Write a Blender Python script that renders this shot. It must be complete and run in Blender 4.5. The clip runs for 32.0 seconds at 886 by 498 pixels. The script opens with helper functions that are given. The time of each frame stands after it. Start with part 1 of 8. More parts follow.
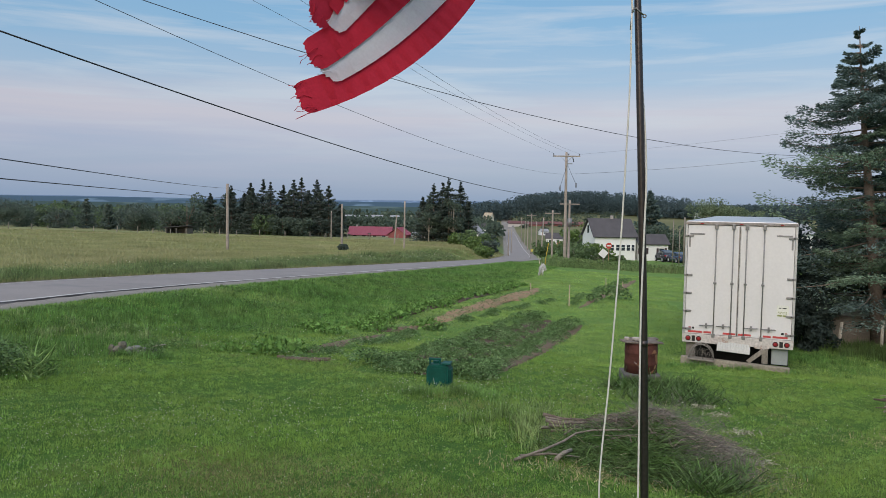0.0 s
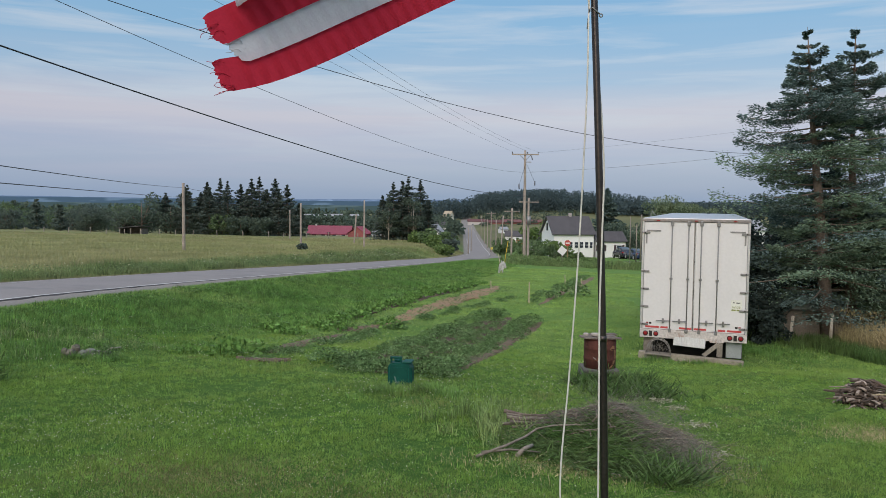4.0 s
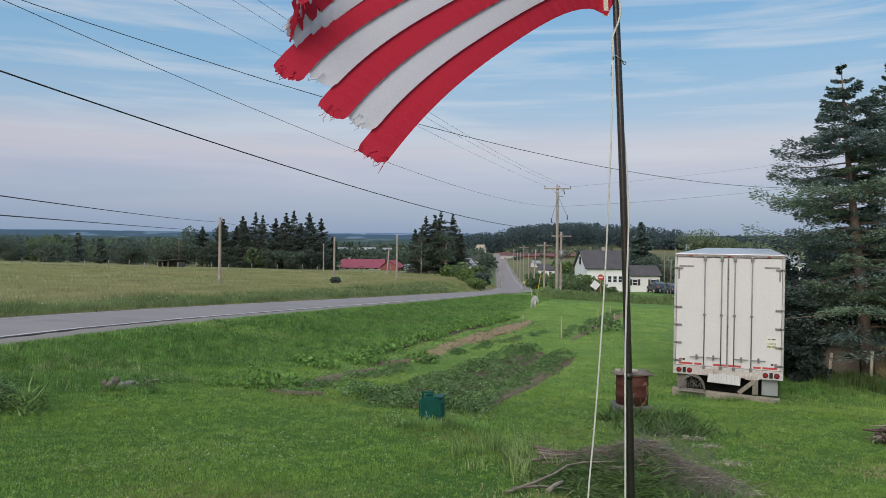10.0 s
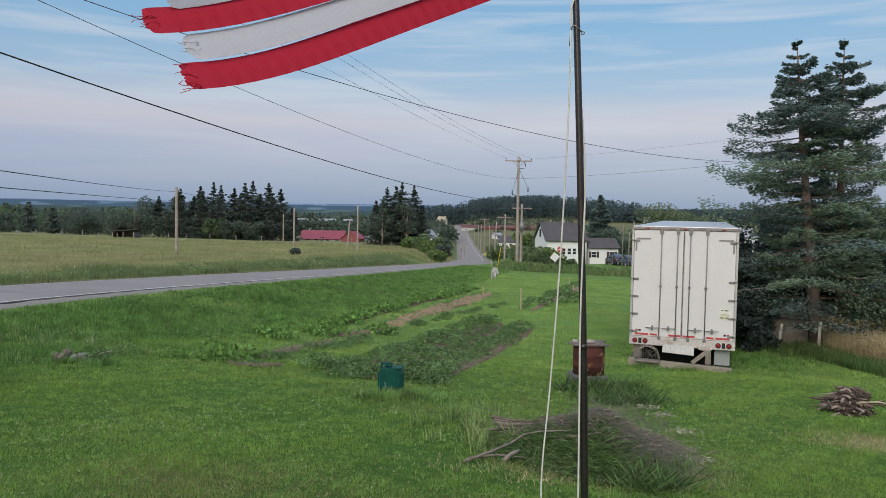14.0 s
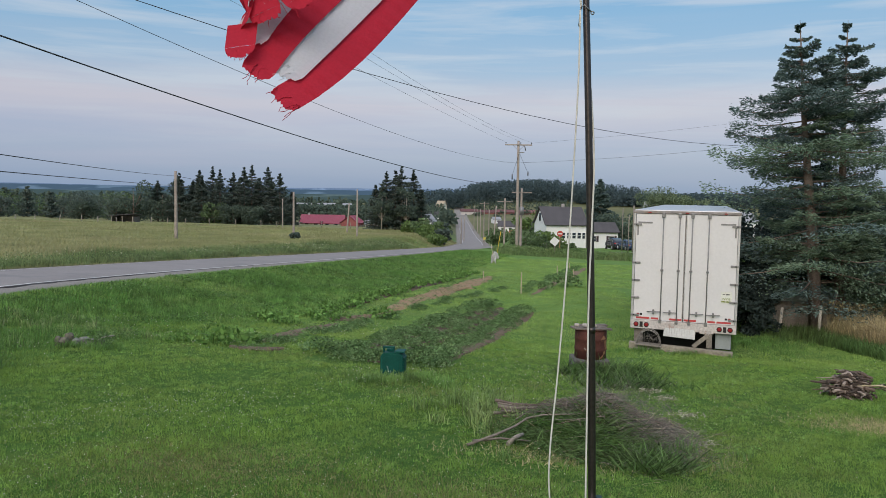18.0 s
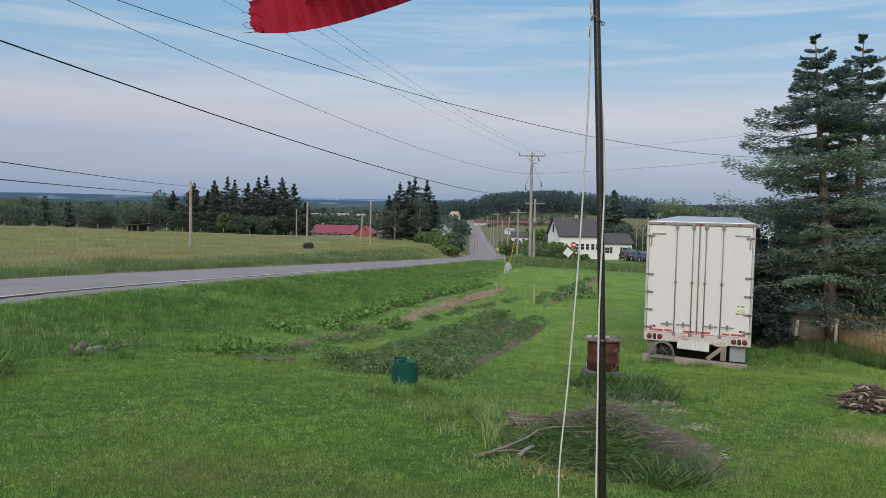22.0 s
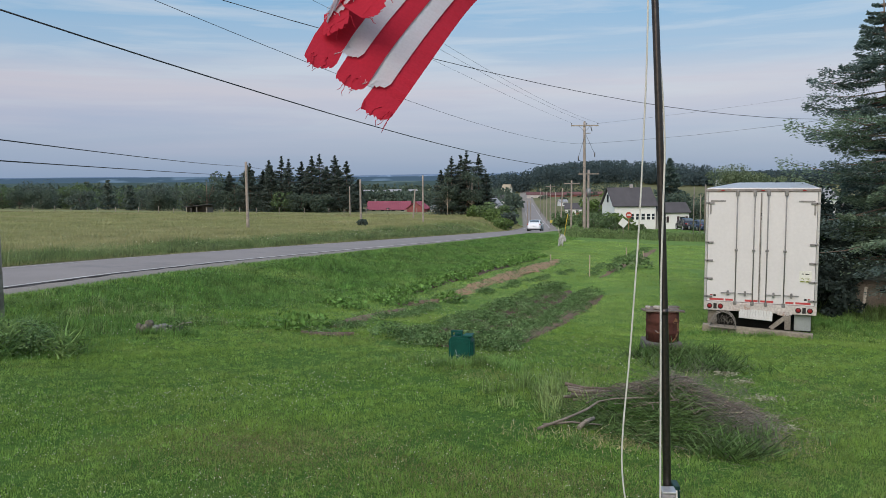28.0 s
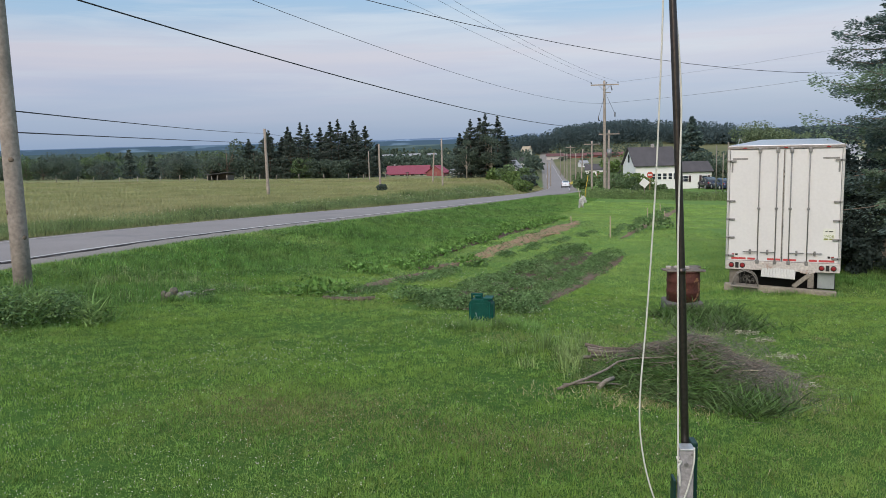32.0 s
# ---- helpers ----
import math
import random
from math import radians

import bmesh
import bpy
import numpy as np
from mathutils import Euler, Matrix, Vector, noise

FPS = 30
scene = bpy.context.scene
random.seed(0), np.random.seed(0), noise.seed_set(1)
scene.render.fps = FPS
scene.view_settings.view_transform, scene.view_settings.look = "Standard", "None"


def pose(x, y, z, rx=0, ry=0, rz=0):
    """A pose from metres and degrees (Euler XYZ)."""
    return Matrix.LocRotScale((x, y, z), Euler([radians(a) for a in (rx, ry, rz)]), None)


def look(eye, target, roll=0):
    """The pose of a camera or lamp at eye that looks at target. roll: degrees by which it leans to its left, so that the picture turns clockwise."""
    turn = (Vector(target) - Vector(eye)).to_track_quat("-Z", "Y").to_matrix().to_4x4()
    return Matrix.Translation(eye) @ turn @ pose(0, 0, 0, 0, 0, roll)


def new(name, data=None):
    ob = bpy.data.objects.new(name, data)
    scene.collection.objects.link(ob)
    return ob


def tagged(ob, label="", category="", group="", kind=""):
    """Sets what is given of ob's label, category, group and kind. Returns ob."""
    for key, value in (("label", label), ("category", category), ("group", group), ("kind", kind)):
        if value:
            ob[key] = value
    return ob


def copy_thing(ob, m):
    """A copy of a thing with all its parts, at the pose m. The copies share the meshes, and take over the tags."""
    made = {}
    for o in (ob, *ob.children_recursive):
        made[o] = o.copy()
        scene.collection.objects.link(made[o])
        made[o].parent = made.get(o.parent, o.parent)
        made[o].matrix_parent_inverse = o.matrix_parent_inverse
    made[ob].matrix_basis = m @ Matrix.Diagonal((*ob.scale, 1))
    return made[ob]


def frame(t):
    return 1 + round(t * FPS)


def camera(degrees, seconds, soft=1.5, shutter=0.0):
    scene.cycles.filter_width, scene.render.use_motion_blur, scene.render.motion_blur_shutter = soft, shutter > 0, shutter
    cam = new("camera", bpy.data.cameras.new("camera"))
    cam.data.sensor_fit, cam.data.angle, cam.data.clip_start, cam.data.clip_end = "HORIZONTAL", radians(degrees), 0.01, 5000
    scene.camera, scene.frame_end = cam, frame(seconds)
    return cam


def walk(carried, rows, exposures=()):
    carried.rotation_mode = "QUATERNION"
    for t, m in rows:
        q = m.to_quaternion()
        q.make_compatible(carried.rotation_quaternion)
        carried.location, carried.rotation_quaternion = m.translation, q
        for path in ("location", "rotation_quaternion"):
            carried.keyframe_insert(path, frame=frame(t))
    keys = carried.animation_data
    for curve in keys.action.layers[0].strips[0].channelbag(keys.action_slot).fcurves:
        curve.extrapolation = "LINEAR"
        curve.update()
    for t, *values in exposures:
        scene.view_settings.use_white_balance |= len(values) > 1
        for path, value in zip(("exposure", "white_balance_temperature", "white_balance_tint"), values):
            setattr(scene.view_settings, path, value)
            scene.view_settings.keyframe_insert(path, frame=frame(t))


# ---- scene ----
# camera: seconds, eye, yaw, pitch and roll in degrees
cam = camera(60.08, 32.0, soft=0.55)
PATH = [
    (0, -0.035, 0.089, 4.069, 2.42, -3.35, 0.94),
    (0.5, -0.032, 0.098, 4.066, 1.45, -3.33, 1.00),
    (1, -0.033, 0.102, 4.066, 0.85, -3.38, 1.05),
    (1.5, -0.041, 0.100, 4.064, 0.32, -3.42, 1.22),
    (2, -0.035, 0.094, 4.059, -0.06, -3.44, 1.06),
    (2.5, -0.041, 0.088, 4.067, -0.35, -3.43, 0.92),
    (3, -0.044, 0.097, 4.065, -0.47, -3.40, 0.79),
    (3.5, -0.043, 0.079, 4.066, -0.55, -3.38, 0.62),
    (5.5, -0.026, 0.079, 4.058, -0.48, -3.66, 1.05),
    (6, -0.039, 0.083, 4.060, -0.25, -3.71, 1.18),
    (6.5, -0.049, 0.117, 4.052, 0.22, -4.02, 1.11),
    (7, -0.045, 0.118, 4.057, 0.50, -4.16, 1.14),
    (7.5, -0.047, 0.112, 4.057, 0.66, -4.17, 1.07),
    (8, -0.046, 0.110, 4.053, 0.81, -3.97, 0.99),
    (8.5, -0.028, 0.062, 4.065, 0.82, -3.59, 0.84),
    (9, -0.019, -0.010, 4.095, 0.84, -2.19, 0.88),
    (9.5, -0.007, -0.053, 4.103, 0.98, -1.32, 0.75),
    (10, -0.017, -0.090, 4.108, 1.89, -0.94, 0.68),
    (10.5, -0.038, -0.074, 4.112, 2.17, -0.27, 0.52),
    (11, -0.036, -0.044, 4.108, 2.03, -0.19, 0.59),
    (11.5, -0.012, -0.032, 4.106, 1.42, -0.34, 0.66),
    (12, -0.021, -0.012, 4.109, 0.81, -0.94, 0.88),
    (12.5, -0.006, 0.008, 4.097, 0.37, -1.96, 1.03),
    (13, 0.000, -0.000, 4.100, 0.00, -2.49, 1.20),
    (13.5, -0.009, -0.029, 4.102, -0.26, -2.75, 1.18),
    (14, 0.014, -0.051, 4.101, -1.04, -3.01, 1.04),
    (14.5, -0.001, -0.029, 4.097, -1.80, -3.24, 1.08),
    (16.5, 0.003, 0.061, 4.083, -3.48, -3.88, 0.98),
    (17, -0.027, 0.029, 4.076, -3.23, -4.00, 1.00),
    (17.5, -0.047, 0.000, 4.092, -2.19, -4.07, 0.99),
    (18, -0.040, -0.013, 4.089, -1.12, -4.18, 1.03),
    (18.5, -0.000, -0.048, 4.095, -1.27, -4.19, 1.00),
    (19, 0.003, -0.035, 4.086, -1.61, -4.15, 0.88),
    (19.5, -0.032, -0.018, 4.092, -0.28, -3.97, -0.99),
    (20, -0.012, 0.006, 4.089, 0.74, -3.52, -2.09),
    (20.5, -0.021, 0.020, 4.086, 0.76, -3.53, -0.65),
    (21, -0.021, 0.011, 4.104, 0.65, -3.54, 1.10),
    (21.5, -0.018, -0.008, 4.096, 0.20, -3.36, 1.32),
    (22, -0.016, -0.003, 4.087, -0.11, -3.40, 1.19),
    (22.5, -0.018, -0.011, 4.092, -0.14, -3.46, 0.95),
    (23, -0.035, -0.025, 4.087, -0.07, -3.59, 0.82),
    (23.5, -0.015, -0.035, 4.093, -0.03, -3.71, 0.65),
    (24, -0.017, -0.025, 4.096, 0.14, -3.84, 0.37),
    (24.5, -0.011, -0.000, 4.087, 0.25, -3.92, 0.38),
    (26.5, -0.036, 0.008, 4.096, 1.21, -3.83, 0.29),
    (27, -0.024, 0.010, 4.090, 2.98, -4.14, 0.02),
    (27.5, -0.025, 0.008, 4.085, 3.51, -4.46, -0.34),
    (28, -0.041, 0.029, 4.074, 3.85, -5.36, -0.43),
    (28.5, -0.038, 0.030, 4.078, 4.45, -5.71, -0.80),
    (29, -0.030, 0.023, 4.078, 4.73, -6.02, -0.96),
    (29.5, -0.043, 0.030, 4.072, 4.98, -6.50, -1.11),
    (30, -0.045, 0.013, 4.071, 5.11, -6.78, -1.26),
    (30.5, -0.038, 0.009, 4.074, 5.25, -7.03, -1.48),
    (31, -0.035, -0.000, 4.067, 5.28, -7.26, -1.81),
    (31.5, -0.034, 0.014, 4.060, 5.40, -7.79, -1.97),
    (32, -0.013, 0.005, 4.073, 5.44, -8.04, -1.58),
]


def aim(x, y, z, yaw, pitch, roll):
    a, b = radians(yaw), radians(pitch)
    way = Vector((-math.sin(a) * math.cos(b), math.cos(a) * math.cos(b), math.sin(b)))
    return look((x, y, z), Vector((x, y, z)) + way, roll)


walk(cam, [(r[0], aim(*r[1:])) for r in PATH], exposures=[(0, 0.0), (27.5, 0.0), (29.5, 0.16), (32, 0.16)])

# ---- world and sun: late dusk, thin high cloud, soft light from behind ----
world = bpy.data.worlds.new("dusk_sky")
scene.world = world
world.use_nodes = True
wn, wl = world.node_tree.nodes, world.node_tree.links
wn.clear()


def wnode(kind, **values):
    n = wn.new(kind)
    for key, value in values.items():
        n.inputs[key].default_value = value
    return n


sky = wn.new("ShaderNodeTexSky")
sky.sky_type, sky.sun_disc, sky.sun_elevation, sky.sun_rotation = "NISHITA", False, radians(10), radians(205)
sky.air_density, sky.dust_density, sky.ozone_density = 1.0, 1.2, 1.5
tc = wn.new("ShaderNodeTexCoord")
sep = wn.new("ShaderNodeSeparateXYZ")
wl.new(tc.outputs["Generated"], sep.inputs[0])
# haze and high cloud by height over the horizon
ramp = wn.new("ShaderNodeValToRGB")
stops = [(0.0, (0.300, 0.420, 0.640)), (0.03, (0.335, 0.440, 0.660)), (0.06, (0.410, 0.472, 0.685)), (0.085, (0.505, 0.518, 0.695)), (0.112, (0.625, 0.590, 0.705)),
         (0.138, (0.495, 0.565, 0.725)), (0.168, (0.375, 0.535, 0.745)), (0.22, (0.265, 0.495, 0.755)), (0.34, (0.175, 0.425, 0.735)), (0.55, (0.75, 0.95, 1.25)), (1.0, (1.0, 1.1, 1.3))]
el = ramp.color_ramp.elements
while len(el) < len(stops):
    el.new(0.5)
for e, (p, c) in zip(el, stops):
    e.position, e.color = p, (*c, 1)
# long thin streaks of cloud
mp = wn.new("ShaderNodeMapping")
mp.inputs["Scale"].default_value = (1.5, 1.5, 20)
mp.inputs["Rotation"].default_value = (0.0, radians(2.5), 0)
wl.new(tc.outputs["Generated"], mp.inputs[0])
nz = wnode("ShaderNodeTexNoise", Scale=2.1, Detail=6.0, Roughness=0.58, Distortion=0.5)
wl.new(mp.outputs[0], nz.inputs["Vector"])
# the bands of haze wander a little in height
soft_band = wnode("ShaderNodeTexNoise", Scale=1.3, Detail=5.0, Roughness=0.6, Distortion=0.3)
wl.new(mp.outputs[0], soft_band.inputs["Vector"])
wander = wn.new("ShaderNodeMath")
wander.operation, wander.inputs[1].default_value, wander.inputs[2].default_value = "MULTIPLY_ADD", 0.07, -0.035
wl.new(soft_band.outputs[0], wander.inputs[0])
height_ = wn.new("ShaderNodeMath")
height_.operation = "ADD"
wl.new(sep.outputs["Z"], height_.inputs[0]), wl.new(wander.outputs[0], height_.inputs[1]), wl.new(height_.outputs[0], ramp.inputs[0])
cr = wn.new("ShaderNodeValToRGB")
cr.color_ramp.elements[0].position, cr.color_ramp.elements[1].position = 0.46, 0.66
wl.new(nz.outputs[0], cr.inputs[0])
fade = wn.new("ShaderNodeMapRange")
fade.inputs["From Min"].default_value, fade.inputs["From Max"].default_value = 0.03, 0.16
wl.new(sep.outputs["Z"], fade.inputs[0])
mul = wn.new("ShaderNodeMath")
mul.operation = "MULTIPLY"
wl.new(cr.outputs[0], mul.inputs[0]), wl.new(fade.outputs[0], mul.inputs[1])
mul2 = wn.new("ShaderNodeMath")
mul2.operation, mul2.inputs[1].default_value = "MULTIPLY", 0.62
wl.new(mul.outputs[0], mul2.inputs[0])
cloud = wn.new("ShaderNodeMix")
cloud.data_type = "RGBA"
cloud.inputs["B"].default_value = (0.66, 0.72, 0.82, 1)
wl.new(mul2.outputs[0], cloud.inputs["Factor"]), wl.new(ramp.outputs[0], cloud.inputs["A"])
b1, b2, add = wnode("ShaderNodeBackground", Strength=0.03), wnode("ShaderNodeBackground", Strength=0.74), wn.new("ShaderNodeAddShader")
wo = wn.new("ShaderNodeOutputWorld")
wl.new(sky.outputs[0], b1.inputs[0]), wl.new(cloud.outputs["Result"], b2.inputs[0])
wl.new(b1.outputs[0], add.inputs[0]), wl.new(b2.outputs[0], add.inputs[1]), wl.new(add.outputs[0], wo.inputs[0])

sun_data = bpy.data.lights.new("sun", "SUN")
sun_data.energy, sun_data.angle, sun_data.color = 2.2, radians(50), (1.0, 0.87, 0.76)
sun = new("sun", sun_data)
sun.matrix_world = look((0, 0, 50), (14, 40, 18))
scene.view_settings.exposure = 0.0

# ---- materials ----
MATS = {}


def mat(name, color, rough=0.8, metal=0.0, var=0.25, scale=3.0, fine=40.0, bump=0.15, spec=0.4, tint=None, island=0.0, rand=0.0, stain=None, space="Object", trans=0.0):
    """A surface with grain at two scales; island and rand vary loose pieces and objects."""
    if name in MATS:
        return MATS[name]
    m = bpy.data.materials.new(name)
    m.use_nodes = True
    n, l = m.node_tree.nodes, m.node_tree.links
    b = n["Principled BSDF"]
    b.inputs["Roughness"].default_value, b.inputs["Metallic"].default_value = rough, metal
    b.inputs["Specular IOR Level"].default_value = spec
    co = n.new("ShaderNodeTexCoord")
    big, small = n.new("ShaderNodeTexNoise"), n.new("ShaderNodeTexNoise")
    big.inputs["Scale"].default_value, big.inputs["Detail"].default_value = scale, 4
    small.inputs["Scale"].default_value, small.inputs["Detail"].default_value = fine, 3
    l.new(co.outputs[space], big.inputs[0]), l.new(co.outputs[space], small.inputs[0])
    mix = n.new("ShaderNodeMix")
    mix.data_type = "RGBA"
    t = tint or tuple(c * 0.55 for c in color)
    mix.inputs["A"].default_value, mix.inputs["B"].default_value = (*color, 1), (*t, 1)
    rg = n.new("ShaderNodeMapRange")
    rg.inputs["From Min"].default_value, rg.inputs["From Max"].default_value = 0.35, 0.75
    rg.inputs["To Max"].default_value = min(1.0, var * 2)
    l.new(big.outputs[0], rg.inputs[0]), l.new(rg.outputs[0], mix.inputs["Factor"])
    last = mix.outputs["Result"]
    hsv = n.new("ShaderNodeHueSaturation")
    sm = n.new("ShaderNodeMapRange")
    sm.inputs["From Min"].default_value, sm.inputs["From Max"].default_value = 0.3, 0.7
    sm.inputs["To Min"].default_value, sm.inputs["To Max"].default_value = 1 - var * 0.6, 1 + var * 0.6
    l.new(small.outputs[0], sm.inputs[0])
    val = sm.outputs[0]
    for amount, node, sock in ((island, "ShaderNodeNewGeometry", "Random Per Island"), (rand, "ShaderNodeObjectInfo", "Random")):
        if amount:
            src, mr, mm = n.new(node), n.new("ShaderNodeMapRange"), n.new("ShaderNodeMath")
            mr.inputs["To Min"].default_value, mr.inputs["To Max"].default_value = 1 - amount, 1 + amount
            mm.operation = "MULTIPLY"
            l.new(src.outputs[sock], mr.inputs[0]), l.new(mr.outputs[0], mm.inputs[0]), l.new(val, mm.inputs[1])
            val = mm.outputs[0]
    l.new(val, hsv.inputs["Value"]), l.new(last, hsv.inputs["Color"])
    last = hsv.outputs[0]
    if stain:
        mix2, sn, sr = n.new("ShaderNodeMix"), n.new("ShaderNodeTexNoise"), n.new("ShaderNodeMapRange")
        mix2.data_type = "RGBA"
        sn.inputs["Scale"].default_value, sn.inputs["Detail"].default_value, sn.inputs["Roughness"].default_value = stain[1], 6, 0.7
        sr.inputs["From Min"].default_value, sr.inputs["From Max"].default_value = stain[2], stain[2] + 0.15
        mix2.inputs["B"].default_value = (*stain[0], 1)
        l.new(co.outputs[space], sn.inputs[0]), l.new(sn.outputs[0], sr.inputs[0]), l.new(sr.outputs[0], mix2.inputs["Factor"])
        l.new(last, mix2.inputs["A"])
        last = mix2.outputs["Result"]
    l.new(last, b.inputs["Base Color"])
    if bump:
        bp = n.new("ShaderNodeBump")
        bp.inputs["Strength"].default_value, bp.inputs["Distance"].default_value = bump, 0.02
        l.new(small.outputs[0], bp.inputs["Height"]), l.new(bp.outputs[0], b.inputs["Normal"])
    if trans:
        tr, mx = n.new("ShaderNodeBsdfTranslucent"), n.new("ShaderNodeMixShader")
        mx.inputs[0].default_value = trans
        l.new(last, tr.inputs[0]), l.new(b.outputs[0], mx.inputs[1]), l.new(tr.outputs[0], mx.inputs[2])
        l.new(mx.outputs[0], n["Material Output"].inputs[0])
    MATS[name] = m
    return m


# ---- building helpers ----
def link(name, me, material, parent=None, label="", where=None):
    ob = new(name, me)
    for m in material if isinstance(material, (list, tuple)) else [material]:
        if m and m.name not in [x.name for x in me.materials if x]:
            me.materials.append(m)
    if parent:
        ob.parent = parent
    if where is not None:
        ob.matrix_basis = where
    if label:
        tagged(ob, label)
    return ob


def part(name, bm, material, parent=None, label="", where=None, smooth=False):
    me = bpy.data.meshes.new(name)
    bm.to_mesh(me)
    bm.free()
    if smooth:
        me.shade_smooth()
    return link(name, me, material, parent, label, where)


def arrays(name, verts, faces, smooth=False):
    """A mesh from numpy arrays; all faces have the same number of corners."""
    me = bpy.data.meshes.new(name)
    k = faces.shape[1]
    me.vertices.add(len(verts)), me.loops.add(faces.size), me.polygons.add(len(faces))
    me.vertices.foreach_set("co", verts.astype(np.float32).ravel())
    me.loops.foreach_set("vertex_index", faces.astype(np.int32).ravel())
    me.polygons.foreach_set("loop_start", np.arange(0, faces.size, k, dtype=np.int32))
    me.polygons.foreach_set("use_smooth", np.full(len(faces), smooth))
    me.update(calc_edges=True)
    return me


def box(bm, x0, x1, y0, y1, z0, z1, bevel=0.0):
    vs = [bm.verts.new(p) for p in ((x0, y0, z0), (x1, y0, z0), (x1, y1, z0), (x0, y1, z0), (x0, y0, z1), (x1, y0, z1), (x1, y1, z1), (x0, y1, z1))]
    fs = [bm.faces.new([vs[i] for i in f]) for f in ((3, 2, 1, 0), (4, 5, 6, 7), (0, 1, 5, 4), (1, 2, 6, 5), (2, 3, 7, 6), (3, 0, 4, 7))]
    if bevel:
        bmesh.ops.bevel(bm, geom=list({e for f in fs for e in f.edges}), offset=bevel, segments=2, profile=0.5, affect="EDGES")
    return bm


def boxed(*a, bevel=0.0):
    return box(bmesh.new(), *a, bevel=bevel)


def tube(bm, pts, radii, n=8, caps=True):
    """A round bar along points."""
    pts = [Vector(p) for p in pts]
    radii = radii if isinstance(radii, (list, tuple)) else [radii] * len(pts)
    rings, side = [], None
    for i, (p, r) in enumerate(zip(pts, radii)):
        d = (pts[min(i + 1, len(pts) - 1)] - pts[max(i - 1, 0)]).normalized()
        if side is None:
            side = d.orthogonal().normalized()
        side = (side - d * side.dot(d)).normalized()
        up = d.cross(side)
        rings.append([bm.verts.new(p + r * (math.cos(a) * side + math.sin(a) * up)) for a in (2 * math.pi * k / n for k in range(n))])
    for a, b in zip(rings, rings[1:]):
        for k in range(n):
            bm.faces.new((a[k], a[(k + 1) % n], b[(k + 1) % n], b[k])).smooth = True
    if caps:
        bm.faces.new(rings[0][::-1]), bm.faces.new(rings[-1])
    return bm


def tubed(pts, radii, n=8):
    return tube(bmesh.new(), pts, radii, n)


def prism(bm, outline, y0, y1):
    """An outline in x and z, drawn out along y."""
    a = [bm.verts.new((x, y0, z)) for x, z in outline]
    b = [bm.verts.new((x, y1, z)) for x, z in outline]
    bm.faces.new(a), bm.faces.new(b[::-1])
    for i in range(len(a)):
        j = (i + 1) % len(a)
        bm.faces.new((a[j], a[i], b[i], b[j]))
    bmesh.ops.recalc_face_normals(bm, faces=bm.faces)
    return bm


def prismed(outline, y0, y1):
    return prism(bmesh.new(), outline, y0, y1)


def thing(name, label, category, where=None, group="", kind=""):
    ob = new(name)
    ob.empty_display_size = 0.2
    if where is not None:
        ob.matrix_basis = where
    return tagged(ob, label, category, group, kind)


rng = np.random.default_rng(7)

# ---- ground: a lawn that falls away from the house, a road on a low bank, a hay field beyond ----
def smooth_interp(v, xs, ys, w=4.0):
    return sum(np.interp(v + o * w, xs, ys) * k for o, k in ((-1, 0.25), (0, 0.5), (1, 0.25)))


def road_x(y):
    """The road's middle line."""
    return smooth_interp(y, [-460, 45, 80, 106, 140, 175, 330, 700, 6000], [-143.0, -6.9, 0.9, 4.9, 7.8, 10.0, 15.3, 26, 180], 5.0)


def road_z(y):
    return smooth_interp(y, [-460, 15, 22, 38, 80, 106, 140, 175, 215, 283, 380, 440, 480, 700, 6000], [4.5, 1.56, 1.40, 0.58, -1.82, -3.4, -5.3, -7.1, -8.2, -9.2, -9.6, -9.05, -9.8, -14, -20], 5.0)


HALF = 2.3


def lawn_z(x, y):
    xc = np.clip(x, -14, 18)
    return 1.845 - 0.05 * xc - smooth_interp(y, [-80, 0, 22, 76, 120, 160, 200, 283, 440, 6000], [-2.0, 0.0, 1.65, 2.93, 5.0, 6.9, 8.4, 10.2, 10.0, 14.0], 3.0)


def field_z(x, y):
    return smooth_interp(y, [-80, 25, 70, 150, 250, 420, 900, 6000], [3.0, 1.33, -0.53, -3.35, -6.5, -9.0, -14, -20], 5.0) - 0.012 * (np.clip(x, -200, -10) + 23)


def step(v, a, b):
    t = np.clip((v - a) / (b - a), 0, 1)
    return t * t * (3 - 2 * t)


def ripple(x, y):
    """Small unevenness of the turf."""
    return 0.035 * np.sin(0.9 * x + 0.4 * y) * np.sin(0.31 * x - 0.77 * y + 1) + 0.02 * np.sin(2.3 * x - 1.1 * y) * np.cos(1.7 * y + 0.6 * x)


def ground_z(x, y):
    x, y = np.asarray(x, float), np.asarray(y, float)
    s = (x - road_x(y)) * 0.965
    r = road_z(y)
    right = lawn_z(x, y) + ripple(x, y)
    left = field_z(x, y) + ripple(x, y) * 0.6
    z = np.where(s > 0, r + (right - r) * step(s, 3.0, 6.5), r + (left - r) * step(-s, 2.8, 7.0))
    return z - 0.10 * (1 - step(np.abs(s), HALF + 0.0, HALF + 0.2))


def gz(x, y):
    return float(ground_z(x, y))


def lines(near, step0, grow, far):
    out, v, d = [], 0.0, step0
    while v < far:
        out.append(v)
        v += d
        if v > near:
            d *= grow
    return np.array(out + [far])


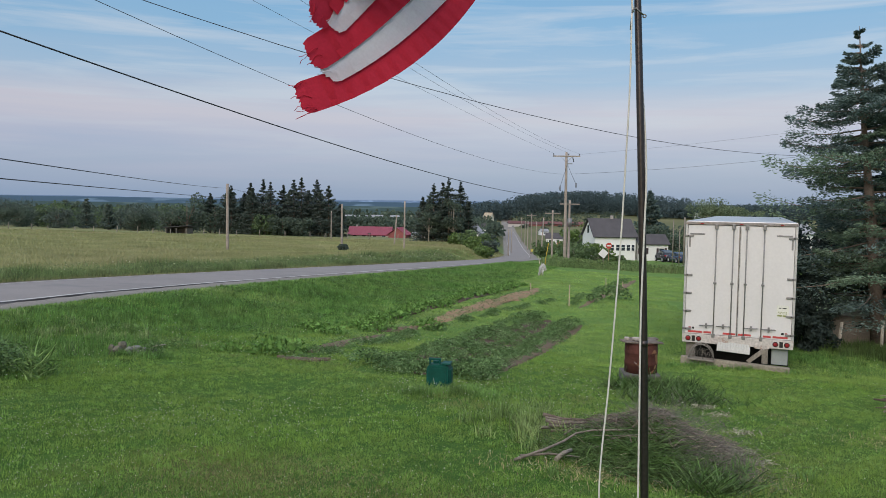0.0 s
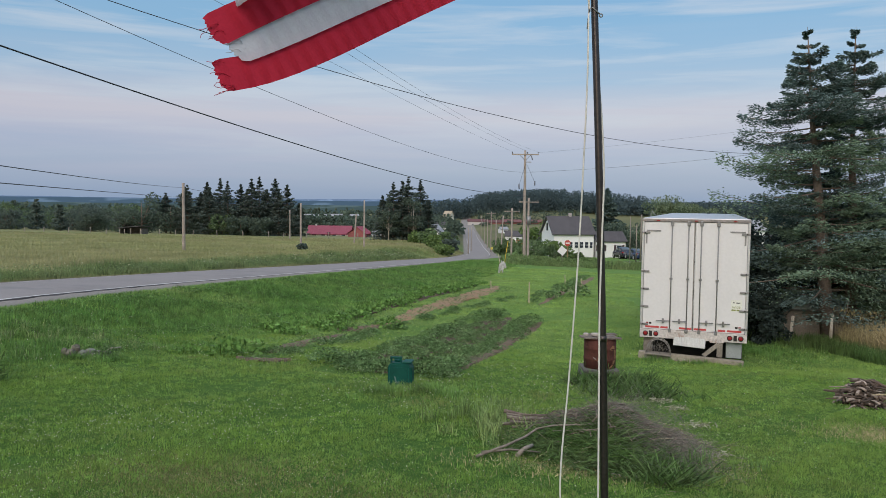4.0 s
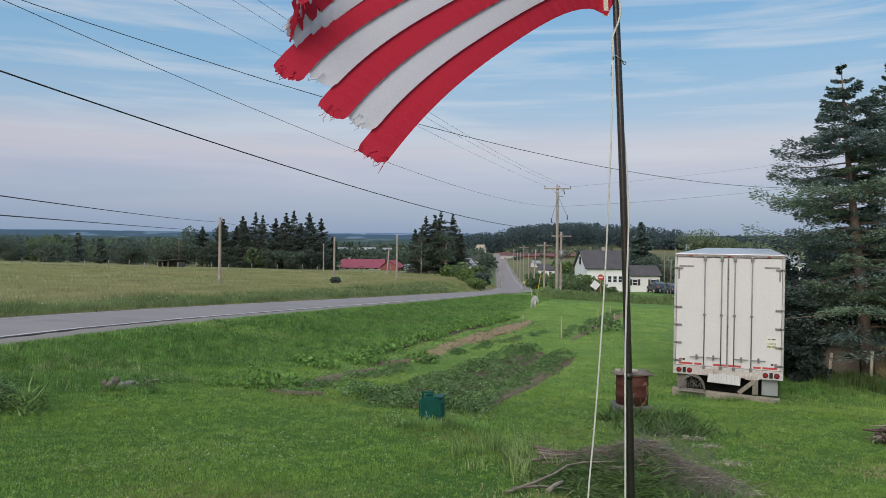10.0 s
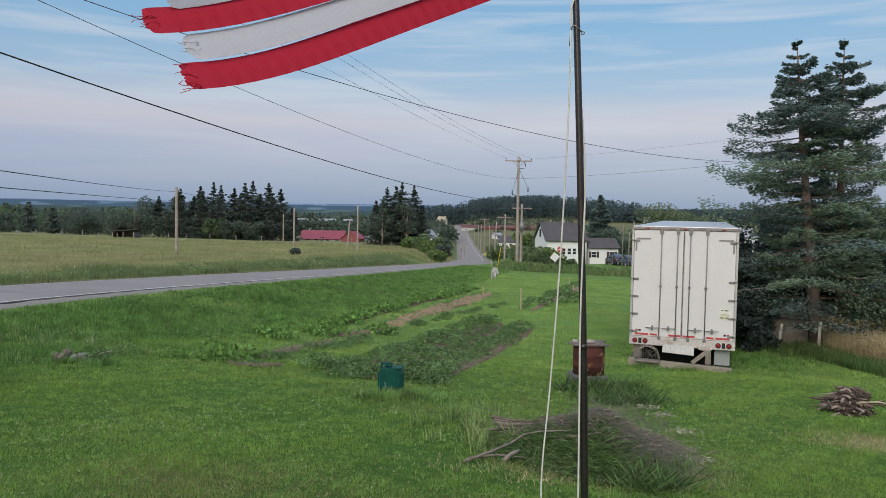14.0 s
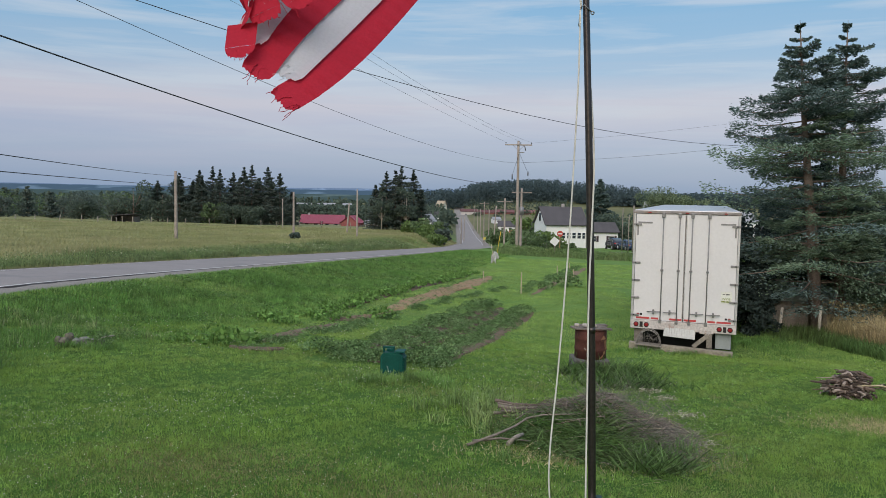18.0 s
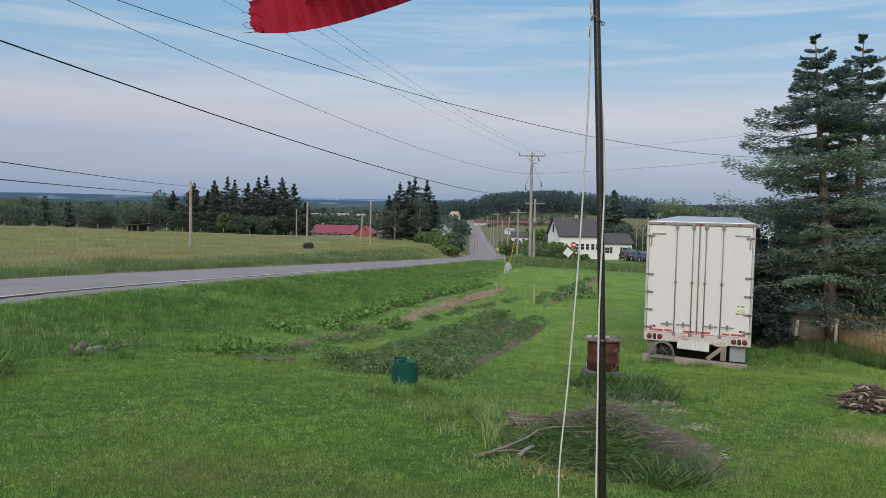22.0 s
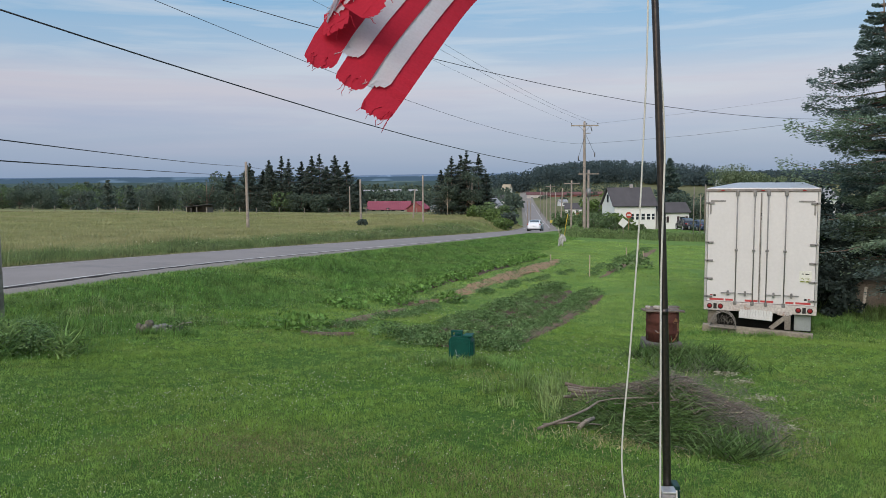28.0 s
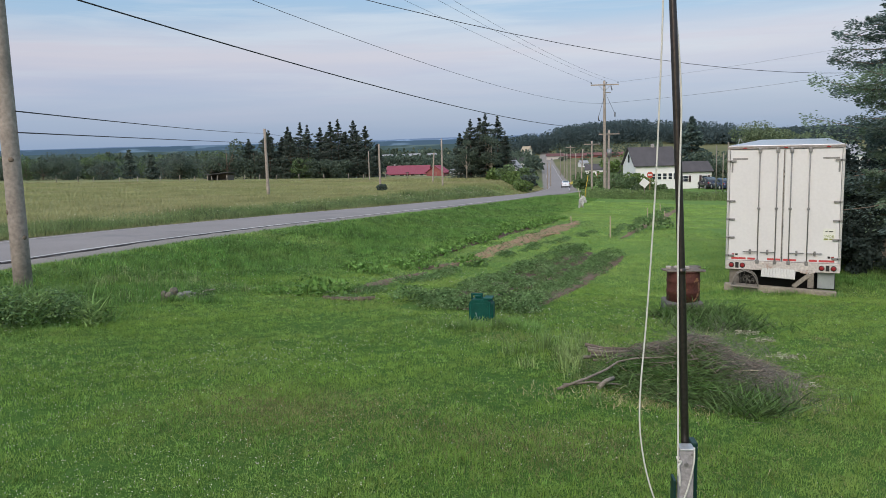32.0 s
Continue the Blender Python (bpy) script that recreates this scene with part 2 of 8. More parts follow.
gx = lines(26, 0.3, 1.07, 4800)
gx = np.concatenate([-gx[::-1], gx[1:]])
gy_ = np.concatenate([-lines(6, 0.6, 1.2, 480)[::-1][:-1], lines(40, 0.3, 1.035, 4800)])
GX, GY = np.meshgrid(gx, gy_)
GZ = ground_z(GX, GY)
# distant rolling land
far = step(GY, 400, 1500)
GZ = GZ * (1 - far) + far * (-22 + 10 * np.sin(GX * 0.0021 + 1) * np.sin(GY * 0.0016))
HILLS = ((75, 600, 42, 9.5), (5, 560, 100, 1), (240, 580, 75, 8), (145, 540, 40, 1.5), (420, 700, 200, 5))
for hx, hy, hr, hh in HILLS:
    GZ += hh * np.exp(-((GX - hx) ** 2 / (2 * hr**2) + (GY - hy) ** 2 / (2 * 70**2)))
verts = np.stack([GX, GY, GZ], -1).reshape(-1, 3)
ny, nx = GX.shape
idx = np.arange(ny * nx).reshape(ny, nx)
faces = np.stack([idx[:-1, :-1], idx[:-1, 1:], idx[1:, 1:], idx[1:, :-1]], -1).reshape(-1, 4)
ground_mesh = arrays("ground", verts, faces, True)
sg = (verts[:, 0] - road_x(verts[:, 1])) * 0.965
dist = np.abs(sg)
zone = np.zeros((len(verts), 4), np.float32)
zone[:, 0] = step(-sg, 6.5, 9.0)                                   # hay field
zone[:, 1] = (1 - step(dist, 3.15, 3.65)) * (verts[:, 1] < 700)      # gravel shoulder
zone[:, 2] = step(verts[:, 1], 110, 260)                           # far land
zone[:, 3] = step(verts[:, 1], 9, 30)                            # thick unmown sward
za = ground_mesh.color_attributes.new("zone", "FLOAT_COLOR", "POINT")
za.data.foreach_set("color", zone.ravel())


def ground_material():
    m = bpy.data.materials.new("ground_turf")
    m.use_nodes = True
    n, l = m.node_tree.nodes, m.node_tree.links
    b = n["Principled BSDF"]
    b.inputs["Roughness"].default_value, b.inputs["Specular IOR Level"].default_value = 0.95, 0.1
    at = n.new("ShaderNodeAttribute")
    at.attribute_name = "zone"
    sp = n.new("ShaderNodeSeparateColor")
    l.new(at.outputs["Color"], sp.inputs[0])
    co = n.new("ShaderNodeTexCoord")

    def noise_mix(a, b_, scale, lo=0.35, hi=0.7):
        t, r, x = n.new("ShaderNodeTexNoise"), n.new("ShaderNodeMapRange"), n.new("ShaderNodeMix")
        t.inputs["Scale"].default_value, t.inputs["Detail"].default_value, t.inputs["Roughness"].default_value = scale, 7, 0.65
        r.inputs["From Min"].default_value, r.inputs["From Max"].default_value = lo, hi
        x.data_type = "RGBA"
        l.new(co.outputs["Object"], t.inputs[0]), l.new(t.outputs[0], r.inputs[0]), l.new(r.outputs[0], x.inputs["Factor"])
        for key, v in (("A", a), ("B", b_)):
            if isinstance(v, tuple):
                x.inputs[key].default_value = (*v, 1)
            else:
                l.new(v, x.inputs[key])
        return x.outputs["Result"]

    def by(fac, a, b_):
        x = n.new("ShaderNodeMix")
        x.data_type = "RGBA"
        l.new(fac, x.inputs["Factor"]), l.new(a, x.inputs["A"]), l.new(b_, x.inputs["B"])
        return x.outputs["Result"]

    lawn = noise_mix(noise_mix((0.066, 0.135, 0.024), (0.038, 0.090, 0.017), 9.0), (0.125, 0.150, 0.040), 0.35, 0.55, 0.8)
    sward = noise_mix(noise_mix((0.135, 0.235, 0.058), (0.100, 0.185, 0.044), 1.2), (0.165, 0.225, 0.070), 0.25, 0.5, 0.75)
    hay = noise_mix(noise_mix((0.235, 0.258, 0.108), (0.285, 0.262, 0.135), 0.12), (0.190, 0.225, 0.088), 0.05, 0.45, 0.7)
    gravel = noise_mix((0.30, 0.275, 0.255), (0.17, 0.155, 0.135), 30.0)
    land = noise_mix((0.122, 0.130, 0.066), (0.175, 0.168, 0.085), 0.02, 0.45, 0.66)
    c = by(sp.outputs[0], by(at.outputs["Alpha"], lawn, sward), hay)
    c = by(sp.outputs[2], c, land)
    c = by(sp.outputs[1], c, gravel)
    l.new(c, b.inputs["Base Color"])
    t, bp = n.new("ShaderNodeTexNoise"), n.new("ShaderNodeBump")
    t.inputs["Scale"].default_value, bp.inputs["Distance"].default_value, bp.inputs["Strength"].default_value = 25, 0.05, 0.6
    l.new(co.outputs["Object"], t.inputs[0]), l.new(t.outputs[0], bp.inputs["Height"]), l.new(bp.outputs[0], b.inputs["Normal"])
    return m


tagged(link("ground", ground_mesh, ground_material()), "sloping mown lawn and hay field running to the horizon", "ground", kind="structure")

# the road: worn grey asphalt with a pale edge line and a ragged broken rim
asphalt = mat("worn_asphalt", (0.245, 0.222, 0.214), 0.9, var=0.16, scale=0.6, fine=60, bump=0.2, stain=((0.175, 0.165, 0.165), 0.35, 0.55))
ys = np.concatenate([np.arange(-440, -40, 4.0), np.arange(-40, 60, 0.5), np.arange(60, 470, 2.0)])
cols = np.array([-HALF - 0.03, -HALF, -1.2, 0, 1.2, HALF, HALF + 0.03])
lift = np.array([-0.14, 0.0, 0.03, 0.05, 0.03, 0.0, -0.14])
jag = rng.normal(0, 0.035, (len(ys), 2))
cx = np.tile(cols, (len(ys), 1))
cx[:, :2] += jag[:, :1]
cx[:, -2:] += jag[:, 1:]
slope = np.gradient(road_x(ys), ys)
nrm = 1 / np.sqrt(1 + slope**2)
RX = road_x(ys)[:, None] + cx * nrm[:, None]
RY = ys[:, None] - cx * (slope * nrm)[:, None]
RZ = road_z(ys)[:, None] + lift + 0.0 * cx
ri = np.arange(RX.size).reshape(RX.shape)
rf = np.stack([ri[:-1, :-1], ri[:-1, 1:], ri[1:, 1:], ri[1:, :-1]], -1).reshape(-1, 4)
road = tagged(link("road", arrays("road", np.stack([RX, RY, RZ], -1).reshape(-1, 3), rf), asphalt), "worn grey asphalt country road with crumbling edges", "road", kind="structure")


def road_strip(name, off, width, material, label, y0=-50, y1=300, lift_=0.012, seed=1):
    yy = np.arange(y0, y1, 1.0)
    r = np.random.default_rng(seed)
    sl = np.gradient(road_x(yy), yy)
    nn = 1 / np.sqrt(1 + sl**2)
    o = off + np.array([-width / 2, width / 2])[None] + r.normal(0, 0.012, (len(yy), 2))
    x = road_x(yy)[:, None] + o * nn[:, None]
    y = yy[:, None] - o * (sl * nn)[:, None]
    z = road_z(yy)[:, None] + np.interp(np.abs(o), [0, 1.2, HALF, 3], [0.05, 0.03, 0.0, 0.0]) + lift_
    i = np.arange(x.size).reshape(x.shape)
    f = np.stack([i[:-1, 0], i[:-1, 1], i[1:, 1], i[1:, 0]], -1)
    return link(name, arrays(name, np.stack([x, y, z], -1).reshape(-1, 3), f), material, road, label)


edge_paint = mat("faded_edge_paint", (0.54, 0.52, 0.50), 0.8, var=0.35, scale=2.5, fine=30)
tar = mat("tar_edge", (0.05, 0.045, 0.045), 0.85, var=0.3)
road_strip("edge_line", HALF - 0.16, 0.12, edge_paint, "faded white edge line", y1=70)
road_strip("edge_line", HALF - 0.16, 0.12, edge_paint, "faded white edge line", y0=138, y1=440)
road_strip("edge_line", -HALF + 0.20, 0.09, edge_paint, "faded white edge line", seed=2)
road_strip("tar_seam", HALF - 0.03, 0.11, tar, "dark broken road edge", y1=72, lift_=0.008, seed=3)

# ---- materials of the things ----
white_paint = mat("white_trailer_paint", (0.67, 0.65, 0.64), 0.45, var=0.05, scale=1.5, fine=15, bump=0.03, stain=((0.62, 0.58, 0.50), 1.1, 0.62))
aluminium = mat("dull_aluminium", (0.55, 0.55, 0.55), 0.45, 0.7, var=0.2, scale=4, fine=30, bump=0.05)
galvanised = mat("galvanised_steel", (0.27, 0.265, 0.26), 0.5, 0.6, var=0.3, scale=8, fine=50, bump=0.08)
grey_rust = mat("rusty_grey_steel", (0.33, 0.30, 0.28), 0.7, 0.3, var=0.4, scale=5, fine=30, stain=((0.22, 0.10, 0.05), 3.0, 0.55))
red_lens = mat("red_lamp_lens", (0.27, 0.022, 0.025), 0.25, var=0.1, bump=0.0)
red_tape = mat("red_reflective_tape", (0.50, 0.07, 0.07), 0.4, var=0.2, scale=9)
black_rubber = mat("black_rubber", (0.02, 0.02, 0.02), 0.8, var=0.3)
dark_inside = mat("dark_underframe", (0.03, 0.028, 0.026), 0.9, var=0.3)
old_wood = mat("weathered_grey_wood", (0.30, 0.265, 0.22), 0.9, var=0.4, scale=3, fine=25, bump=0.5, rand=0.2)
pole_wood = mat("weathered_pole_wood", (0.34, 0.29, 0.25), 0.9, var=0.35, scale=2, fine=14, bump=0.5, rand=0.12)
bark = mat("spruce_bark", (0.20, 0.155, 0.125), 0.95, var=0.4, scale=4, fine=18, bump=0.8)
birch_bark = mat("pale_bark", (0.42, 0.37, 0.30), 0.9, var=0.4, scale=3, fine=12, bump=0.5)
spruce_light = mat("light_spruce_needles", (0.190, 0.275, 0.180), 0.75, var=0.3, scale=0.6, fine=3, bump=0, island=0.2, spec=0.25, trans=0.2)
# near-black needle colour that carries the deep shade of the thicket
shade_dark_green = mat("shade_darkened_needles", (0.050, 0.072, 0.062), 0.8, var=0.3, scale=0.6, fine=3, bump=0, island=0.3, spec=0.2, trans=0.2)
spruce_green = mat("spruce_needles", (0.115, 0.172, 0.164), 0.75, var=0.3, scale=0.6, fine=3, bump=0, island=0.38, spec=0.25, trans=0.2, tint=(0.155, 0.205, 0.150))
fir_green = mat("dark_fir_needles", (0.108, 0.142, 0.118), 0.8, var=0.3, scale=0.3, fine=2, bump=0, island=0.3, spec=0.2, trans=0.3)
leaf_green = mat("broad_leaves", (0.122, 0.180, 0.080), 0.7, var=0.3, scale=0.3, fine=2, bump=0, island=0.38, spec=0.25, trans=0.25)
leaf_light = mat("light_leaves", (0.135, 0.205, 0.062), 0.7, var=0.3, scale=0.4, fine=2, bump=0, island=0.35, spec=0.25, trans=0.25)
leaf_bank = mat("far_leaves", (0.112, 0.150, 0.110), 0.8, var=0.3, scale=0.05, fine=0.3, bump=0, island=0.2, spec=0.15, trans=0.4)
cable_black = mat("black_cable", (0.035, 0.035, 0.042), 0.6, var=0.1, bump=0)
ceramic = mat("insulator", (0.12, 0.12, 0.13), 0.3, var=0.1, bump=0)


# ---- the box trailer ----
def lettering(name, text, size, material, parent, where, label):
    cu = bpy.data.curves.new(name, "FONT")
    cu.body, cu.size, cu.align_x, cu.extrude = text, size, "CENTER", 0.001
    cu.materials.append(material)
    ob = new(name, cu)
    ob.parent, ob.matrix_basis = parent, where
    return tagged(ob, label)


rust_white = mat("rust_streaked_white", (0.58, 0.52, 0.48), 0.7, var=0.35, scale=4, fine=24, stain=((0.30, 0.15, 0.09), 5.0, 0.55))


def trailer():
    W, L, Z0, Z1 = 1.295, 14.6, 0.62, 3.68
    tr = thing("box_trailer", "white box semi-trailer with closed swing doors parked on timber", "trailer", pose(6.57, 19.5, 0.05, 0, 0, -20))
    part("roof", boxed(-W, W, 0.03, L, Z1 - 0.03, Z1 + 0.02, bevel=0.015), aluminium, tr, "dull aluminium roof sheet")
    part("side_wall", boxed(-W, -W + 0.04, 0.06, L, Z0 + 0.16, Z1 - 0.035), white_paint, tr)
    part("side_wall", boxed(W - 0.04, W, 0.06, L, Z0 + 0.16, Z1 - 0.035), white_paint, tr)
    part("front_wall", boxed(-W + 0.04, W - 0.04, L - 0.05, L, Z0 + 0.16, Z1 - 0.035), white_paint, tr)
    part("floor_frame", boxed(-W + 0.1, W - 0.1, 0.3, L, Z0 - 0.05, Z0 + 0.155), dark_inside, tr, "dark steel underframe")
    for k in range(9):
        part("side_post", boxed(-W - 0.012, -W, 0.9 + k * 1.55, 0.98 + k * 1.55, Z0 + 0.2, Z1 - 0.06), aluminium, tr)
    # rear frame
    part("corner_post", boxed(-W - 0.015, -W + 0.045, -0.03, 0.06, Z0 + 0.02, Z1 - 0.01, bevel=0.008), aluminium, tr)
    part("corner_post", boxed(W - 0.045, W + 0.015, -0.03, 0.06, Z0 + 0.02, Z1 - 0.01, bevel=0.008), aluminium, tr)
    part("header_rail", boxed(-W - 0.02, W + 0.02, -0.035, 0.06, Z1 - 0.075, Z1 - 0.0, bevel=0.01), grey_rust, tr, "grey header rail")
    part("sill", boxed(-W - 0.01, W + 0.01, -0.05, 0.12, Z0 - 0.03, Z0 + 0.19, bevel=0.012), mat("stained_white_sill", (0.60, 0.55, 0.51), 0.7, var=0.3, scale=3, fine=20, stain=((0.36, 0.24, 0.18), 2.2, 0.56)), tr, "stained steel rear sill")
    dz0, dz1 = Z0 + 0.20, Z1 - 0.085
    for side in (-1, 1):
        x0, x1 = (-W + 0.05, -0.005) if side < 0 else (0.005, W - 0.05)
        door = part("door", boxed(x0, x1, -0.012, 0.03, dz0, dz1, bevel=0.006), white_paint, tr, "white rear swing door with lock rods")
        part("door_seal", boxed(x0 if side > 0 else x1 - 0.02, x0 + 0.02 if side > 0 else x1, -0.018, -0.012, dz0 + 0.02, dz1 - 0.02), grey_rust if side < 0 else aluminium, door)
        for xr in (0.155, 0.56):
            x = side * xr
            rod = part("lock_rod", tubed([(x, -0.045, dz0 - 0.06), (x, -0.045, dz1 + 0.01)], 0.013, 8), galvanised, door)
            for z, h in ((dz0 - 0.07, 0.10), (dz1 - 0.09, 0.13)):
                part("cam_keeper", boxed(x - 0.04, x + 0.04, -0.065, -0.0125, z, z + h, bevel=0.012), galvanised, rod)
            part("rod_guide", boxed(x - 0.038, x + 0.038, -0.062, -0.0125, dz0 + 1.30, dz0 + 1.345, bevel=0.008), galvanised, rod)
            a, b = (x - 0.34, x - 0.01) if side < 0 else (x + 0.01, x + 0.34)
            part("rod_handle", tubed([(a, -0.06, dz0 + 0.225), (b, -0.06, dz0 + 0.235)], 0.012, 6), galvanised, rod)
            m = (a + b) / 2
            part("handle_catch", boxed(m - 0.025, m + 0.025, -0.075, -0.0125, dz0 + 0.17, dz0 + 0.29, bevel=0.01), galvanised, rod)
        for z in (0.09, 0.55, 1.01, 1.47, 2.47):
            xa, xb = (side * (W + 0.02), side * (W - 0.19))
            hinge = part("hinge", boxed(min(xa, xb), max(xa, xb), -0.042, -0.0125, dz0 + z, dz0 + z + 0.055, bevel=0.008), galvanised, door)
            part("hinge_bolt", tubed([(side * (W - 0.06), -0.046, dz0 + z + 0.028), (side * (W - 0.06), -0.03, dz0 + z + 0.028)], 0.018, 6), dark_inside, hinge)
        # corner stiffening strap
        sx = side * (W - 0.10)
        part("corner_strap", boxed(min(sx, sx - side * 0.36), max(sx, sx - side * 0.36), -0.02, -0.0125, dz1 - 0.245, dz1 - 0.205), galvanised, door)
        part("corner_strap", boxed(sx - 0.02, sx + 0.02, -0.02, -0.0125, dz1 - 0.56, dz1 - 0.25), galvanised, door)
        for k, (a, b) in enumerate(((0.03, 0.33), (0.61, 0.79), (0.83, 1.17))):
            part("reflective_strip", boxed(side * b if side < 0 else a, side * a if side < 0 else b, -0.017, -0.0125, dz0 + 0.025, dz0 + 0.075), red_tape, door)
        part("reflective_strip", boxed(min(side * 0.35, side * 0.6), max(side * 0.35, side * 0.6), -0.0165, -0.0125, dz0 + 0.025, dz0 + 0.075), white_paint, door)
        for k, xr in enumerate((1.16, 0.90)):
            x = side * xr
            bm = tubed([(x, -0.05, Z0 + 0.08), (x, -0.07, Z0 + 0.08), (x, -0.08, Z0 + 0.08)], [0.050, 0.050, 0.032], 16)
            part("tail_lamp", bm, red_lens, tr, "round red tail lamp")
            part("lamp_ring", tubed([(x, -0.051, Z0 + 0.08), (x, -0.066, Z0 + 0.08)], 0.066, 16), black_rubber, tr)
        part("lamp_gap", boxed(side * 1.03 - 0.04, side * 1.03 + 0.04, -0.056, -0.05, Z0 + 0.01, Z0 + 0.15), dark_inside, tr)
    # rusty lower rail with hanging plates, and small reflectors by the hinges
    part("sill_plate", boxed(-0.62, -0.20, -0.058, -0.051, Z0 - 0.02, Z0 + 0.15, bevel=0.01), rust_white, tr, "rust-streaked plate on the sill")
    part("sill_plate", prismed([(0.36, Z0 + 0.03), (0.80, Z0 + 0.03), (0.76, Z0 - 0.045), (0.60, Z0 - 0.075), (0.44, Z0 - 0.06)], -0.056, -0.0515), rust_white, tr, "rust-streaked plate under the sill")
    for side in (-1, 1):
        part("reflector", boxed(side * 1.13 - 0.03, side * 1.13 + 0.03, -0.02, -0.0125, dz0 + 0.12, dz0 + 0.17, bevel=0.004), red_lens, tr)
        part("reflector", boxed(side * 1.05 - 0.03, side * 1.05 + 0.03, -0.02, -0.0125, dz0 + 0.12, dz0 + 0.17, bevel=0.004), dark_inside, tr)
    # the stickers: a pale plate with green writing on the right-hand door
    plate = part("warning_sticker", boxed(0.90, 1.17, -0.016, -0.0125, dz0 + 0.55, dz0 + 0.85), mat("yellowed_sticker", (0.70, 0.70, 0.62), 0.6, var=0.15), tr, "yellowed wide-turn warning sticker")
    green = mat("olive_print", (0.22, 0.25, 0.06), 0.7, var=0.1, bump=0)
    lettering("sticker_text", "WIDE", 0.08, green, plate, pose(1.035, -0.018, dz0 + 0.635, 90), "olive printed word")
    for a, b, z, h in ((0.92, 1.02, 0.575, 0.035), (1.04, 1.15, 0.575, 0.035), (0.95, 1.0, 0.77, 0.02), (1.03, 1.12, 0.765, 0.025)):
        part("print_bar", boxed(a, b, -0.018, -0.016, dz0 + z, dz0 + z + h), green if z < 0.7 else dark_inside, plate)
    for k in range(7):
        part("clearance_lamp", boxed(-0.95 + k * 0.31, -0.87 + k * 0.31, -0.047, -0.035, Z1 - 0.055, Z1 - 0.03), red_lens if k % 3 == 0 else grey_rust, tr)
    # what holds it up and hangs under it
    # added dark sheet, in place of the black shade underneath
    part("landing_wall", boxed(-W + 0.06, W - 0.06, 0.9, 0.94, 0.0, Z0 - 0.055), dark_inside, tr, "dark sheet standing for the shade under the trailer")
    part("support_block", boxed(-W + 0.08, -W + 0.30, 0.10, 0.35, 0.17, Z0 - 0.055, bevel=0.01), old_wood, tr, "weathered wooden block")
    part("support_block", boxed(0.82, W - 0.10, 0.10, 0.40, 0.17, Z0 - 0.055, bevel=0.01), mat("grey_plastic_box", (0.31, 0.34, 0.33), 0.6, var=0.2), tr, "pale grey box")
    part("support_post", boxed(0.60, 0.74, -0.04, 0.12, 0.19, Z0 - 0.035, bevel=0.01), old_wood, tr, "weathered wooden post")
    bm = boxed(-0.05, 0.05, -0.06, 0.04, 0, 0.50, bevel=0.008)
    bmesh.ops.transform(bm, matrix=pose(0.28, -0.0, 0.20, 0, 48, 0), verts=bm.verts)
    part("brace", bm, old_wood, tr, "diagonal wooden brace")
    bm = boxed(-1.32, 1.24, -0.18, 0.02, -0.05, 0.19, bevel=0.015)
    bmesh.ops.transform(bm, matrix=pose(0, 0, 0, 0, 2.0, 0), verts=bm.verts)
    part("timber", bm, mat("pale_timber", (0.34, 0.30, 0.235), 0.9, var=0.4, scale=3, fine=25, bump=0.5, stain=((0.22, 0.19, 0.14), 2.5, 0.56)), tr, "pale weathered timber sill on the grass")
    bm = bmesh.new()
    for k in range(12):
        box(bm, -0.46 + k * 0.062, -0.46 + k * 0.062 + 0.052, -0.012, 0.012, 0, 0.32, bevel=0.004)
    box(bm, -0.48, 0.30, 0.013, 0.03, 0.0, 0.33, bevel=0.005)
    bmesh.ops.transform(bm, matrix=pose(0.02, -0.13, Z0 - 0.20, -22, 3, 0), verts=bm.verts)
    part("ribbed_panel", bm, mat("pale_ribbed_plastic", (0.52, 0.52, 0.49), 0.5, var=0.15), tr, "pale ribbed panel hanging under the sill")
    return tr


trailer()


def lobster_trap():
    """A half-round wire trap with wooden laths, standing on the trailer's timber."""
    t = thing("lobster_trap", "grey wire lobster trap with rounded top on the timber", "trap", pose(5.74, 19.62, 0.24, 0, 2, -20))
    wire = mat("grey_trap_wire", (0.27, 0.245, 0.215), 0.8, 0.2, var=0.4, rand=0.3)
    r, dep = 0.30, 0.34
    tr_ = random.Random(5)

    def wob(k=0.012):
        return tr_.uniform(-k, k)

    for j in range(6):
        y = -dep / 2 + dep * j / 5
        pts = [(r * math.cos(a) + wob(), y + wob(), 0.03 + 0.38 * math.sin(a) + wob()) for a in (math.pi * k / 12 for k in range(13))]
        part("hoop", tubed(pts, 0.007, 5), wire, t)
    for k in range(15):
        a = math.pi * k / 14
        p = (r * math.cos(a), 0, 0.03 + 0.38 * math.sin(a))
        part("lath", tubed([(p[0] + wob(), -dep / 2 - 0.01, p[2] + wob()), (p[0] + wob(), 0, p[2] + wob(0.02)), (p[0] + wob(), dep / 2 + 0.01, p[2] + wob())], 0.006, 5), wire, t)
    for side in (-1, 1):
        for k in range(22):
            x = tr_.uniform(-0.27, 0.27)
            top_ = 0.38 * math.sqrt(1 - (x / r) ** 2)
            x2 = max(-0.28, min(0.28, x + tr_.uniform(-0.2, 0.2)))
            z2 = 0.03 + 0.38 * math.sqrt(max(0.0, 1 - (x2 / r) ** 2)) * tr_.uniform(0.4, 1)
            part("mesh_wire", tubed([(x, side * dep / 2 + wob(), 0.03 + top_ * tr_.uniform(0, 0.5)), ((x + x2) / 2 + wob(0.03), side * dep / 2 + wob(), 0.03 + top_ * 0.5 + wob(0.05)), (x2, side * dep / 2 + wob(), z2)], 0.004, 4), wire, t)
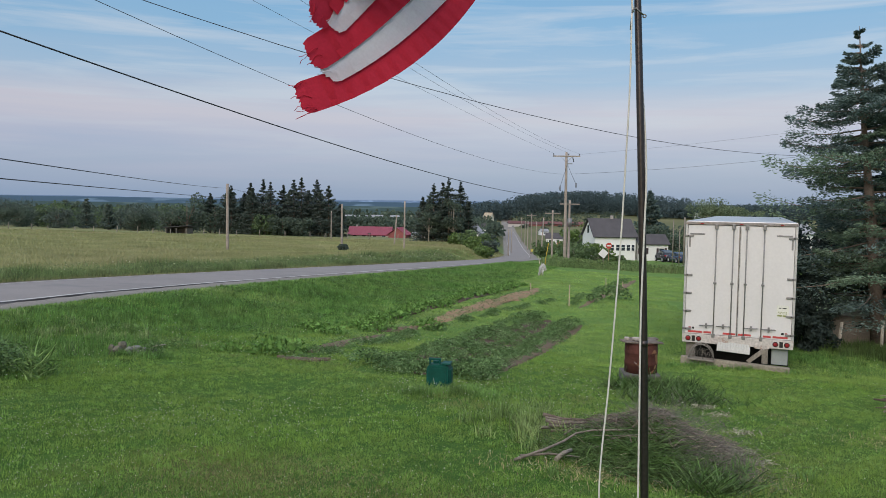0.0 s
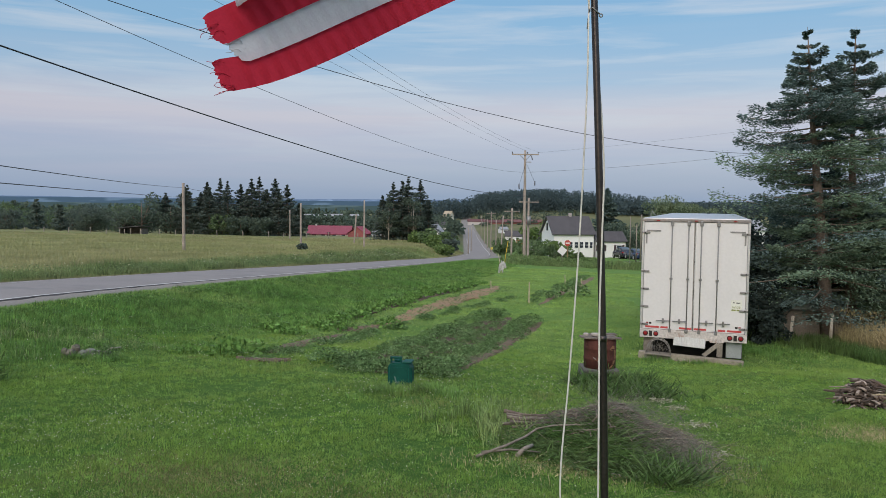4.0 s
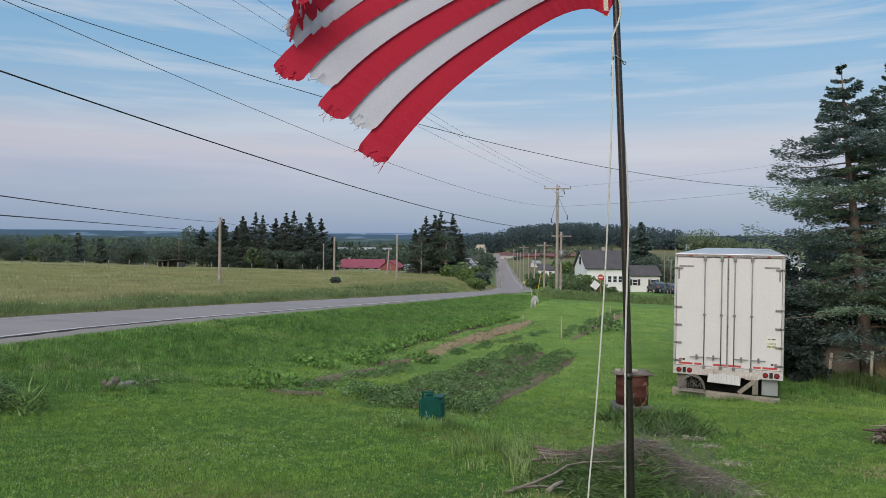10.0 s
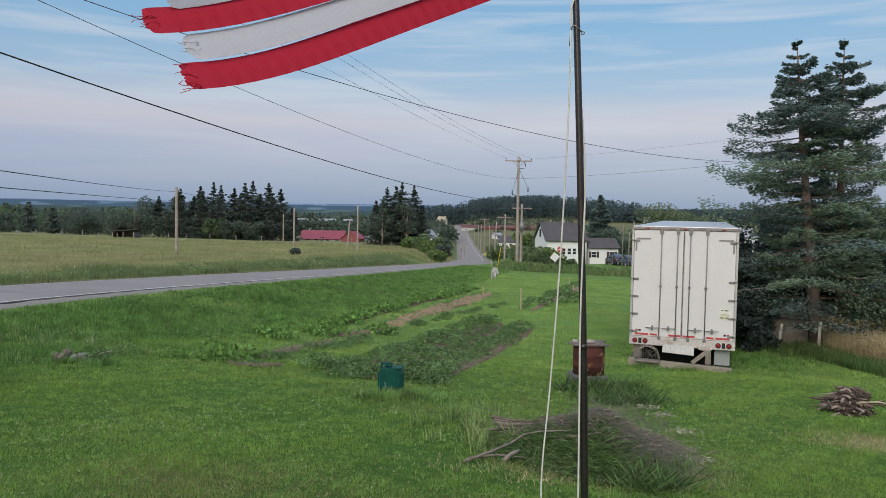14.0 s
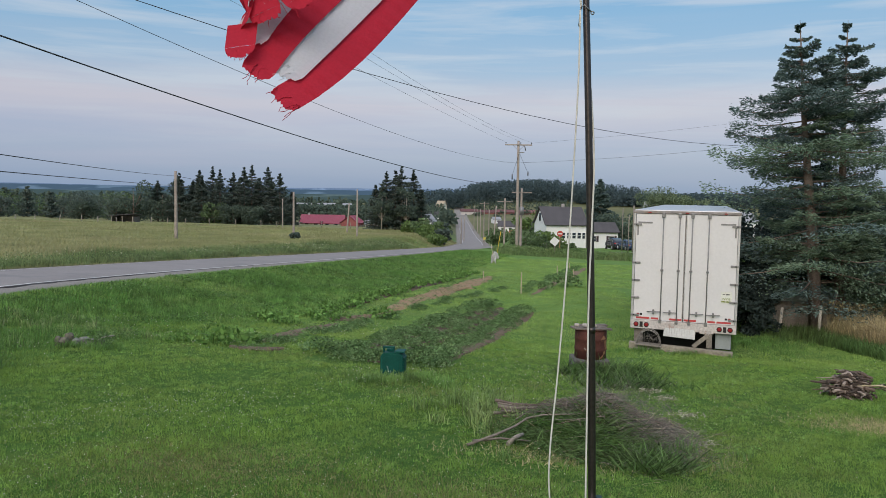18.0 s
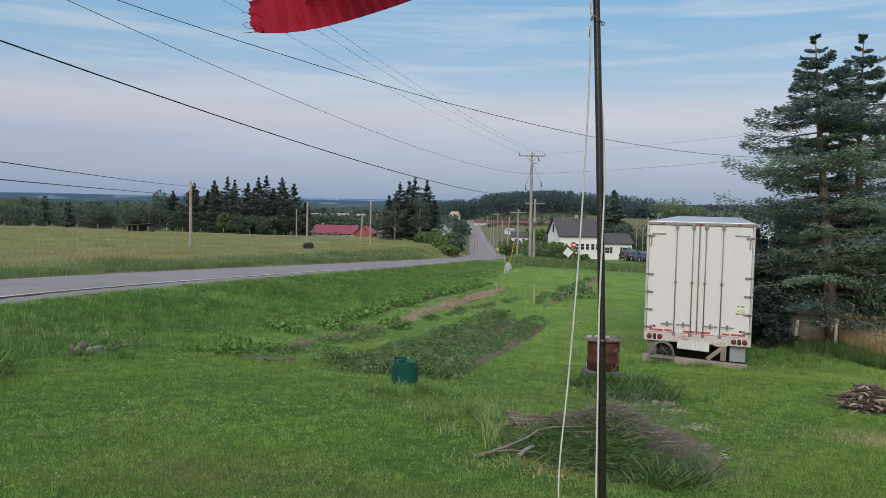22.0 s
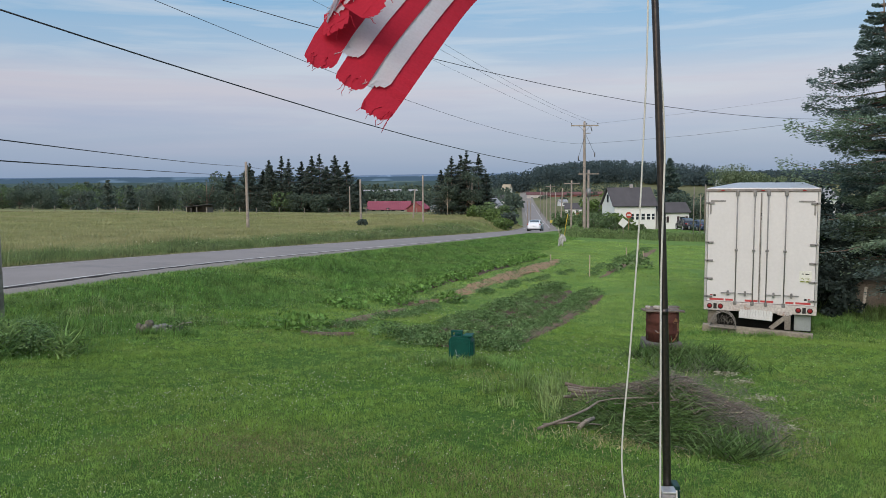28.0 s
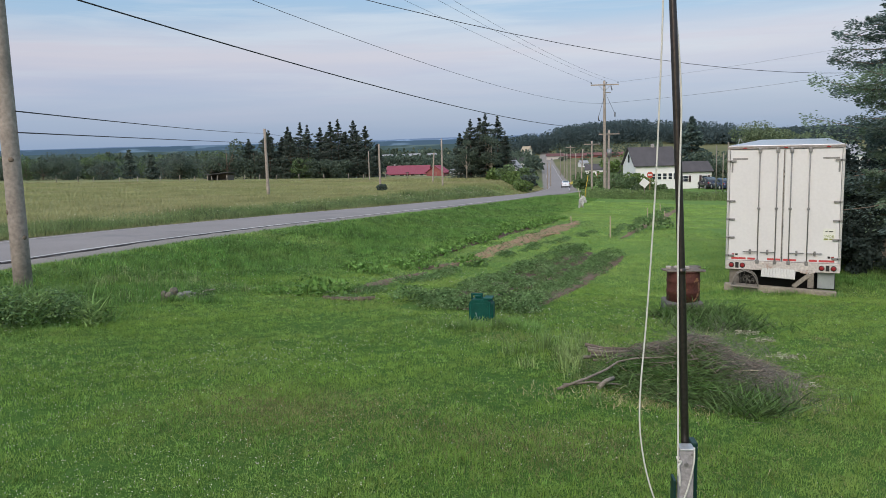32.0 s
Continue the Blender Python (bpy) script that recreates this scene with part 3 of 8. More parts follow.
    part("base_board", boxed(-0.33, 0.33, -0.19, 0.19, 0.0, 0.03, bevel=0.005), old_wood, t)
    return t


lobster_trap()


# ---- poles and cables ----
def utility_pole(x, y, top, r0, r1, label, lean=(0, 0), z0=None, group="utility poles"):
    z0 = gz(x, y) if z0 is None else z0
    p = thing("utility_pole", label, "utility pole", pose(x, y, z0), group)
    h = top - z0
    n = 7
    pts = [(lean[0] * k / n, lean[1] * k / n, -0.3 + (h + 0.3) * k / n) for k in range(n + 1)]
    part("shaft", tubed(pts, [r0 + (r1 - r0) * k / n for k in range(n + 1)], 14), pole_wood, p)
    return p


def crossarm(p, x, z, width, turn=0, braces=True, pins=(-0.95, 0.15, 0.95), lean_x=0.0):
    arm = part("crossarm", boxed(-width / 2, width / 2, -0.17, -0.07, -0.06, 0.06, bevel=0.01), pole_wood, p, "wooden crossarm with insulators", pose(x, 0, z, 0, 0, turn))
    for k in pins:
        part("insulator", tubed([(k * width / 2, -0.12, 0.06), (k * width / 2, -0.12, 0.14), (k * width / 2, -0.12, 0.16), (k * width / 2, -0.12, 0.26)], [0.02, 0.02, 0.06, 0.04], 8), ceramic, arm)
    if braces:
        for s in (-1, 1):
            part("brace", tubed([(s * 0.55, -0.12, -0.05), (s * 0.05, -0.12, -0.55)], 0.018, 5), galvanised, arm)
    return arm


main_pole = utility_pole(8.80, 76.0, 9.35, 0.17, 0.11, "tall weathered utility pole with a crossarm at the junction", lean=(-0.09, 0))
arm_z = 8.95 - gz(8.8, 76)
crossarm(main_pole, -0.08, arm_z, 2.65)
part("fuse_switch", tubed([(0.62, -0.2, arm_z - 0.55), (0.50, -0.2, arm_z - 0.1)], 0.05, 8), ceramic, main_pole, "dark fuse cut-out")
part("bracket", boxed(0.0, 0.5, -0.16, -0.10, arm_z - 0.78, arm_z - 0.70), galvanised, main_pole)
for sx, zz in ((-0.42, 3.05), (0.55, 2.75)):
    part("guy_rod", tubed([(0.1 * sx, -0.1, arm_z - 0.9), (sx * 1.6, -0.3, arm_z - zz)], 0.015, 5), cable_black, main_pole)
    part("guy_insulator", tubed([(sx * 1.6, -0.3, arm_z - zz - 0.3), (sx * 1.6, -0.3, arm_z - zz + 0.15)], 0.06, 6), ceramic, main_pole)

near_pole = utility_pole(-9.62, 13.95, 12.1, 0.175, 0.12, "thick cracked grey utility pole beside the lawn", lean=(0.12, 0))
nz0 = gz(-9.62, 13.95)
crossarm(near_pole, 0.12, 11.2 - nz0, 2.6, turn=-16)
for k, (a, z) in enumerate(((0.3, 1.1), (2.2, 1.6), (1.0, 2.6), (4.0, 3.3), (2.8, 4.1))):
    q = 0.17 - 0.004 * z
    part("knot", tubed([(0.12 * z / 10.8 + q * math.cos(-a), q * math.sin(-a), z), (0.12 * z / 10.8 + (q + 0.008) * math.cos(-a), (q + 0.008) * math.sin(-a), z)], [0.05, 0.02], 7), mat("pole_knot", (0.2, 0.15, 0.11), 0.9), near_pole)
field_pole = utility_pole(-22.87, 69.7, 5.62, 0.15, 0.12, "plain wooden telephone pole in the hay field")

roadside = [(-14.08, 80, 3.92, 0.12, "telephone pole with a bush at its foot"), (-8.88, 95, 4.34, 0.12, "pale telephone pole at the road edge"), (-12.8, 120, 2.24, 0.14, "leaning short wooden pole"), (-28.5, 150, 2.4, 0.12, "thin wooden pole before the spruces"),
            (10.12, 84, 4.75, 0.14, "wooden pole with a crossarm and transformer"), (10.6, 107, 3.5, 0.14, "wooden pole with a crossarm beside the road"), (11.5, 135, 2.0, 0.13, "leaning wooden pole beside the road"),
            (12.2, 155, 0.9, 0.12, "wooden pole beside the road"), (13.0, 180, 2.2, 0.14, "tall wooden pole beside the road"), (14.2, 210, -0.1, 0.13, "wooden pole beside the road"),
            (15.7, 245, -0.9, 0.13, "wooden pole beside the road"), (16.0, 270, -0.1, 0.13, "wooden pole beside the road"), (6.4, 150, -0.6, 0.12, "wooden pole across the road"), (8.6, 185, -1.6, 0.12, "wooden pole across the road"),
            (34.0, 118, 3.6, 0.12, "thin pole behind the house"), (29.0, 88, 2.4, 0.10, "short pole beside the driveway")]
for k, (x, y, top, r, label) in enumerate(roadside):
    p = utility_pole(x, y, top, r, r * 0.8, label, lean=((0.35, 0) if "leaning" in label else (0, 0)))
    if "crossarm" in label or "tall" in label:
        crossarm(p, 0, top - 0.45 - gz(x, y), 2.2, braces=False, pins=(-0.9, 0.9))
    if "transformer" in label:
        part("transformer", tubed([(0.0, -0.4, top - 2.9 - gz(x, y)), (0.0, -0.4, top - 2.0 - gz(x, y))], 0.24, 12), galvanised, p, "grey transformer can")


def cable(p, q, sag, r, label="thin black overhead cable between two poles", n=28):
    p, q = Vector(p), Vector(q)
    pts = [p.lerp(q, k / n) - Vector((0, 0, sag * 4 * (k / n) * (1 - k / n))) for k in range(n + 1)]
    return tagged(part("cable", tubed(pts, r, 5), cable_black), label, "cable", "overhead cables")


NP = (-9.5, 13.95)
cable((NP[0] + 0.1, NP[1], 7.3), (8.78, 75.9, 4.9), 0.8, 0.018, "thick black telephone cable between two poles")
cable((NP[0] + 0.1, NP[1], 8.7), (8.72, 75.9, 7.2), 1.0, 0.008, "thin neutral wire between two poles")
cable((NP[0] + 0.1, NP[1], 8.75), (34.0, 52.0, 10.0), 3.0, 0.009, "twisted service cable sagging across the lawn")
cable((NP[0] - 1.1, NP[1] + 0.4, 11.1), (7.5, 75.9, 9.2), 0.3, 0.006, "thin bare overhead power wire")
cable((NP[0] + 0.25, NP[1] - 0.1, 11.4), (8.85, 75.9, 9.3), 0.6, 0.006, "thin bare overhead power wire")
cable((NP[0] + 1.2, NP[1] - 0.4, 11.3), (10.0, 75.9, 9.2), 0.8, 0.006, "thin bare overhead power wire")
cable((NP[0] + 0.1, NP[1], 4.85), (-22.87, 69.6, 5.2), 0.1, 0.013, "black telephone cable over the road")
cable((NP[0] + 0.1, NP[1], 4.45), (-22.87, 69.6, 4.3), 0.02, 0.013, "black telephone cable over the road")
cable((-22.87, 69.8, 5.2), (-14.08, 80, 3.7), 0.15, 0.014)
cable((-22.87, 69.8, 4.3), (-14.08, 80, 3.2), 0.15, 0.014)
cable((-14.08, 80, 3.7), (-28.5, 150, 1.9), 0.3, 0.014)
cable((10.0, 75.9, 9.15), (46.0, 58.0, 13.5), 0.5, 0.006, "thin bare overhead power wire")
cable((8.8, 75.9, 7.2), (46.0, 58.0, 11.5), 0.75, 0.010, "thin overhead power wire")
for a, b in zip(roadside[4:11], roadside[5:12]):
    cable((a[0], a[1], a[2] - 0.5), (b[0], b[1], b[2] - 0.5), 0.4, 0.010)


# ---- trees ----
def quads_cloud(cent, size, up_bias=0.35, seed=0, stretch=1.6):
    """Small leaf-like blades at the given places: two triangles folded about a spine."""
    r = np.random.default_rng(seed)
    n = len(cent)
    d = r.normal(0, 1, (n, 3))
    d[:, 2] *= up_bias
    d /= np.linalg.norm(d, axis=1, keepdims=True)
    s = np.cross(d, r.normal(0, 1, (n, 3)))
    s /= np.linalg.norm(s, axis=1, keepdims=True)
    size = (np.asarray(size) * r.uniform(0.6, 1.35, n))[:, None]
    a, b = d * size * stretch, s * size * 0.5
    v = np.stack([cent - a * 0.5, cent + b, cent + a * 0.5, cent - b], 1).reshape(-1, 3)
    f = np.arange(4 * n).reshape(n, 4)
    return v, f


def conifer(name, x, y, height, radius, label, seed, whorls=26, per=7, leaf=0.16, dens=26, bare=0.12, mats=None, droop=0.25, trunk_r=None, category="tree", group="", ragged=0.3, z0=None, tilt=0.0):
    """A spruce: tapered trunk, whorls of limbs, each carrying sprays of needles; an uneven outline with gaps."""
    r = np.random.default_rng(seed)
    z0 = gz(x, y) if z0 is None else z0
    t = thing(name, label, category, pose(x, y, z0, 0, tilt, 0), group)
    tr = trunk_r or height * 0.016
    part("trunk", tubed([(0, 0, -0.2), (0.02, 0, height * 0.3), (-0.02, 0.02, height * 0.7), (0, 0, height)], [tr * 1.25, tr, tr * 0.45, 0.012], 8), bark, t, smooth=True)
    cents, bm = [], bmesh.new()
    for w in range(whorls):
        u = bare + (1 - bare) * (w + r.uniform(0, 0.7)) / whorls
        z = height * u
        reach = radius * (1 - u) ** 0.68 * r.uniform(1 - ragged, 1 + ragged * 0.5) * (0.35 + 0.65 * step(1 - u, 0.0, 0.22)) + 0.04
        for k in range(per):
            a = 2 * math.pi * (k + r.uniform(-0.35, 0.35)) / per + w * 0.7
            ln = reach * r.uniform(0.5, 1.12)
            lift = r.uniform(-0.15, 0.1) - droop * (1 - u)
            steps = max(3, int(dens * ln / max(radius, 0.5)))
            q = r.uniform(0.02, 1, steps * 3) ** 0.7
            px = np.stack([np.cos(a) * ln * q, np.sin(a) * ln * q, z + ln * (lift * q + 0.28 * q**2.2)], 1)
            wid = 0.22 * ln * (1.1 - q) + leaf * 0.4
            off = r.normal(0, 1, px.shape) * wid[:, None] * np.array([0.9, 0.9, 0.24])
            cents.append(px + off)
            if w % 2 == 0 and k % 2 == 0 and height > 7:
                tube(bm, [(0, 0, z), (math.cos(a) * ln * 0.5, math.sin(a) * ln * 0.5, z + ln * (lift * 0.5 + 0.06)), (math.cos(a) * ln * 0.9, math.sin(a) * ln * 0.9, z + ln * (lift * 0.9 + 0.2))], [tr * 0.22, tr * 0.14, 0.01], 4, False)
    c = np.concatenate(cents)
    v, f = quads_cloud(c, leaf, 0.45, seed + 5, 1.9)
    link("crown", arrays("crown", v, f), mats or spruce_green, t)
    if len(bm.verts):
        tagged(part("branchwork", bm, bark, t), kind="stuff")
    else:
        bm.free()
    return t


def layered_spruce(name, x, y, height, radius, label, seed, whorls=20, per=5, twigs=12, each=8, leaf=0.055, bare=0.1, power=0.55, ragged=0.35, mats=None, low=None, low_to=0.4, group="", trunk_r=None, z0=None, tilt=0.0, droop=0.2, lobe=0.34, inner=0.10, thick=0.012, gap=None, skirt=0):
    """A spruce of flat layered boughs: side twigs fan out from each limb, and tufts of needles lie along them."""
    r = np.random.default_rng(seed)
    z0 = gz(x, y) if z0 is None else z0
    t = thing(name, label, "tree", pose(x, y, z0, 0, tilt, 0), group)
    tr = trunk_r or height * 0.016
    part("trunk", tubed([(0, 0, -0.2), (0.03, 0, height * 0.3), (-0.03, 0.02, height * 0.7), (0, 0, height * 0.985)], [tr * 1.25, tr, tr * 0.42, 0.006], 9), bark, t, smooth=True)
    sets, bm = ([], []), bmesh.new()
    for w in range(whorls + skirt):
        u = bare + (0.985 - bare) * (w + r.uniform(0, 0.6)) / whorls if w < whorls else r.uniform(0.15, 0.22)
        reach = radius * (1 - u) ** power * r.uniform(1 - ragged, 1 + ragged * 0.4) * (0.10 + 0.90 * step(1 - u, -0.03, 0.26)) + 0.10
        for k in range(per if u < 0.9 else 4):
            a = 6.283 * (k + r.uniform(-0.35, 0.35)) / per + w * 1.9
            if w >= whorls:
                a = r.uniform(-1.75, -0.1)
            if gap and gap[0] < u < gap[1] and math.sin(a) < -0.72 and r.uniform() < 0.75:
                continue
            ln = reach * r.uniform(0.55, 1.12)
            z = height * u + r.uniform(-1.1, 1.1) * height / whorls * (1 - u) ** 0.3
            lift = r.uniform(-0.12, 0.10) - droop * (1 - u) + 0.55 * max(0.0, u - 0.75)
            tip = r.uniform(0.10, 0.28)
            ax, sd = np.array([math.cos(a), math.sin(a), 0]), np.array([-math.sin(a), math.cos(a), 0])
            nt = max(4, int(twigs * min(1.0, ln / (0.38 * radius))))
            j = np.repeat(np.arange(nt * 2), each)
            q0 = np.clip(inner + (1 - inner) * (j // 2 + r.uniform(0, 0.5, len(j))) / nt, 0, 1)
            s = r.uniform(0, 1, len(j)) ** 0.8
            half = lobe * ln * np.sin(np.pi * np.clip(0.16 + 0.80 * q0, 0, 1)) ** 0.8
            sg = np.where(j % 2 == 0, 1.0, -1.0)
            q = np.clip(q0 + 0.45 * s * half / max(ln, 0.1), 0, 1.1)
            zz = z + ln * (lift * q + tip * q**2.2) - 0.22 * s**2 * half + r.normal(0, thick * ln + 0.25 * leaf, len(j)) - np.abs(r.normal(0, 0.4 * leaf, len(j)))
            P = ax * (ln * q)[:, None] + sd * (sg * s * half)[:, None]
            P[:, 2] = zz
            D = ax * 0.75 + sd * (sg * 0.7)[:, None] + r.normal(0, 0.30, (len(j), 3))
            N = np.array([0, 0, 0.8]) + r.normal(0, 0.55, (len(j), 3))
            D /= np.linalg.norm(D, axis=1, keepdims=True)
            S = np.cross(N, D)
            S /= np.linalg.norm(S, axis=1, keepdims=True)
            sz = (leaf * r.uniform(0.6, 1.4, len(j)))[:, None]
            v = np.stack([P - D * sz * 1.5, P + S * sz * 0.45, P + D * sz * 1.5, P - S * sz * 0.45], 1)
            sets[1 if low and u < low_to and r.uniform() < 0.62 else 0].append(v)
            if height > 7 and leaf < 0.2:
                tube(bm, [(0, 0, z), (math.cos(a) * ln * 0.5, math.sin(a) * ln * 0.5, z + ln * (lift * 0.5 + tip * 0.2)), (math.cos(a) * ln * 0.92, math.sin(a) * ln * 0.92, z + ln * (lift * 0.92 + tip * 0.8))], [tr * 0.20, tr * 0.12, 0.008], 4, False)
    for cname, m, vs in (("crown", mats or spruce_green, sets[0]), ("bough", low, sets[1])):
        if vs:
            v = np.concatenate(vs).reshape(-1, 3)
            link(cname, arrays(cname, v, np.arange(len(v)).reshape(-1, 4)), m, t, "" if cname == "crown" else "light green layered lower bough")
    if len(bm.verts):
        tagged(part("branchwork", bm, bark, t), kind="stuff")
    else:
        bm.free()
    return t


def broadleaf(name, x, y, height, width, label, seed, leaf=0.25, n=1400, material=None, trunk=True, category="tree", group="", z0=None, lobes=9, squash=0.75, base=0.25):
    """A round-headed tree or bush: trunk, forking limbs, and clumps of leaves with gaps between."""
    r = np.random.default_rng(seed)
    z0 = gz(x, y) if z0 is None else z0
    t = thing(name, label, category, pose(x, y, z0), group)
    bm = bmesh.new()
    tube(bm, [(0, 0, -0.2), (0.05, 0, height * 0.3), (0, 0.03, height * 0.75)], [height * k * (1.0 if trunk else 0.5) for k in (0.025, 0.018, 0.006)], 7)
    cents = []
    for k in range(lobes):
        a, q = r.uniform(0, 2 * math.pi), math.sqrt(r.uniform(0, 1))
        zc = height * r.uniform(base, 0.9)
        spread = width * 0.5 * math.sqrt(max(0.08, 1 - ((zc / height - 0.5) * 1.7) ** 2))
        c = np.array([math.cos(a) * q * spread, math.sin(a) * q * spread, zc])
        rad = width * r.uniform(0.16, 0.28)
        g = r.normal(0, 1, (n // lobes, 3))
        g /= np.linalg.norm(g, axis=1, keepdims=True)
        g *= (r.uniform(0.3, 1.15, (len(g), 1))) ** 0.5 * rad * np.array([1.15, 1.15, squash])
        cents.append(c + g)
        tube(bm, [(0, 0, height * 0.22), tuple(c * 0.55 + np.array([0, 0, height * 0.1])), tuple(c)], [height * 0.012 * (1 if trunk else 0.35), height * 0.008 * (1 if trunk else 0.35), 0.01], 4, False)
    c = np.concatenate(cents)
    c = c[c[:, 2] > 0.0]
    v, f = quads_cloud(c, leaf, 0.7, seed + 9, 1.3)
    link("crown", arrays("crown", v, f), material or leaf_green, t)
    part("trunk" if trunk else "stem", bm, bark if trunk else birch_bark, t)
    return t


# the two tall spruces beside the trailer, and younger growth under them
g1 = "spruces by the trailer"
layered_spruce("spruce_tree", 13.4, 25.9, 10.85, 4.1, "tall dark blue-green spruce with sweeping limbs beside the trailer", 5, whorls=25, per=6, twigs=14, each=24, leaf=0.042, bare=0.19, power=0.56, ragged=0.55, low=spruce_light, low_to=0.66, group=g1, trunk_r=0.19, tilt=-6.0, lobe=0.40, inner=0.22, thick=0.022, droop=0.16, gap=(0.36, 0.60))
layered_spruce("spruce_tree", 14.35, 26.3, 10.95, 4.0, "tall spruce with a bare leader and ragged top", 12, whorls=25, per=6, twigs=14, each=24, leaf=0.042, skirt=3, bare=0.17, power=0.62, ragged=0.55, low=spruce_light, low_to=0.66, group=g1, trunk_r=0.17, tilt=-1.2, lobe=0.40, inner=0.22, thick=0.022, droop=0.16, gap=(0.36, 0.60))
layered_spruce("spruce_tree", 16.1, 25.4, 5.6, 3.2, "low spreading spruce at the edge of the tall grass", 14, whorls=10, per=6, twigs=16, each=30, leaf=0.042, bare=0.26, power=0.4, ragged=0.3, low=spruce_light, low_to=0.9, group=g1, droop=0.05, inner=0.2, thick=0.02)
layered_spruce("spruce_tree", 11.6, 29.5, 4.3, 2.4, "young spruce behind the trailer", 15, whorls=14, per=6, twigs=8, each=6, leaf=0.09, bare=0.03, power=0.7, group=g1, mats=shade_dark_green)
layered_spruce("spruce_tree", 19.4, 27.5, 8.6, 3.4, "spruce in the thicket, coloured dark for shade", 16, whorls=18, per=6, twigs=8, each=6, leaf=0.10, bare=0.06, power=0.6, group=g1, mats=shade_dark_green)
layered_spruce("spruce_tree", 15.4, 30.0, 6.5, 3.2, "dense spruce behind the tall pair, darkened for shade", 17, whorls=16, per=6, twigs=8, each=6, leaf=0.11, bare=0.03, power=0.5, group=g1, mats=shade_dark_green)
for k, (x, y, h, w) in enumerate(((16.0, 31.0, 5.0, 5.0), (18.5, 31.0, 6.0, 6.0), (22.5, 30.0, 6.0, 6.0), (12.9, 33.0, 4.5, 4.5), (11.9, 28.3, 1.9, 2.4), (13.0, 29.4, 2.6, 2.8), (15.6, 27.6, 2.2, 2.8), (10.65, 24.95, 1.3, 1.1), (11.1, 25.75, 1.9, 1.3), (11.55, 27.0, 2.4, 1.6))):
    broadleaf("thicket_bush", x, y, h, w, "dense bush under the spruces, darkened for their shade", 40 + k, leaf=0.18 if h > 3 else 0.085, n=2600 if h > 3 else 4600, material=shade_dark_green, trunk=False, category="bush", group="thicket", base=0.05, lobes=16)


# ---- far scenery: tree rows, woods on the hills, village ----
for k, (x, h, w) in enumerate(((-66, 9.5, 3.4), (-62.1, 11.2, 3.3), (-59.8, 11.4, 3.2), (-56.4, 12.4, 3.4), (-52.9, 13.3, 3.5), (-50.2, 12.4, 3.2), (-48.4, 12.2, 3.2), (-44.8, 13.4, 3.6), (-42.9, 14.0, 3.4), (-39.9, 13.8, 3.6), (-35.9, 12.2, 3.2), (-33.6, 8.0, 2.4), (-58, 10.0, 3.6), (-54.5, 10.8, 3.6), (-46.6, 11.0, 3.6), (-41.4, 11.0, 3.4), (-38.0, 10.5, 3.2))):
    layered_spruce("spruce_tree", x, 188 + 3 * math.sin(k * 2.3), h * 1.05, w * 1.7, "tall dark spruce in the windbreak behind the hay field", 100 + k, whorls=24, per=6, twigs=5, each=8, leaf=0.155, bare=0.04 if k % 3 else 0.14, power=0.86, ragged=0.6, mats=fir_green, group="windbreak spruces", trunk_r=0.2, droop=0.15, lobe=0.42)
for k, (x, h, w) in enumerate(((-70, 9.5, 8), (-64, 8.5, 7), (-57, 5, 6), (-51, 4.5, 6), (-46, 4.5, 6), (-41, 4.0, 5))):
    broadleaf("bush", x, 183 + 3 * math.sin(k), h, w, "rounded leafy tree at the foot of the windbreak", 130 + k, leaf=0.42, n=1300, material=leaf_bank if k != 3 else leaf_green, group="windbreak bushes", category="bush", base=0.08, lobes=14)
for k, (x, y, h, w) in enumerate(((-11.2, 161, 8.4, 2.6), (-8.9, 160, 11.0, 3.0), (-7.0, 160, 11.5, 2.8), (-5.7, 158, 11.8, 2.8), (-3.3, 161, 11.4, 3.0), (-1.6, 160, 7.9, 2.4), (-6.2, 163, 9.0, 3.2), (-9.8, 164, 9.2, 3.0))):
    layered_spruce("spruce_tree", x, y, h * 1.13, w * 1.5, "dark conifer in the clump beside the road", 150 + k, whorls=22, per=6, twigs=5, each=8, leaf=0.135, bare=0.08, power=0.78, ragged=0.6, mats=fir_green, group="roadside clump", trunk_r=0.16, lobe=0.42)
for k, (x, y, h, w) in enumerate(((-9.6, 156, 9.0, 4.0), (-4.6, 156, 9.4, 4.4))):
    broadleaf("birch_tree", x, y, h, w, "pale-stemmed birch in the clump beside the road", 160 + k, leaf=0.24, n=1700, material=leaf_bank, trunk=False, group="roadside clump", base=0.25, lobes=14)
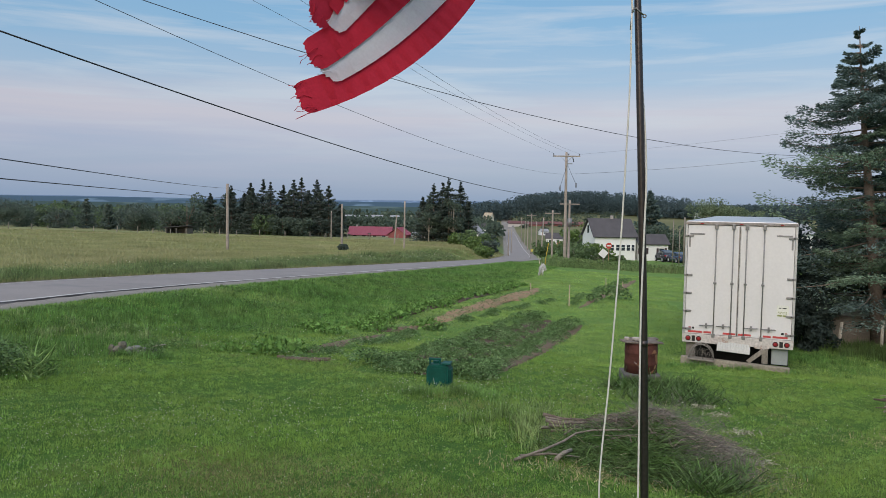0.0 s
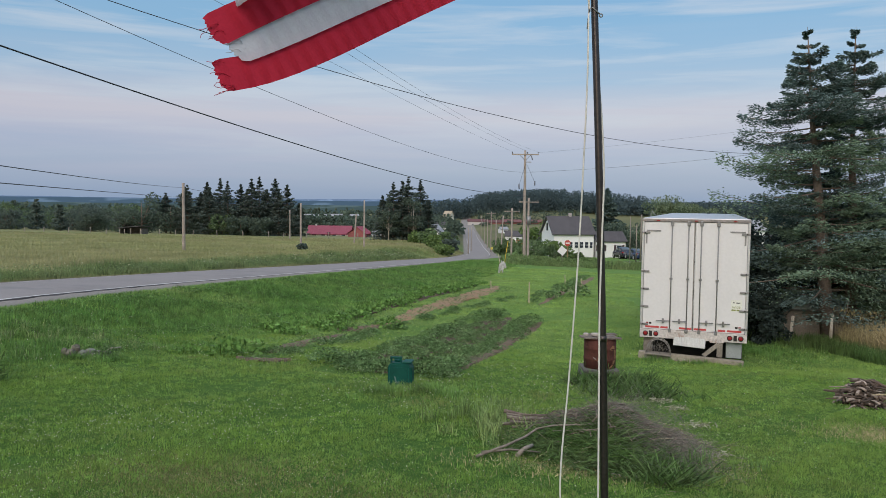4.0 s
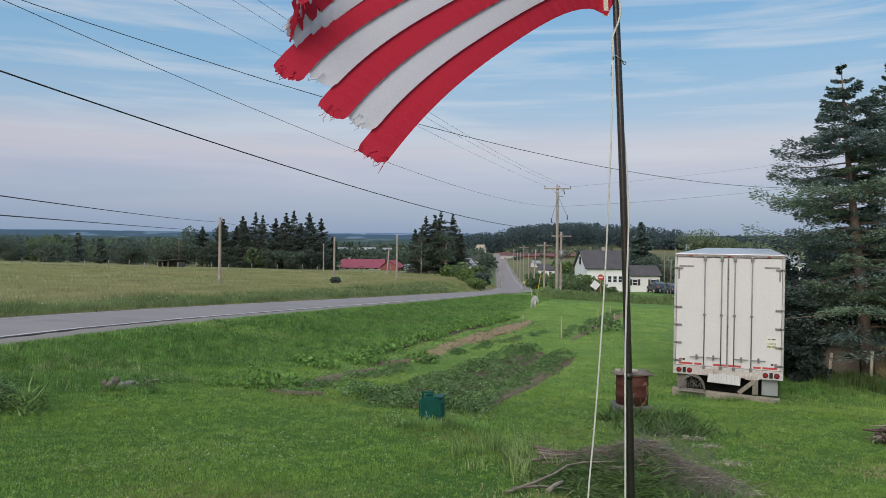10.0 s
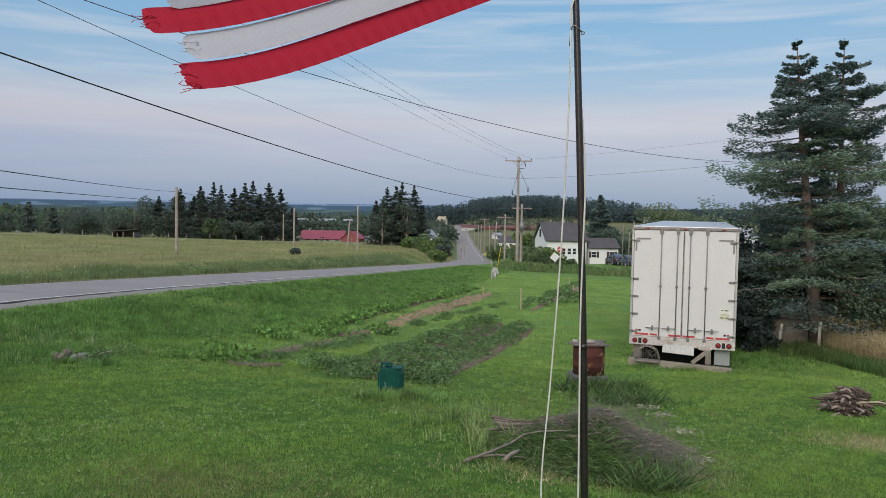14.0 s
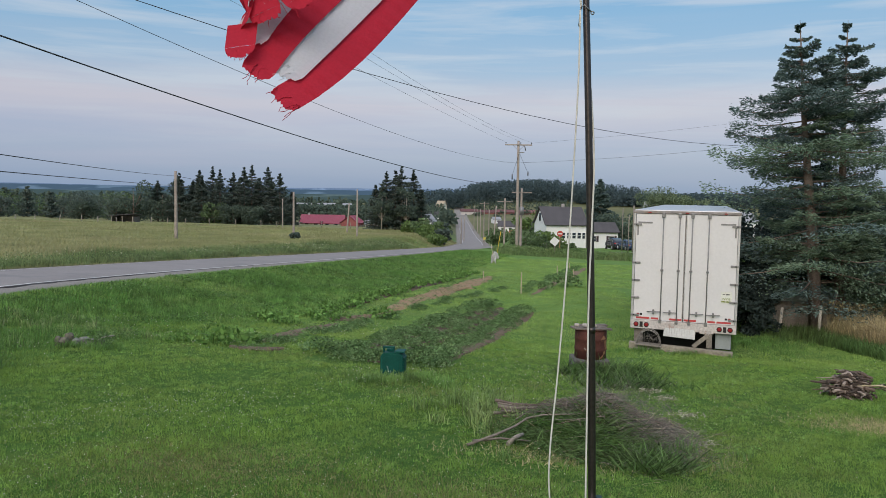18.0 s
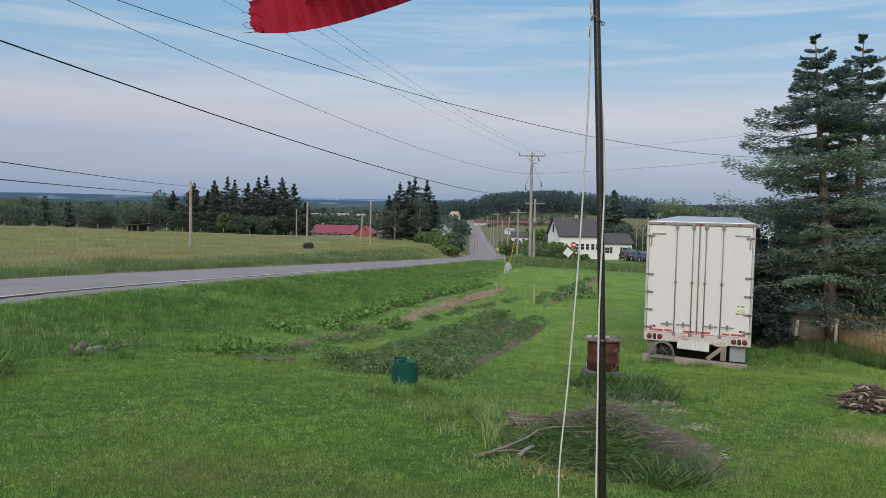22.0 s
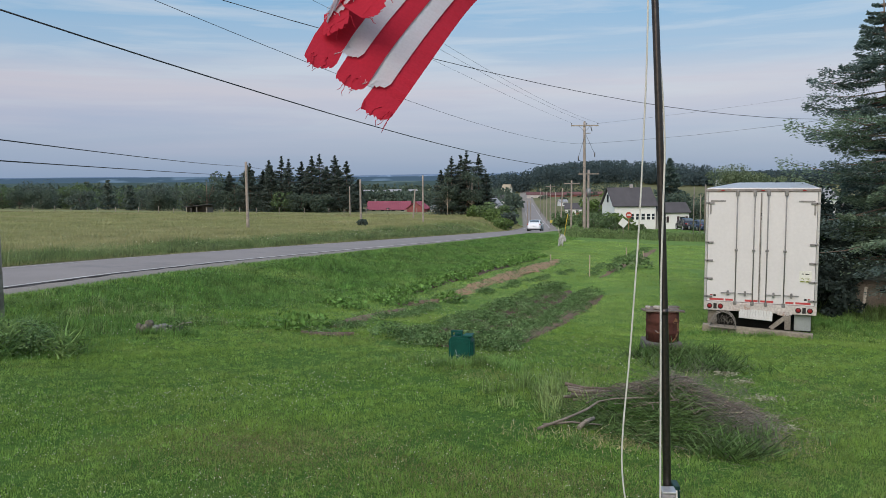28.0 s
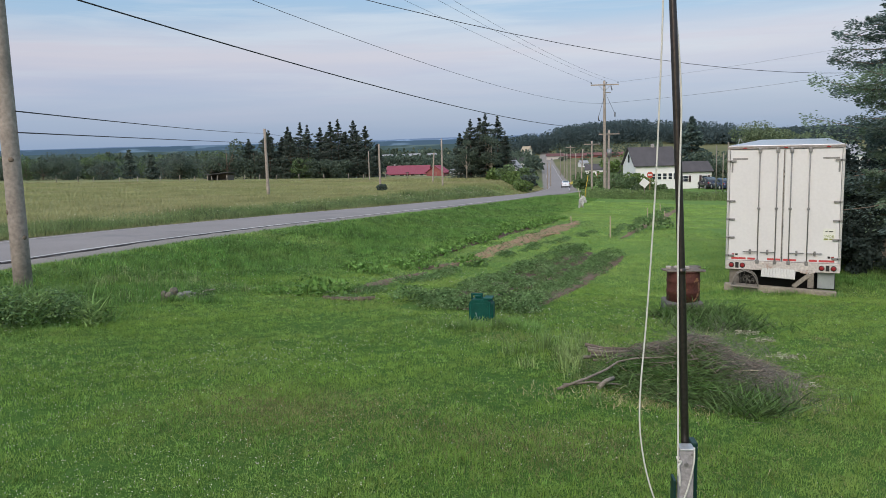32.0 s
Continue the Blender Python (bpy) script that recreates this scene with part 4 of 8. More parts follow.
for k, (x, y, h, w, m) in enumerate(((-1.2, 125, 2.4, 3.0, leaf_green), (0.5, 122, 2.6, 3.0, leaf_green), (2.2, 119, 2.2, 2.6, fir_green), (-3.2, 129, 1.9, 3.0, leaf_light), (2.2, 140, 2.6, 2.6, fir_green), (3.0, 150, 2.8, 2.8, leaf_green), (-0.5, 111, 1.8, 3.0, leaf_light), (1.2, 106, 1.5, 2.5, leaf_light),
                                          (13.2, 112, 2.2, 4.0, leaf_green), (14.6, 104, 2.2, 3.4, leaf_green), (12.2, 96, 2.0, 3.0, leaf_green), (15.4, 98, 2.3, 3.2, leaf_light), (16.8, 101, 1.7, 2.6, leaf_light), (13.6, 88, 1.7, 2.6, leaf_green), (19.0, 104, 0.7, 1.8, leaf_green),
                                          (-13.8, 79.3, 0.6, 1.0, fir_green), (11.2, 128, 1.7, 2.4, leaf_green), (12.6, 142, 2.6, 3.4, leaf_green), (14.5, 165, 3, 4, leaf_green), (33.5, 108, 3.2, 4.5, leaf_green), (36.5, 104, 3.4, 5, leaf_green))):
    broadleaf("bush", x, y, h, w, "leafy green bush growing beside the road", 170 + k, leaf=0.22 if y < 115 else 0.3, n=900, material=m, trunk=False, category="bush", group="roadside bushes", base=0.05, lobes=12)
layered_spruce("spruce_tree", 31.3, 140, 12.7, 4.6, "blue-green spruce behind the white house", 190, whorls=22, per=7, twigs=8, each=8, leaf=0.20, bare=0.04, power=0.75, ragged=0.3, lobe=0.42)
maple_leaf = mat("maple_leaves", (0.165, 0.215, 0.120), 0.7, var=0.3, scale=0.4, fine=2, bump=0, island=0.3, spec=0.2, trans=0.25)
for k, (x, y, h, w) in enumerate(((27.0, 100, 6.6, 6.6), (31.2, 101, 6.0, 6.4), (35.5, 104, 5.6, 5.4))):
    broadleaf("maple_tree", x + 2.6, y, h + 1.7, w, "light green maple near the driveway", 195 + k, leaf=0.17, n=8500, material=maple_leaf, group="driveway maples", base=0.3, lobes=13)
for k, (x, y, h, w) in enumerate(((22, 150, 6.4, 7), (28, 152, 6, 7), (18, 148, 5, 5))):
    broadleaf("maple_tree", x, y, h, w, "light green tree behind the white house", 205 + k, leaf=0.36, n=900, material=leaf_light, group="trees behind the house", base=0.25, lobes=12)


# leaf colour of the far hills, with bluish distance haze mixed in
hazy_hill_leaf = mat("hazed_hill_leaves", (0.102, 0.142, 0.142), 0.8, var=0.25, scale=0.03, fine=0.15, bump=0, island=0.10, spec=0.1, trans=0.5)
for k, (x, y, h, w) in enumerate(((30.5, 128, 5.4, 5.5), (35.0, 130, 6.0, 6.0), (27.6, 131, 4.6, 4.5), (39.5, 126, 5.6, 6.0))):
    broadleaf("bush", x, y, h, w, "dark leafy thicket behind the house wing", 212 + k, leaf=0.28, n=2200, material=leaf_bank, trunk=False, category="bush", group="thicket behind the house", base=0.05, lobes=16)
# the long wood on the left, beyond the field fence
r_ = np.random.default_rng(21)
for k in range(44):
    x = -175 + k * 2.6 + r_.uniform(-1.5, 1.5)
    y = 186 + r_.uniform(0, 34) + max(0, -(x + 90)) * 0.3
    h = r_.uniform(4.5, 7.5) * (1.0 if x < -80 else 0.9)
    if k % 5 == 2:
        conifer("spruce_tree", x, y, h * 1.15, 2.6, "dark spruce in the wood beyond the field", 220 + k, whorls=12, per=6, leaf=0.5, dens=7, bare=0.05, mats=fir_green, group="wood beyond the field", ragged=0.4)
    else:
        broadleaf("leafy_tree", x, y, h, h * 1.25, "leafy tree in the wood beyond the field", 220 + k, leaf=0.29, n=2300, material=(leaf_green, leaf_bank, fir_green, leaf_bank)[k % 4], group="wood beyond the field", base=0.03, lobes=20)


def woods(name, label, boxes, n, leaf, material, seed, hmin=5, hmax=9, per=26):
    """Far woods: crowns of leaf clumps over rolling land, joined."""
    r = np.random.default_rng(seed)
    out = []
    ni = len(boxes)
    for (x0, x1, y0, y1) in boxes:
        m = n // ni
        cx, cy = r.uniform(x0, x1, m), r.uniform(y0, y1, m)
        base = ground_z(cx, cy)
        f = step(cy, 400, 1500)
        base = base * (1 - f) + f * (-22 + 10 * np.sin(cx * 0.0021 + 1) * np.sin(cy * 0.0016))
        for hx, hy, hr, hh in HILLS:
            base = base + hh * np.exp(-((cx - hx) ** 2 / (2 * hr**2) + (cy - hy) ** 2 / (2 * 70**2)))
        h = r.uniform(hmin, hmax, m)
        for _ in range(per):
            g = r.normal(0, 1, (m, 3))
            g /= np.linalg.norm(g, axis=1, keepdims=True)
            pointed = (np.arange(m) % 3 == 0)
            u = r.uniform(0.1, 1, m)
            wide = np.where(pointed, (1 - u) * 0.34, 0.42 * np.sqrt(np.clip(1 - (u - 0.55) ** 2 * 4, 0.05, 1)))
            out.append(np.stack([cx + g[:, 0] * wide * h, cy + g[:, 1] * wide * h, base + u * h], 1))
    v, f = quads_cloud(np.concatenate(out), leaf, 0.8, seed, 1.2)
    return tagged(link(name, arrays(name, v, f), material), label, "woods", kind="stuff")


woods("hill_woods", "dark mixed woods covering the hill behind the village", [(-25, 90, 540, 615), (35, 150, 530, 615)], 1500, 1.0, hazy_hill_leaf, 31, 6, 15, per=60)
woods("hill_woods", "dark woods on the hills to the side", [(110, 300, 520, 640), (300, 620, 560, 700)], 3200, 1.38, hazy_hill_leaf, 32, 6, 9)
woods("valley_woods", "low woods in the valley behind the field", [(-240, -60, 230, 330), (-420, -150, 230, 420), (-38, 10, 290, 380), (-85, -36, 345, 395)], 2000, 1.1, leaf_bank, 33, 3.2, 5.6)
woods("valley_woods", "far woods across the valley floor", [(-700, -40, 400, 800), (-1100, -200, 700, 1300)], 1700, 2.0, leaf_bank, 34, 5, 9)
woods("village_woods", "trees between the village houses", [(24, 90, 468, 488), (-12, 5, 230, 400), (45, 120, 170, 300), (75, 180, 130, 260)], 420, 0.8, leaf_bank, 35, 4.5, 8)

# ridges at the horizon, their colours blued to paint in the distance haze
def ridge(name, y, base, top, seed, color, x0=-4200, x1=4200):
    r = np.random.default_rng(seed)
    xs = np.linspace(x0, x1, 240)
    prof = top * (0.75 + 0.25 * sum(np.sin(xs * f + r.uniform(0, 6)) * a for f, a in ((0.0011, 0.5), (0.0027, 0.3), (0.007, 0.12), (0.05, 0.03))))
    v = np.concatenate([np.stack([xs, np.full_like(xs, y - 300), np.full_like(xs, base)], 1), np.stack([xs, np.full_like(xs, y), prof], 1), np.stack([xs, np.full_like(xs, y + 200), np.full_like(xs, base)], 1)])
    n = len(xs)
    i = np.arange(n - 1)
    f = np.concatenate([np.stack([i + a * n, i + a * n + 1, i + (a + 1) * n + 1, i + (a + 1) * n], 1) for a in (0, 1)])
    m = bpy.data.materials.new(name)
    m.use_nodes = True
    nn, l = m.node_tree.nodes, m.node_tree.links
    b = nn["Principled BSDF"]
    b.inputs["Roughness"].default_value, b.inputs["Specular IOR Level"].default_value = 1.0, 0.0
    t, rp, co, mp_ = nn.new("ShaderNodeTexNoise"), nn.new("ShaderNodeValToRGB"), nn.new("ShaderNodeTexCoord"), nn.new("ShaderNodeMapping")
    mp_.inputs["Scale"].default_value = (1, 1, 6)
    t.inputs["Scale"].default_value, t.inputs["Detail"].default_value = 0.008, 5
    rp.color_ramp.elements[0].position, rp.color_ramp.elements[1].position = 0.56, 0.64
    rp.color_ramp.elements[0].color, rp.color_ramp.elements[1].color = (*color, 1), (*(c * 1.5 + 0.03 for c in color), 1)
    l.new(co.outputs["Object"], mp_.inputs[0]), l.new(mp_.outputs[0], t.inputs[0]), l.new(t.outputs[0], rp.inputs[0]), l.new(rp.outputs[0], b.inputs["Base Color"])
    return tagged(link(name, arrays(name, v, f, True), m), "wooded ridge on the horizon, blued for haze", "hills", kind="structure")


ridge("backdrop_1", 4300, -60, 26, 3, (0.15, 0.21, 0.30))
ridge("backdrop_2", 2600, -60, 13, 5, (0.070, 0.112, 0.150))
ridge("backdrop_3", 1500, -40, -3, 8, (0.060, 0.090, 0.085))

# ---- houses ----
siding = mat("white_siding", (0.78, 0.78, 0.77), 0.6, var=0.06, scale=0.6, fine=6, bump=0.1)
grey_shingle = mat("grey_shingles", (0.085, 0.080, 0.085), 0.9, var=0.25, scale=0.8, fine=8, bump=0.4)
red_roof = mat("red_metal_roof", (0.27, 0.055, 0.085), 0.5, var=0.15, scale=0.5, fine=5)
red_wall = mat("barn_red_wall", (0.26, 0.085, 0.080), 0.8, var=0.25, scale=0.4, fine=4, rand=0.25)
glass_dark = mat("dark_window_glass", (0.035, 0.045, 0.060), 0.12, var=0.2, bump=0.0, spec=0.6)
shutter_red = mat("dark_red_shutter", (0.055, 0.035, 0.040), 0.6, var=0.2)
shed_wood = mat("grey_barn_boards", (0.16, 0.14, 0.12), 0.9, var=0.4, scale=1.5, fine=10, bump=0.4)
cream = mat("cream_siding", (0.66, 0.62, 0.48), 0.7, var=0.08, scale=0.6)


def house(name, label, x, y, z, w, d, eave, ridge_h, wall_m, roof_m, turn=0, windows=(), door=None, chimney=None, group="village houses", over=0.3, side_windows=()):
    """A gabled house, its ridge along its width; windows: (x, sill, width, height, shutters) on the front."""
    t = thing(name, label, "house", pose(x, y, z, 0, 0, turn), group)
    part("wall", boxed(-w / 2, w / 2, 0, 0.2, -1.5, eave), wall_m, t)
    part("wall", boxed(-w / 2, w / 2, d - 0.2, d, -1.5, eave), wall_m, t)
    for s in (-1, 1):
        x0 = -w / 2 + 0.003 if s < 0 else w / 2 - 0.203
        bm = prismed([(0.2, -1.5), (d - 0.2, -1.5), (d - 0.2, eave), (d / 2, ridge_h - 0.12), (0.2, eave)], 0, 0.2)
        bmesh.ops.transform(bm, matrix=Matrix(((0, 1, 0, x0), (1, 0, 0, 0), (0, 0, 1, 0), (0, 0, 0, 1))), verts=bm.verts)
        bmesh.ops.recalc_face_normals(bm, faces=bm.faces)
        g = part("gable_wall", bm, wall_m, t)
        if s < 0:
            for (gy, sill, ww, hh) in side_windows:
                part("window", boxed(x0 - 0.06, x0 - 0.004, gy - ww / 2, gy + ww / 2, sill, sill + hh, bevel=0.01), glass_dark, g)
    sl = math.hypot(d / 2 + over, (ridge_h - eave) * (d / 2 + over) / (d / 2))
    ang = math.degrees(math.atan2(ridge_h - eave, d / 2))
    for s in (-1, 1):
        bm = boxed(-w / 2 - over, w / 2 + over, -sl if s < 0 else 0, 0 if s < 0 else sl, 0.0, 0.14, bevel=0.02)
        roof = part("roof", bm, roof_m, t, "", pose(0, d / 2, ridge_h, ang if s < 0 else -ang, 0, 0))
        if s < 0:
            n = max(4, int(w / 0.6)) if roof_m == red_roof else 0
            for k in range(n):
                part("seam", boxed(-w / 2 + (k + 0.5) * w / n - 0.02, -w / 2 + (k + 0.5) * w / n + 0.02, -sl, 0, 0.145, 0.19), roof_m, roof)
    if chimney:
        part("chimney", boxed(chimney - 0.22, chimney + 0.22, d / 2 - 0.22, d / 2 + 0.22, ridge_h - 0.6, ridge_h + 0.55, bevel=0.03), mat("pale_chimney", (0.42, 0.38, 0.36), 0.9, var=0.4, scale=3), t)
    for (wx, sill, ww, hh, sh) in windows:
        win = part("window", boxed(wx - ww / 2 - 0.07, wx + ww / 2 + 0.07, -0.05, -0.004, sill - 0.07, sill + hh + 0.07, bevel=0.01), siding, t)
        part("pane", boxed(wx - ww / 2, wx + ww / 2, -0.062, -0.054, sill, sill + hh), glass_dark, win)
        part("glazing_bar", boxed(wx - ww / 2, wx + ww / 2, -0.074, -0.064, sill + hh / 2 - 0.03, sill + hh / 2 + 0.03), siding, win)
        if sh:
            for s in (-1, 1):
                a = wx + s * (ww / 2 + 0.08)
                part("shutter", boxed(min(a, a + s * 0.34), max(a, a + s * 0.34), -0.09, -0.0505, sill - 0.05, sill + hh + 0.05), shutter_red, win)
    if door is not None:
        part("door", boxed(door - 0.45, door + 0.45, -0.05, -0.004, 0.0, 2.05, bevel=0.01), shutter_red, t)
    return t


house("farmhouse", "white farmhouse with a dark grey shingle roof and side wing", 20.75, 115, -3.75, 6.2, 7.4, 3.45, 5.95, siding, grey_shingle, turn=6, windows=((2.0, 1.35, 0.5, 0.85, False), (1.2, 1.35, 0.5, 0.85, False), (0.4, 1.35, 0.5, 0.85, False), (-0.45, 1.35, 0.5, 0.85, False), (2.7, 1.35, 0.4, 0.85, False)), chimney=0.4, group="house at the junction", side_windows=((2.6, 1.0, 0.9, 1.3), (3.9, 3.8, 0.9, 1.2)))
house("house_wing", "low white wing of the farmhouse with shuttered window", 26.5, 115.2, -3.75, 4.4, 4.4, 2.4, 3.7, siding, grey_shingle, turn=6, windows=((1.2, 0.95, 0.75, 0.8, True), (-1.6, 0.95, 0.7, 0.8, True)), group="house at the junction", over=0.25)
house("white_house", "white house on the rise behind the maples", 49.2, 168, gz(49.2, 168), 3.6, 5, 7.6, 9.1, siding, mat("pale_grey_roof", (0.30, 0.31, 0.33), 0.8, var=0.2), turn=-20, windows=((0, 5.0, 0.8, 0.9, False),))
house("grey_house", "house with a pale grey roof beyond the spruces", 63.2, 150, gz(63.2, 150), 4.4, 5, 5.0, 6.8, siding, mat("pale_grey_roof", (0.30, 0.31, 0.33)), turn=20, windows=((0, 3.6, 0.8, 0.9, False),))
house("red_house", "long house with a red metal roof", -29.3, 210, -6.3, 11.6, 7, 1.6, 3.7, cream, red_roof, windows=((-4, 0.7, 1.0, 0.8, False), (-1.5, 0.7, 1.0, 0.8, False), (1.5, 0.7, 1.0, 0.8, False), (4, 0.7, 1.0, 0.8, False)), door=0, chimney=-4.0)
house("red_house", "small house with a red gable and grey lean-to", -17.6, 200, -6.0, 3.4, 5, 2.0, 3.7, red_wall, red_roof, turn=70)
house("garage", "grey-roofed garage beside the red house", -14.8, 200, -6.0, 3.4, 4, 1.7, 2.5, siding, mat("pale_grey_roof", (0.30, 0.31, 0.33), 0.8, var=0.2), windows=((0, 0.5, 1.4, 0.8, False),))
house("cabin", "small white cabin with a steep gable", 1.6, 222, -5.6, 3.0, 4.2, 1.4, 3.4, siding, mat("pale_grey_roof", (0.3, 0.31, 0.33)), turn=60, windows=((0, 0.4, 0.6, 0.7, False),))
house("tall_house", "tall cream house with a tan roof above the road", 6.0, 420, -9.2, 4.2, 4.6, 6.6, 9.0, cream, mat("tan_roof", (0.40, 0.34, 0.25), 0.85, var=0.25), turn=-25, windows=((-0.9, 3.6, 0.7, 1.1, False), (0.9, 3.6, 0.7, 1.1, False), (-0.9, 5.6, 0.7, 1.1, False), (0.9, 5.6, 0.7, 1.1, False)))
house("white_house", "white bungalow below the tall house", 0.5, 285, -6.6, 6.5, 5, 2.2, 3.6, siding, grey_shingle, windows=((-1.8, 0.8, 0.9, 0.9, False), (1.6, 0.8, 0.9, 0.9, False)))
for k, (x, w, h) in enumerate(((17.5, 8.0, 3.0), (26.5, 7.5, 2.8), (35.5, 9.5, 3.0), (46, 9.0, 2.8), (56, 9.0, 2.8), (66, 9, 2.8))):
    house("red_store", "long red wooden building at the crest of the road", 1.19 * x + 3.0, 452 + 3 * math.sin(k), -9.75 + 0.25 * math.sin(5 * k), 1.19 * w, 8, h + 0.2, h + 1.6, mat("pale_store_boards", (0.50, 0.47, 0.44), 0.85, var=0.2) if k == 0 else mat("brown_red_boards", (0.20, 0.075, 0.062), 0.85, var=0.3, scale=0.4, rand=0.3), mat("dull_red_roof", (0.17, 0.075, 0.072), 0.8, var=0.3, rand=0.3), windows=((-2, 0.9, 1.0, 1.0, False), (2, 0.9, 1.0, 1.0, False)), group="red buildings at the crest")
for k, (x, y, h, w) in enumerate(((30.5, 446, 3.4, 4.0), (43, 447, 4.6, 5.0), (49, 446, 3.2, 4.0), (58, 447, 4.8, 5.5), (66, 446, 3.6, 4.5), (75, 447, 5.2, 6.0), (27, 430, 2.6, 3.4), (36, 400, 2.8, 4.5))):
    broadleaf("leafy_tree", x, y, h, w, "small dark tree before the red buildings", 240 + k, leaf=0.55, n=260, material=leaf_bank, trunk=False, group="trees at the crest", base=0.05, lobes=8, z0=-9.9 if y > 440 else None)
for k, (x, y, w) in enumerate(((38.5, 330, 4.6), (55, 335, 6.0), (31, 345, 3.4))):
    house("white_shed", "low white shed on the slope below the red buildings", x, y, gz(x, y), w, 4, 1.8, 2.8, siding, mat("pale_grey_roof", (0.3, 0.31, 0.33)), turn=12 * k - 10, windows=((0, 0.6, 0.8, 0.7, False),))
for k, (x, y, z, w, m) in enumerate(((21, 150, -5.6, 4.6, siding), (31, 215, -7.6, 5.0, siding), (25, 245, -8.4, 5.4, siding), (33, 260, -8.7, 6, cream), (58, 150, -5.5, 7, cream), (73, 175, -6.3, 8, siding), (92, 190, -6.6, 8, red_wall))):
    house("village_house", "pale village house beside the road" if m != red_wall else "red village house among trees", x, y, z, w, 5.5, 2.2, 3.8, m, grey_shingle, turn=(-20 + 15 * k) % 50 - 20, windows=((-1.2, 0.8, 0.9, 0.9, False), (1.2, 0.8, 0.9, 0.9, False)))
for k, (x, y, w) in enumerate(((-70, 520, 11), (-56, 530, 10), (-47, 540, 9), (-150, 700, 14), (-230, 720, 14), (-330, 760, 16), (-420, 900, 18), (-300, 950, 18), (-180, 560, 11), (-520, 1000, 20))):
    house("far_house", "far pale farmhouse across the valley", x, y, -13 - (y - 500) * 0.012, w, 8, 3.5, 6, siding, mat("pale_grey_roof", (0.3, 0.31, 0.33)), turn=(k * 23) % 40 - 20, group="houses across the valley")


for k, (x, y, w, h) in enumerate(((-68, 405, 6, 1.9), (-61.5, 411, 5, 1.7), (-54, 416, 6.5, 1.9), (-44, 420, 4.5, 1.8))):
    house("far_house", "pale farmhouse in the valley behind the windbreak", x, y, -5.7, w, 5, h, h + 1.3, siding, mat("pale_grey_roof", (0.3, 0.31, 0.33)), turn=14 * k - 20, group="houses across the valley", windows=((-1.5, 0.8, 1, 1, False), (1.5, 0.8, 1, 1, False)))


def field_shed():
    t = thing("field_shed", "dark open-fronted field shed with a slanted roof", "shed", pose(-66, 168, -4.1))
    part("roof", boxed(-2.8, 2.8, -2.0, 2.2, 0, 0.12, bevel=0.02), grey_shingle, t, "", pose(0, 0, 2.1, -4, -5, 0))
    part("back_wall", boxed(-2.4, 2.4, 1.8, 1.95, -0.6, 2.0), shed_wood, t)
    for x in (-2.4, 2.25):
        part("side_wall", boxed(x, x + 0.15, -1.6, 1.79, -0.6, 1.85), shed_wood, t)
    for x in (-2.3, 0.0, 2.2):
        part("post", boxed(x - 0.08, x + 0.08, -1.78, -1.62, -0.6, 1.95), old_wood, t)
    return t


field_shed()
fp = thing("fence_post", "weathered wooden fence post at the field edge", "fence post", pose(-100, 160, gz(-100, 160)), "field fence")
part("post", tubed([(0, 0, -0.3), (0.02, 0, 0.7), (0.03, 0, 1.35)], [0.10, 0.09, 0.07], 7), old_wood, fp)
for k in range(1, 20):
    x = -100 + 4.6 * k + r_.uniform(-1.2, 1.2)
    copy_thing(fp, pose(x, 160 + r_.uniform(-1, 1), gz(x, 160) + r_.uniform(-0.25, 0.05), r_.uniform(-5, 5), r_.uniform(-5, 5), 0))


# ---- junction: signs, side road, machinery, parked cars ----
side = np.linspace(3.0, 60, 80)
sy = 82.5 + 0.16 * (side - 5)
over_ = np.linspace(-2.8, 2.8, 9)
SX, SO = np.meshgrid(side, over_, indexing="ij")
SY = sy[:, None] + SO
SZ = np.maximum(ground_z(SX, SY), (ground_z(side, sy))[:, None] - 0.1) + 0.10 + 0.03 * (1 - np.abs(SO) / 2.8)
sv = np.stack([SX, SY, SZ], -1).reshape(-1, 3)
si = np.arange(80 * 9).reshape(80, 9)
sf = np.stack([si[:-1, :-1], si[1:, :-1], si[1:, 1:], si[:-1, 1:]], -1).reshape(-1, 4)
tagged(link("side_road", arrays("side_road", sv, sf, True), asphalt), "pale asphalt side road at the junction", "road", kind="structure")

sign_white = mat("grey_sign_back", (0.72, 0.72, 0.70), 0.6, 0.0, var=0.1)
sign_red = mat("stop_sign_red", (0.45, 0.06, 0.04), 0.5, var=0.1)


def sign(name, label, x, y, h, r, sides, spin, face, post_m, category="road sign"):
    t = thing(name, label, category, pose(x, y, gz(x, y)))
    part("post", boxed(-0.04, 0.04, 0.0, 0.05, -0.2, h + r * 0.6), post_m, t)
    bm = bmesh.new()
    pts = [(r * math.cos(spin + 2 * math.pi * k / sides), h + r * math.sin(spin + 2 * math.pi * k / sides)) for k in range(sides)]
    prism(bm, pts, -0.02, -0.004)
    plate = part("plate", bm, face, t)
    return t, plate


sign("warning_sign", "pale diamond road sign seen from behind", 11.6, 70.2, 1.35, 0.47, 4, 0.12, sign_white, old_wood)
t_, plate_ = sign("stop_sign", "red octagonal stop sign on a post", 13.0, 75.5, 2.0, 0.31, 8, math.pi / 8, sign_red, mat("rusty_sign_post", (0.32, 0.20, 0.10), 0.8))
part("sign_bar", boxed(-0.2, 0.2, -0.026, -0.0205, 1.94, 2.06), sign_white, plate_)
sign("small_sign", "small yellow sign beside the road", 1.6, 112, 1.0, 0.4, 4, math.pi / 4, mat("yellow_sign", (0.6, 0.5, 0.12), 0.6), old_wood)
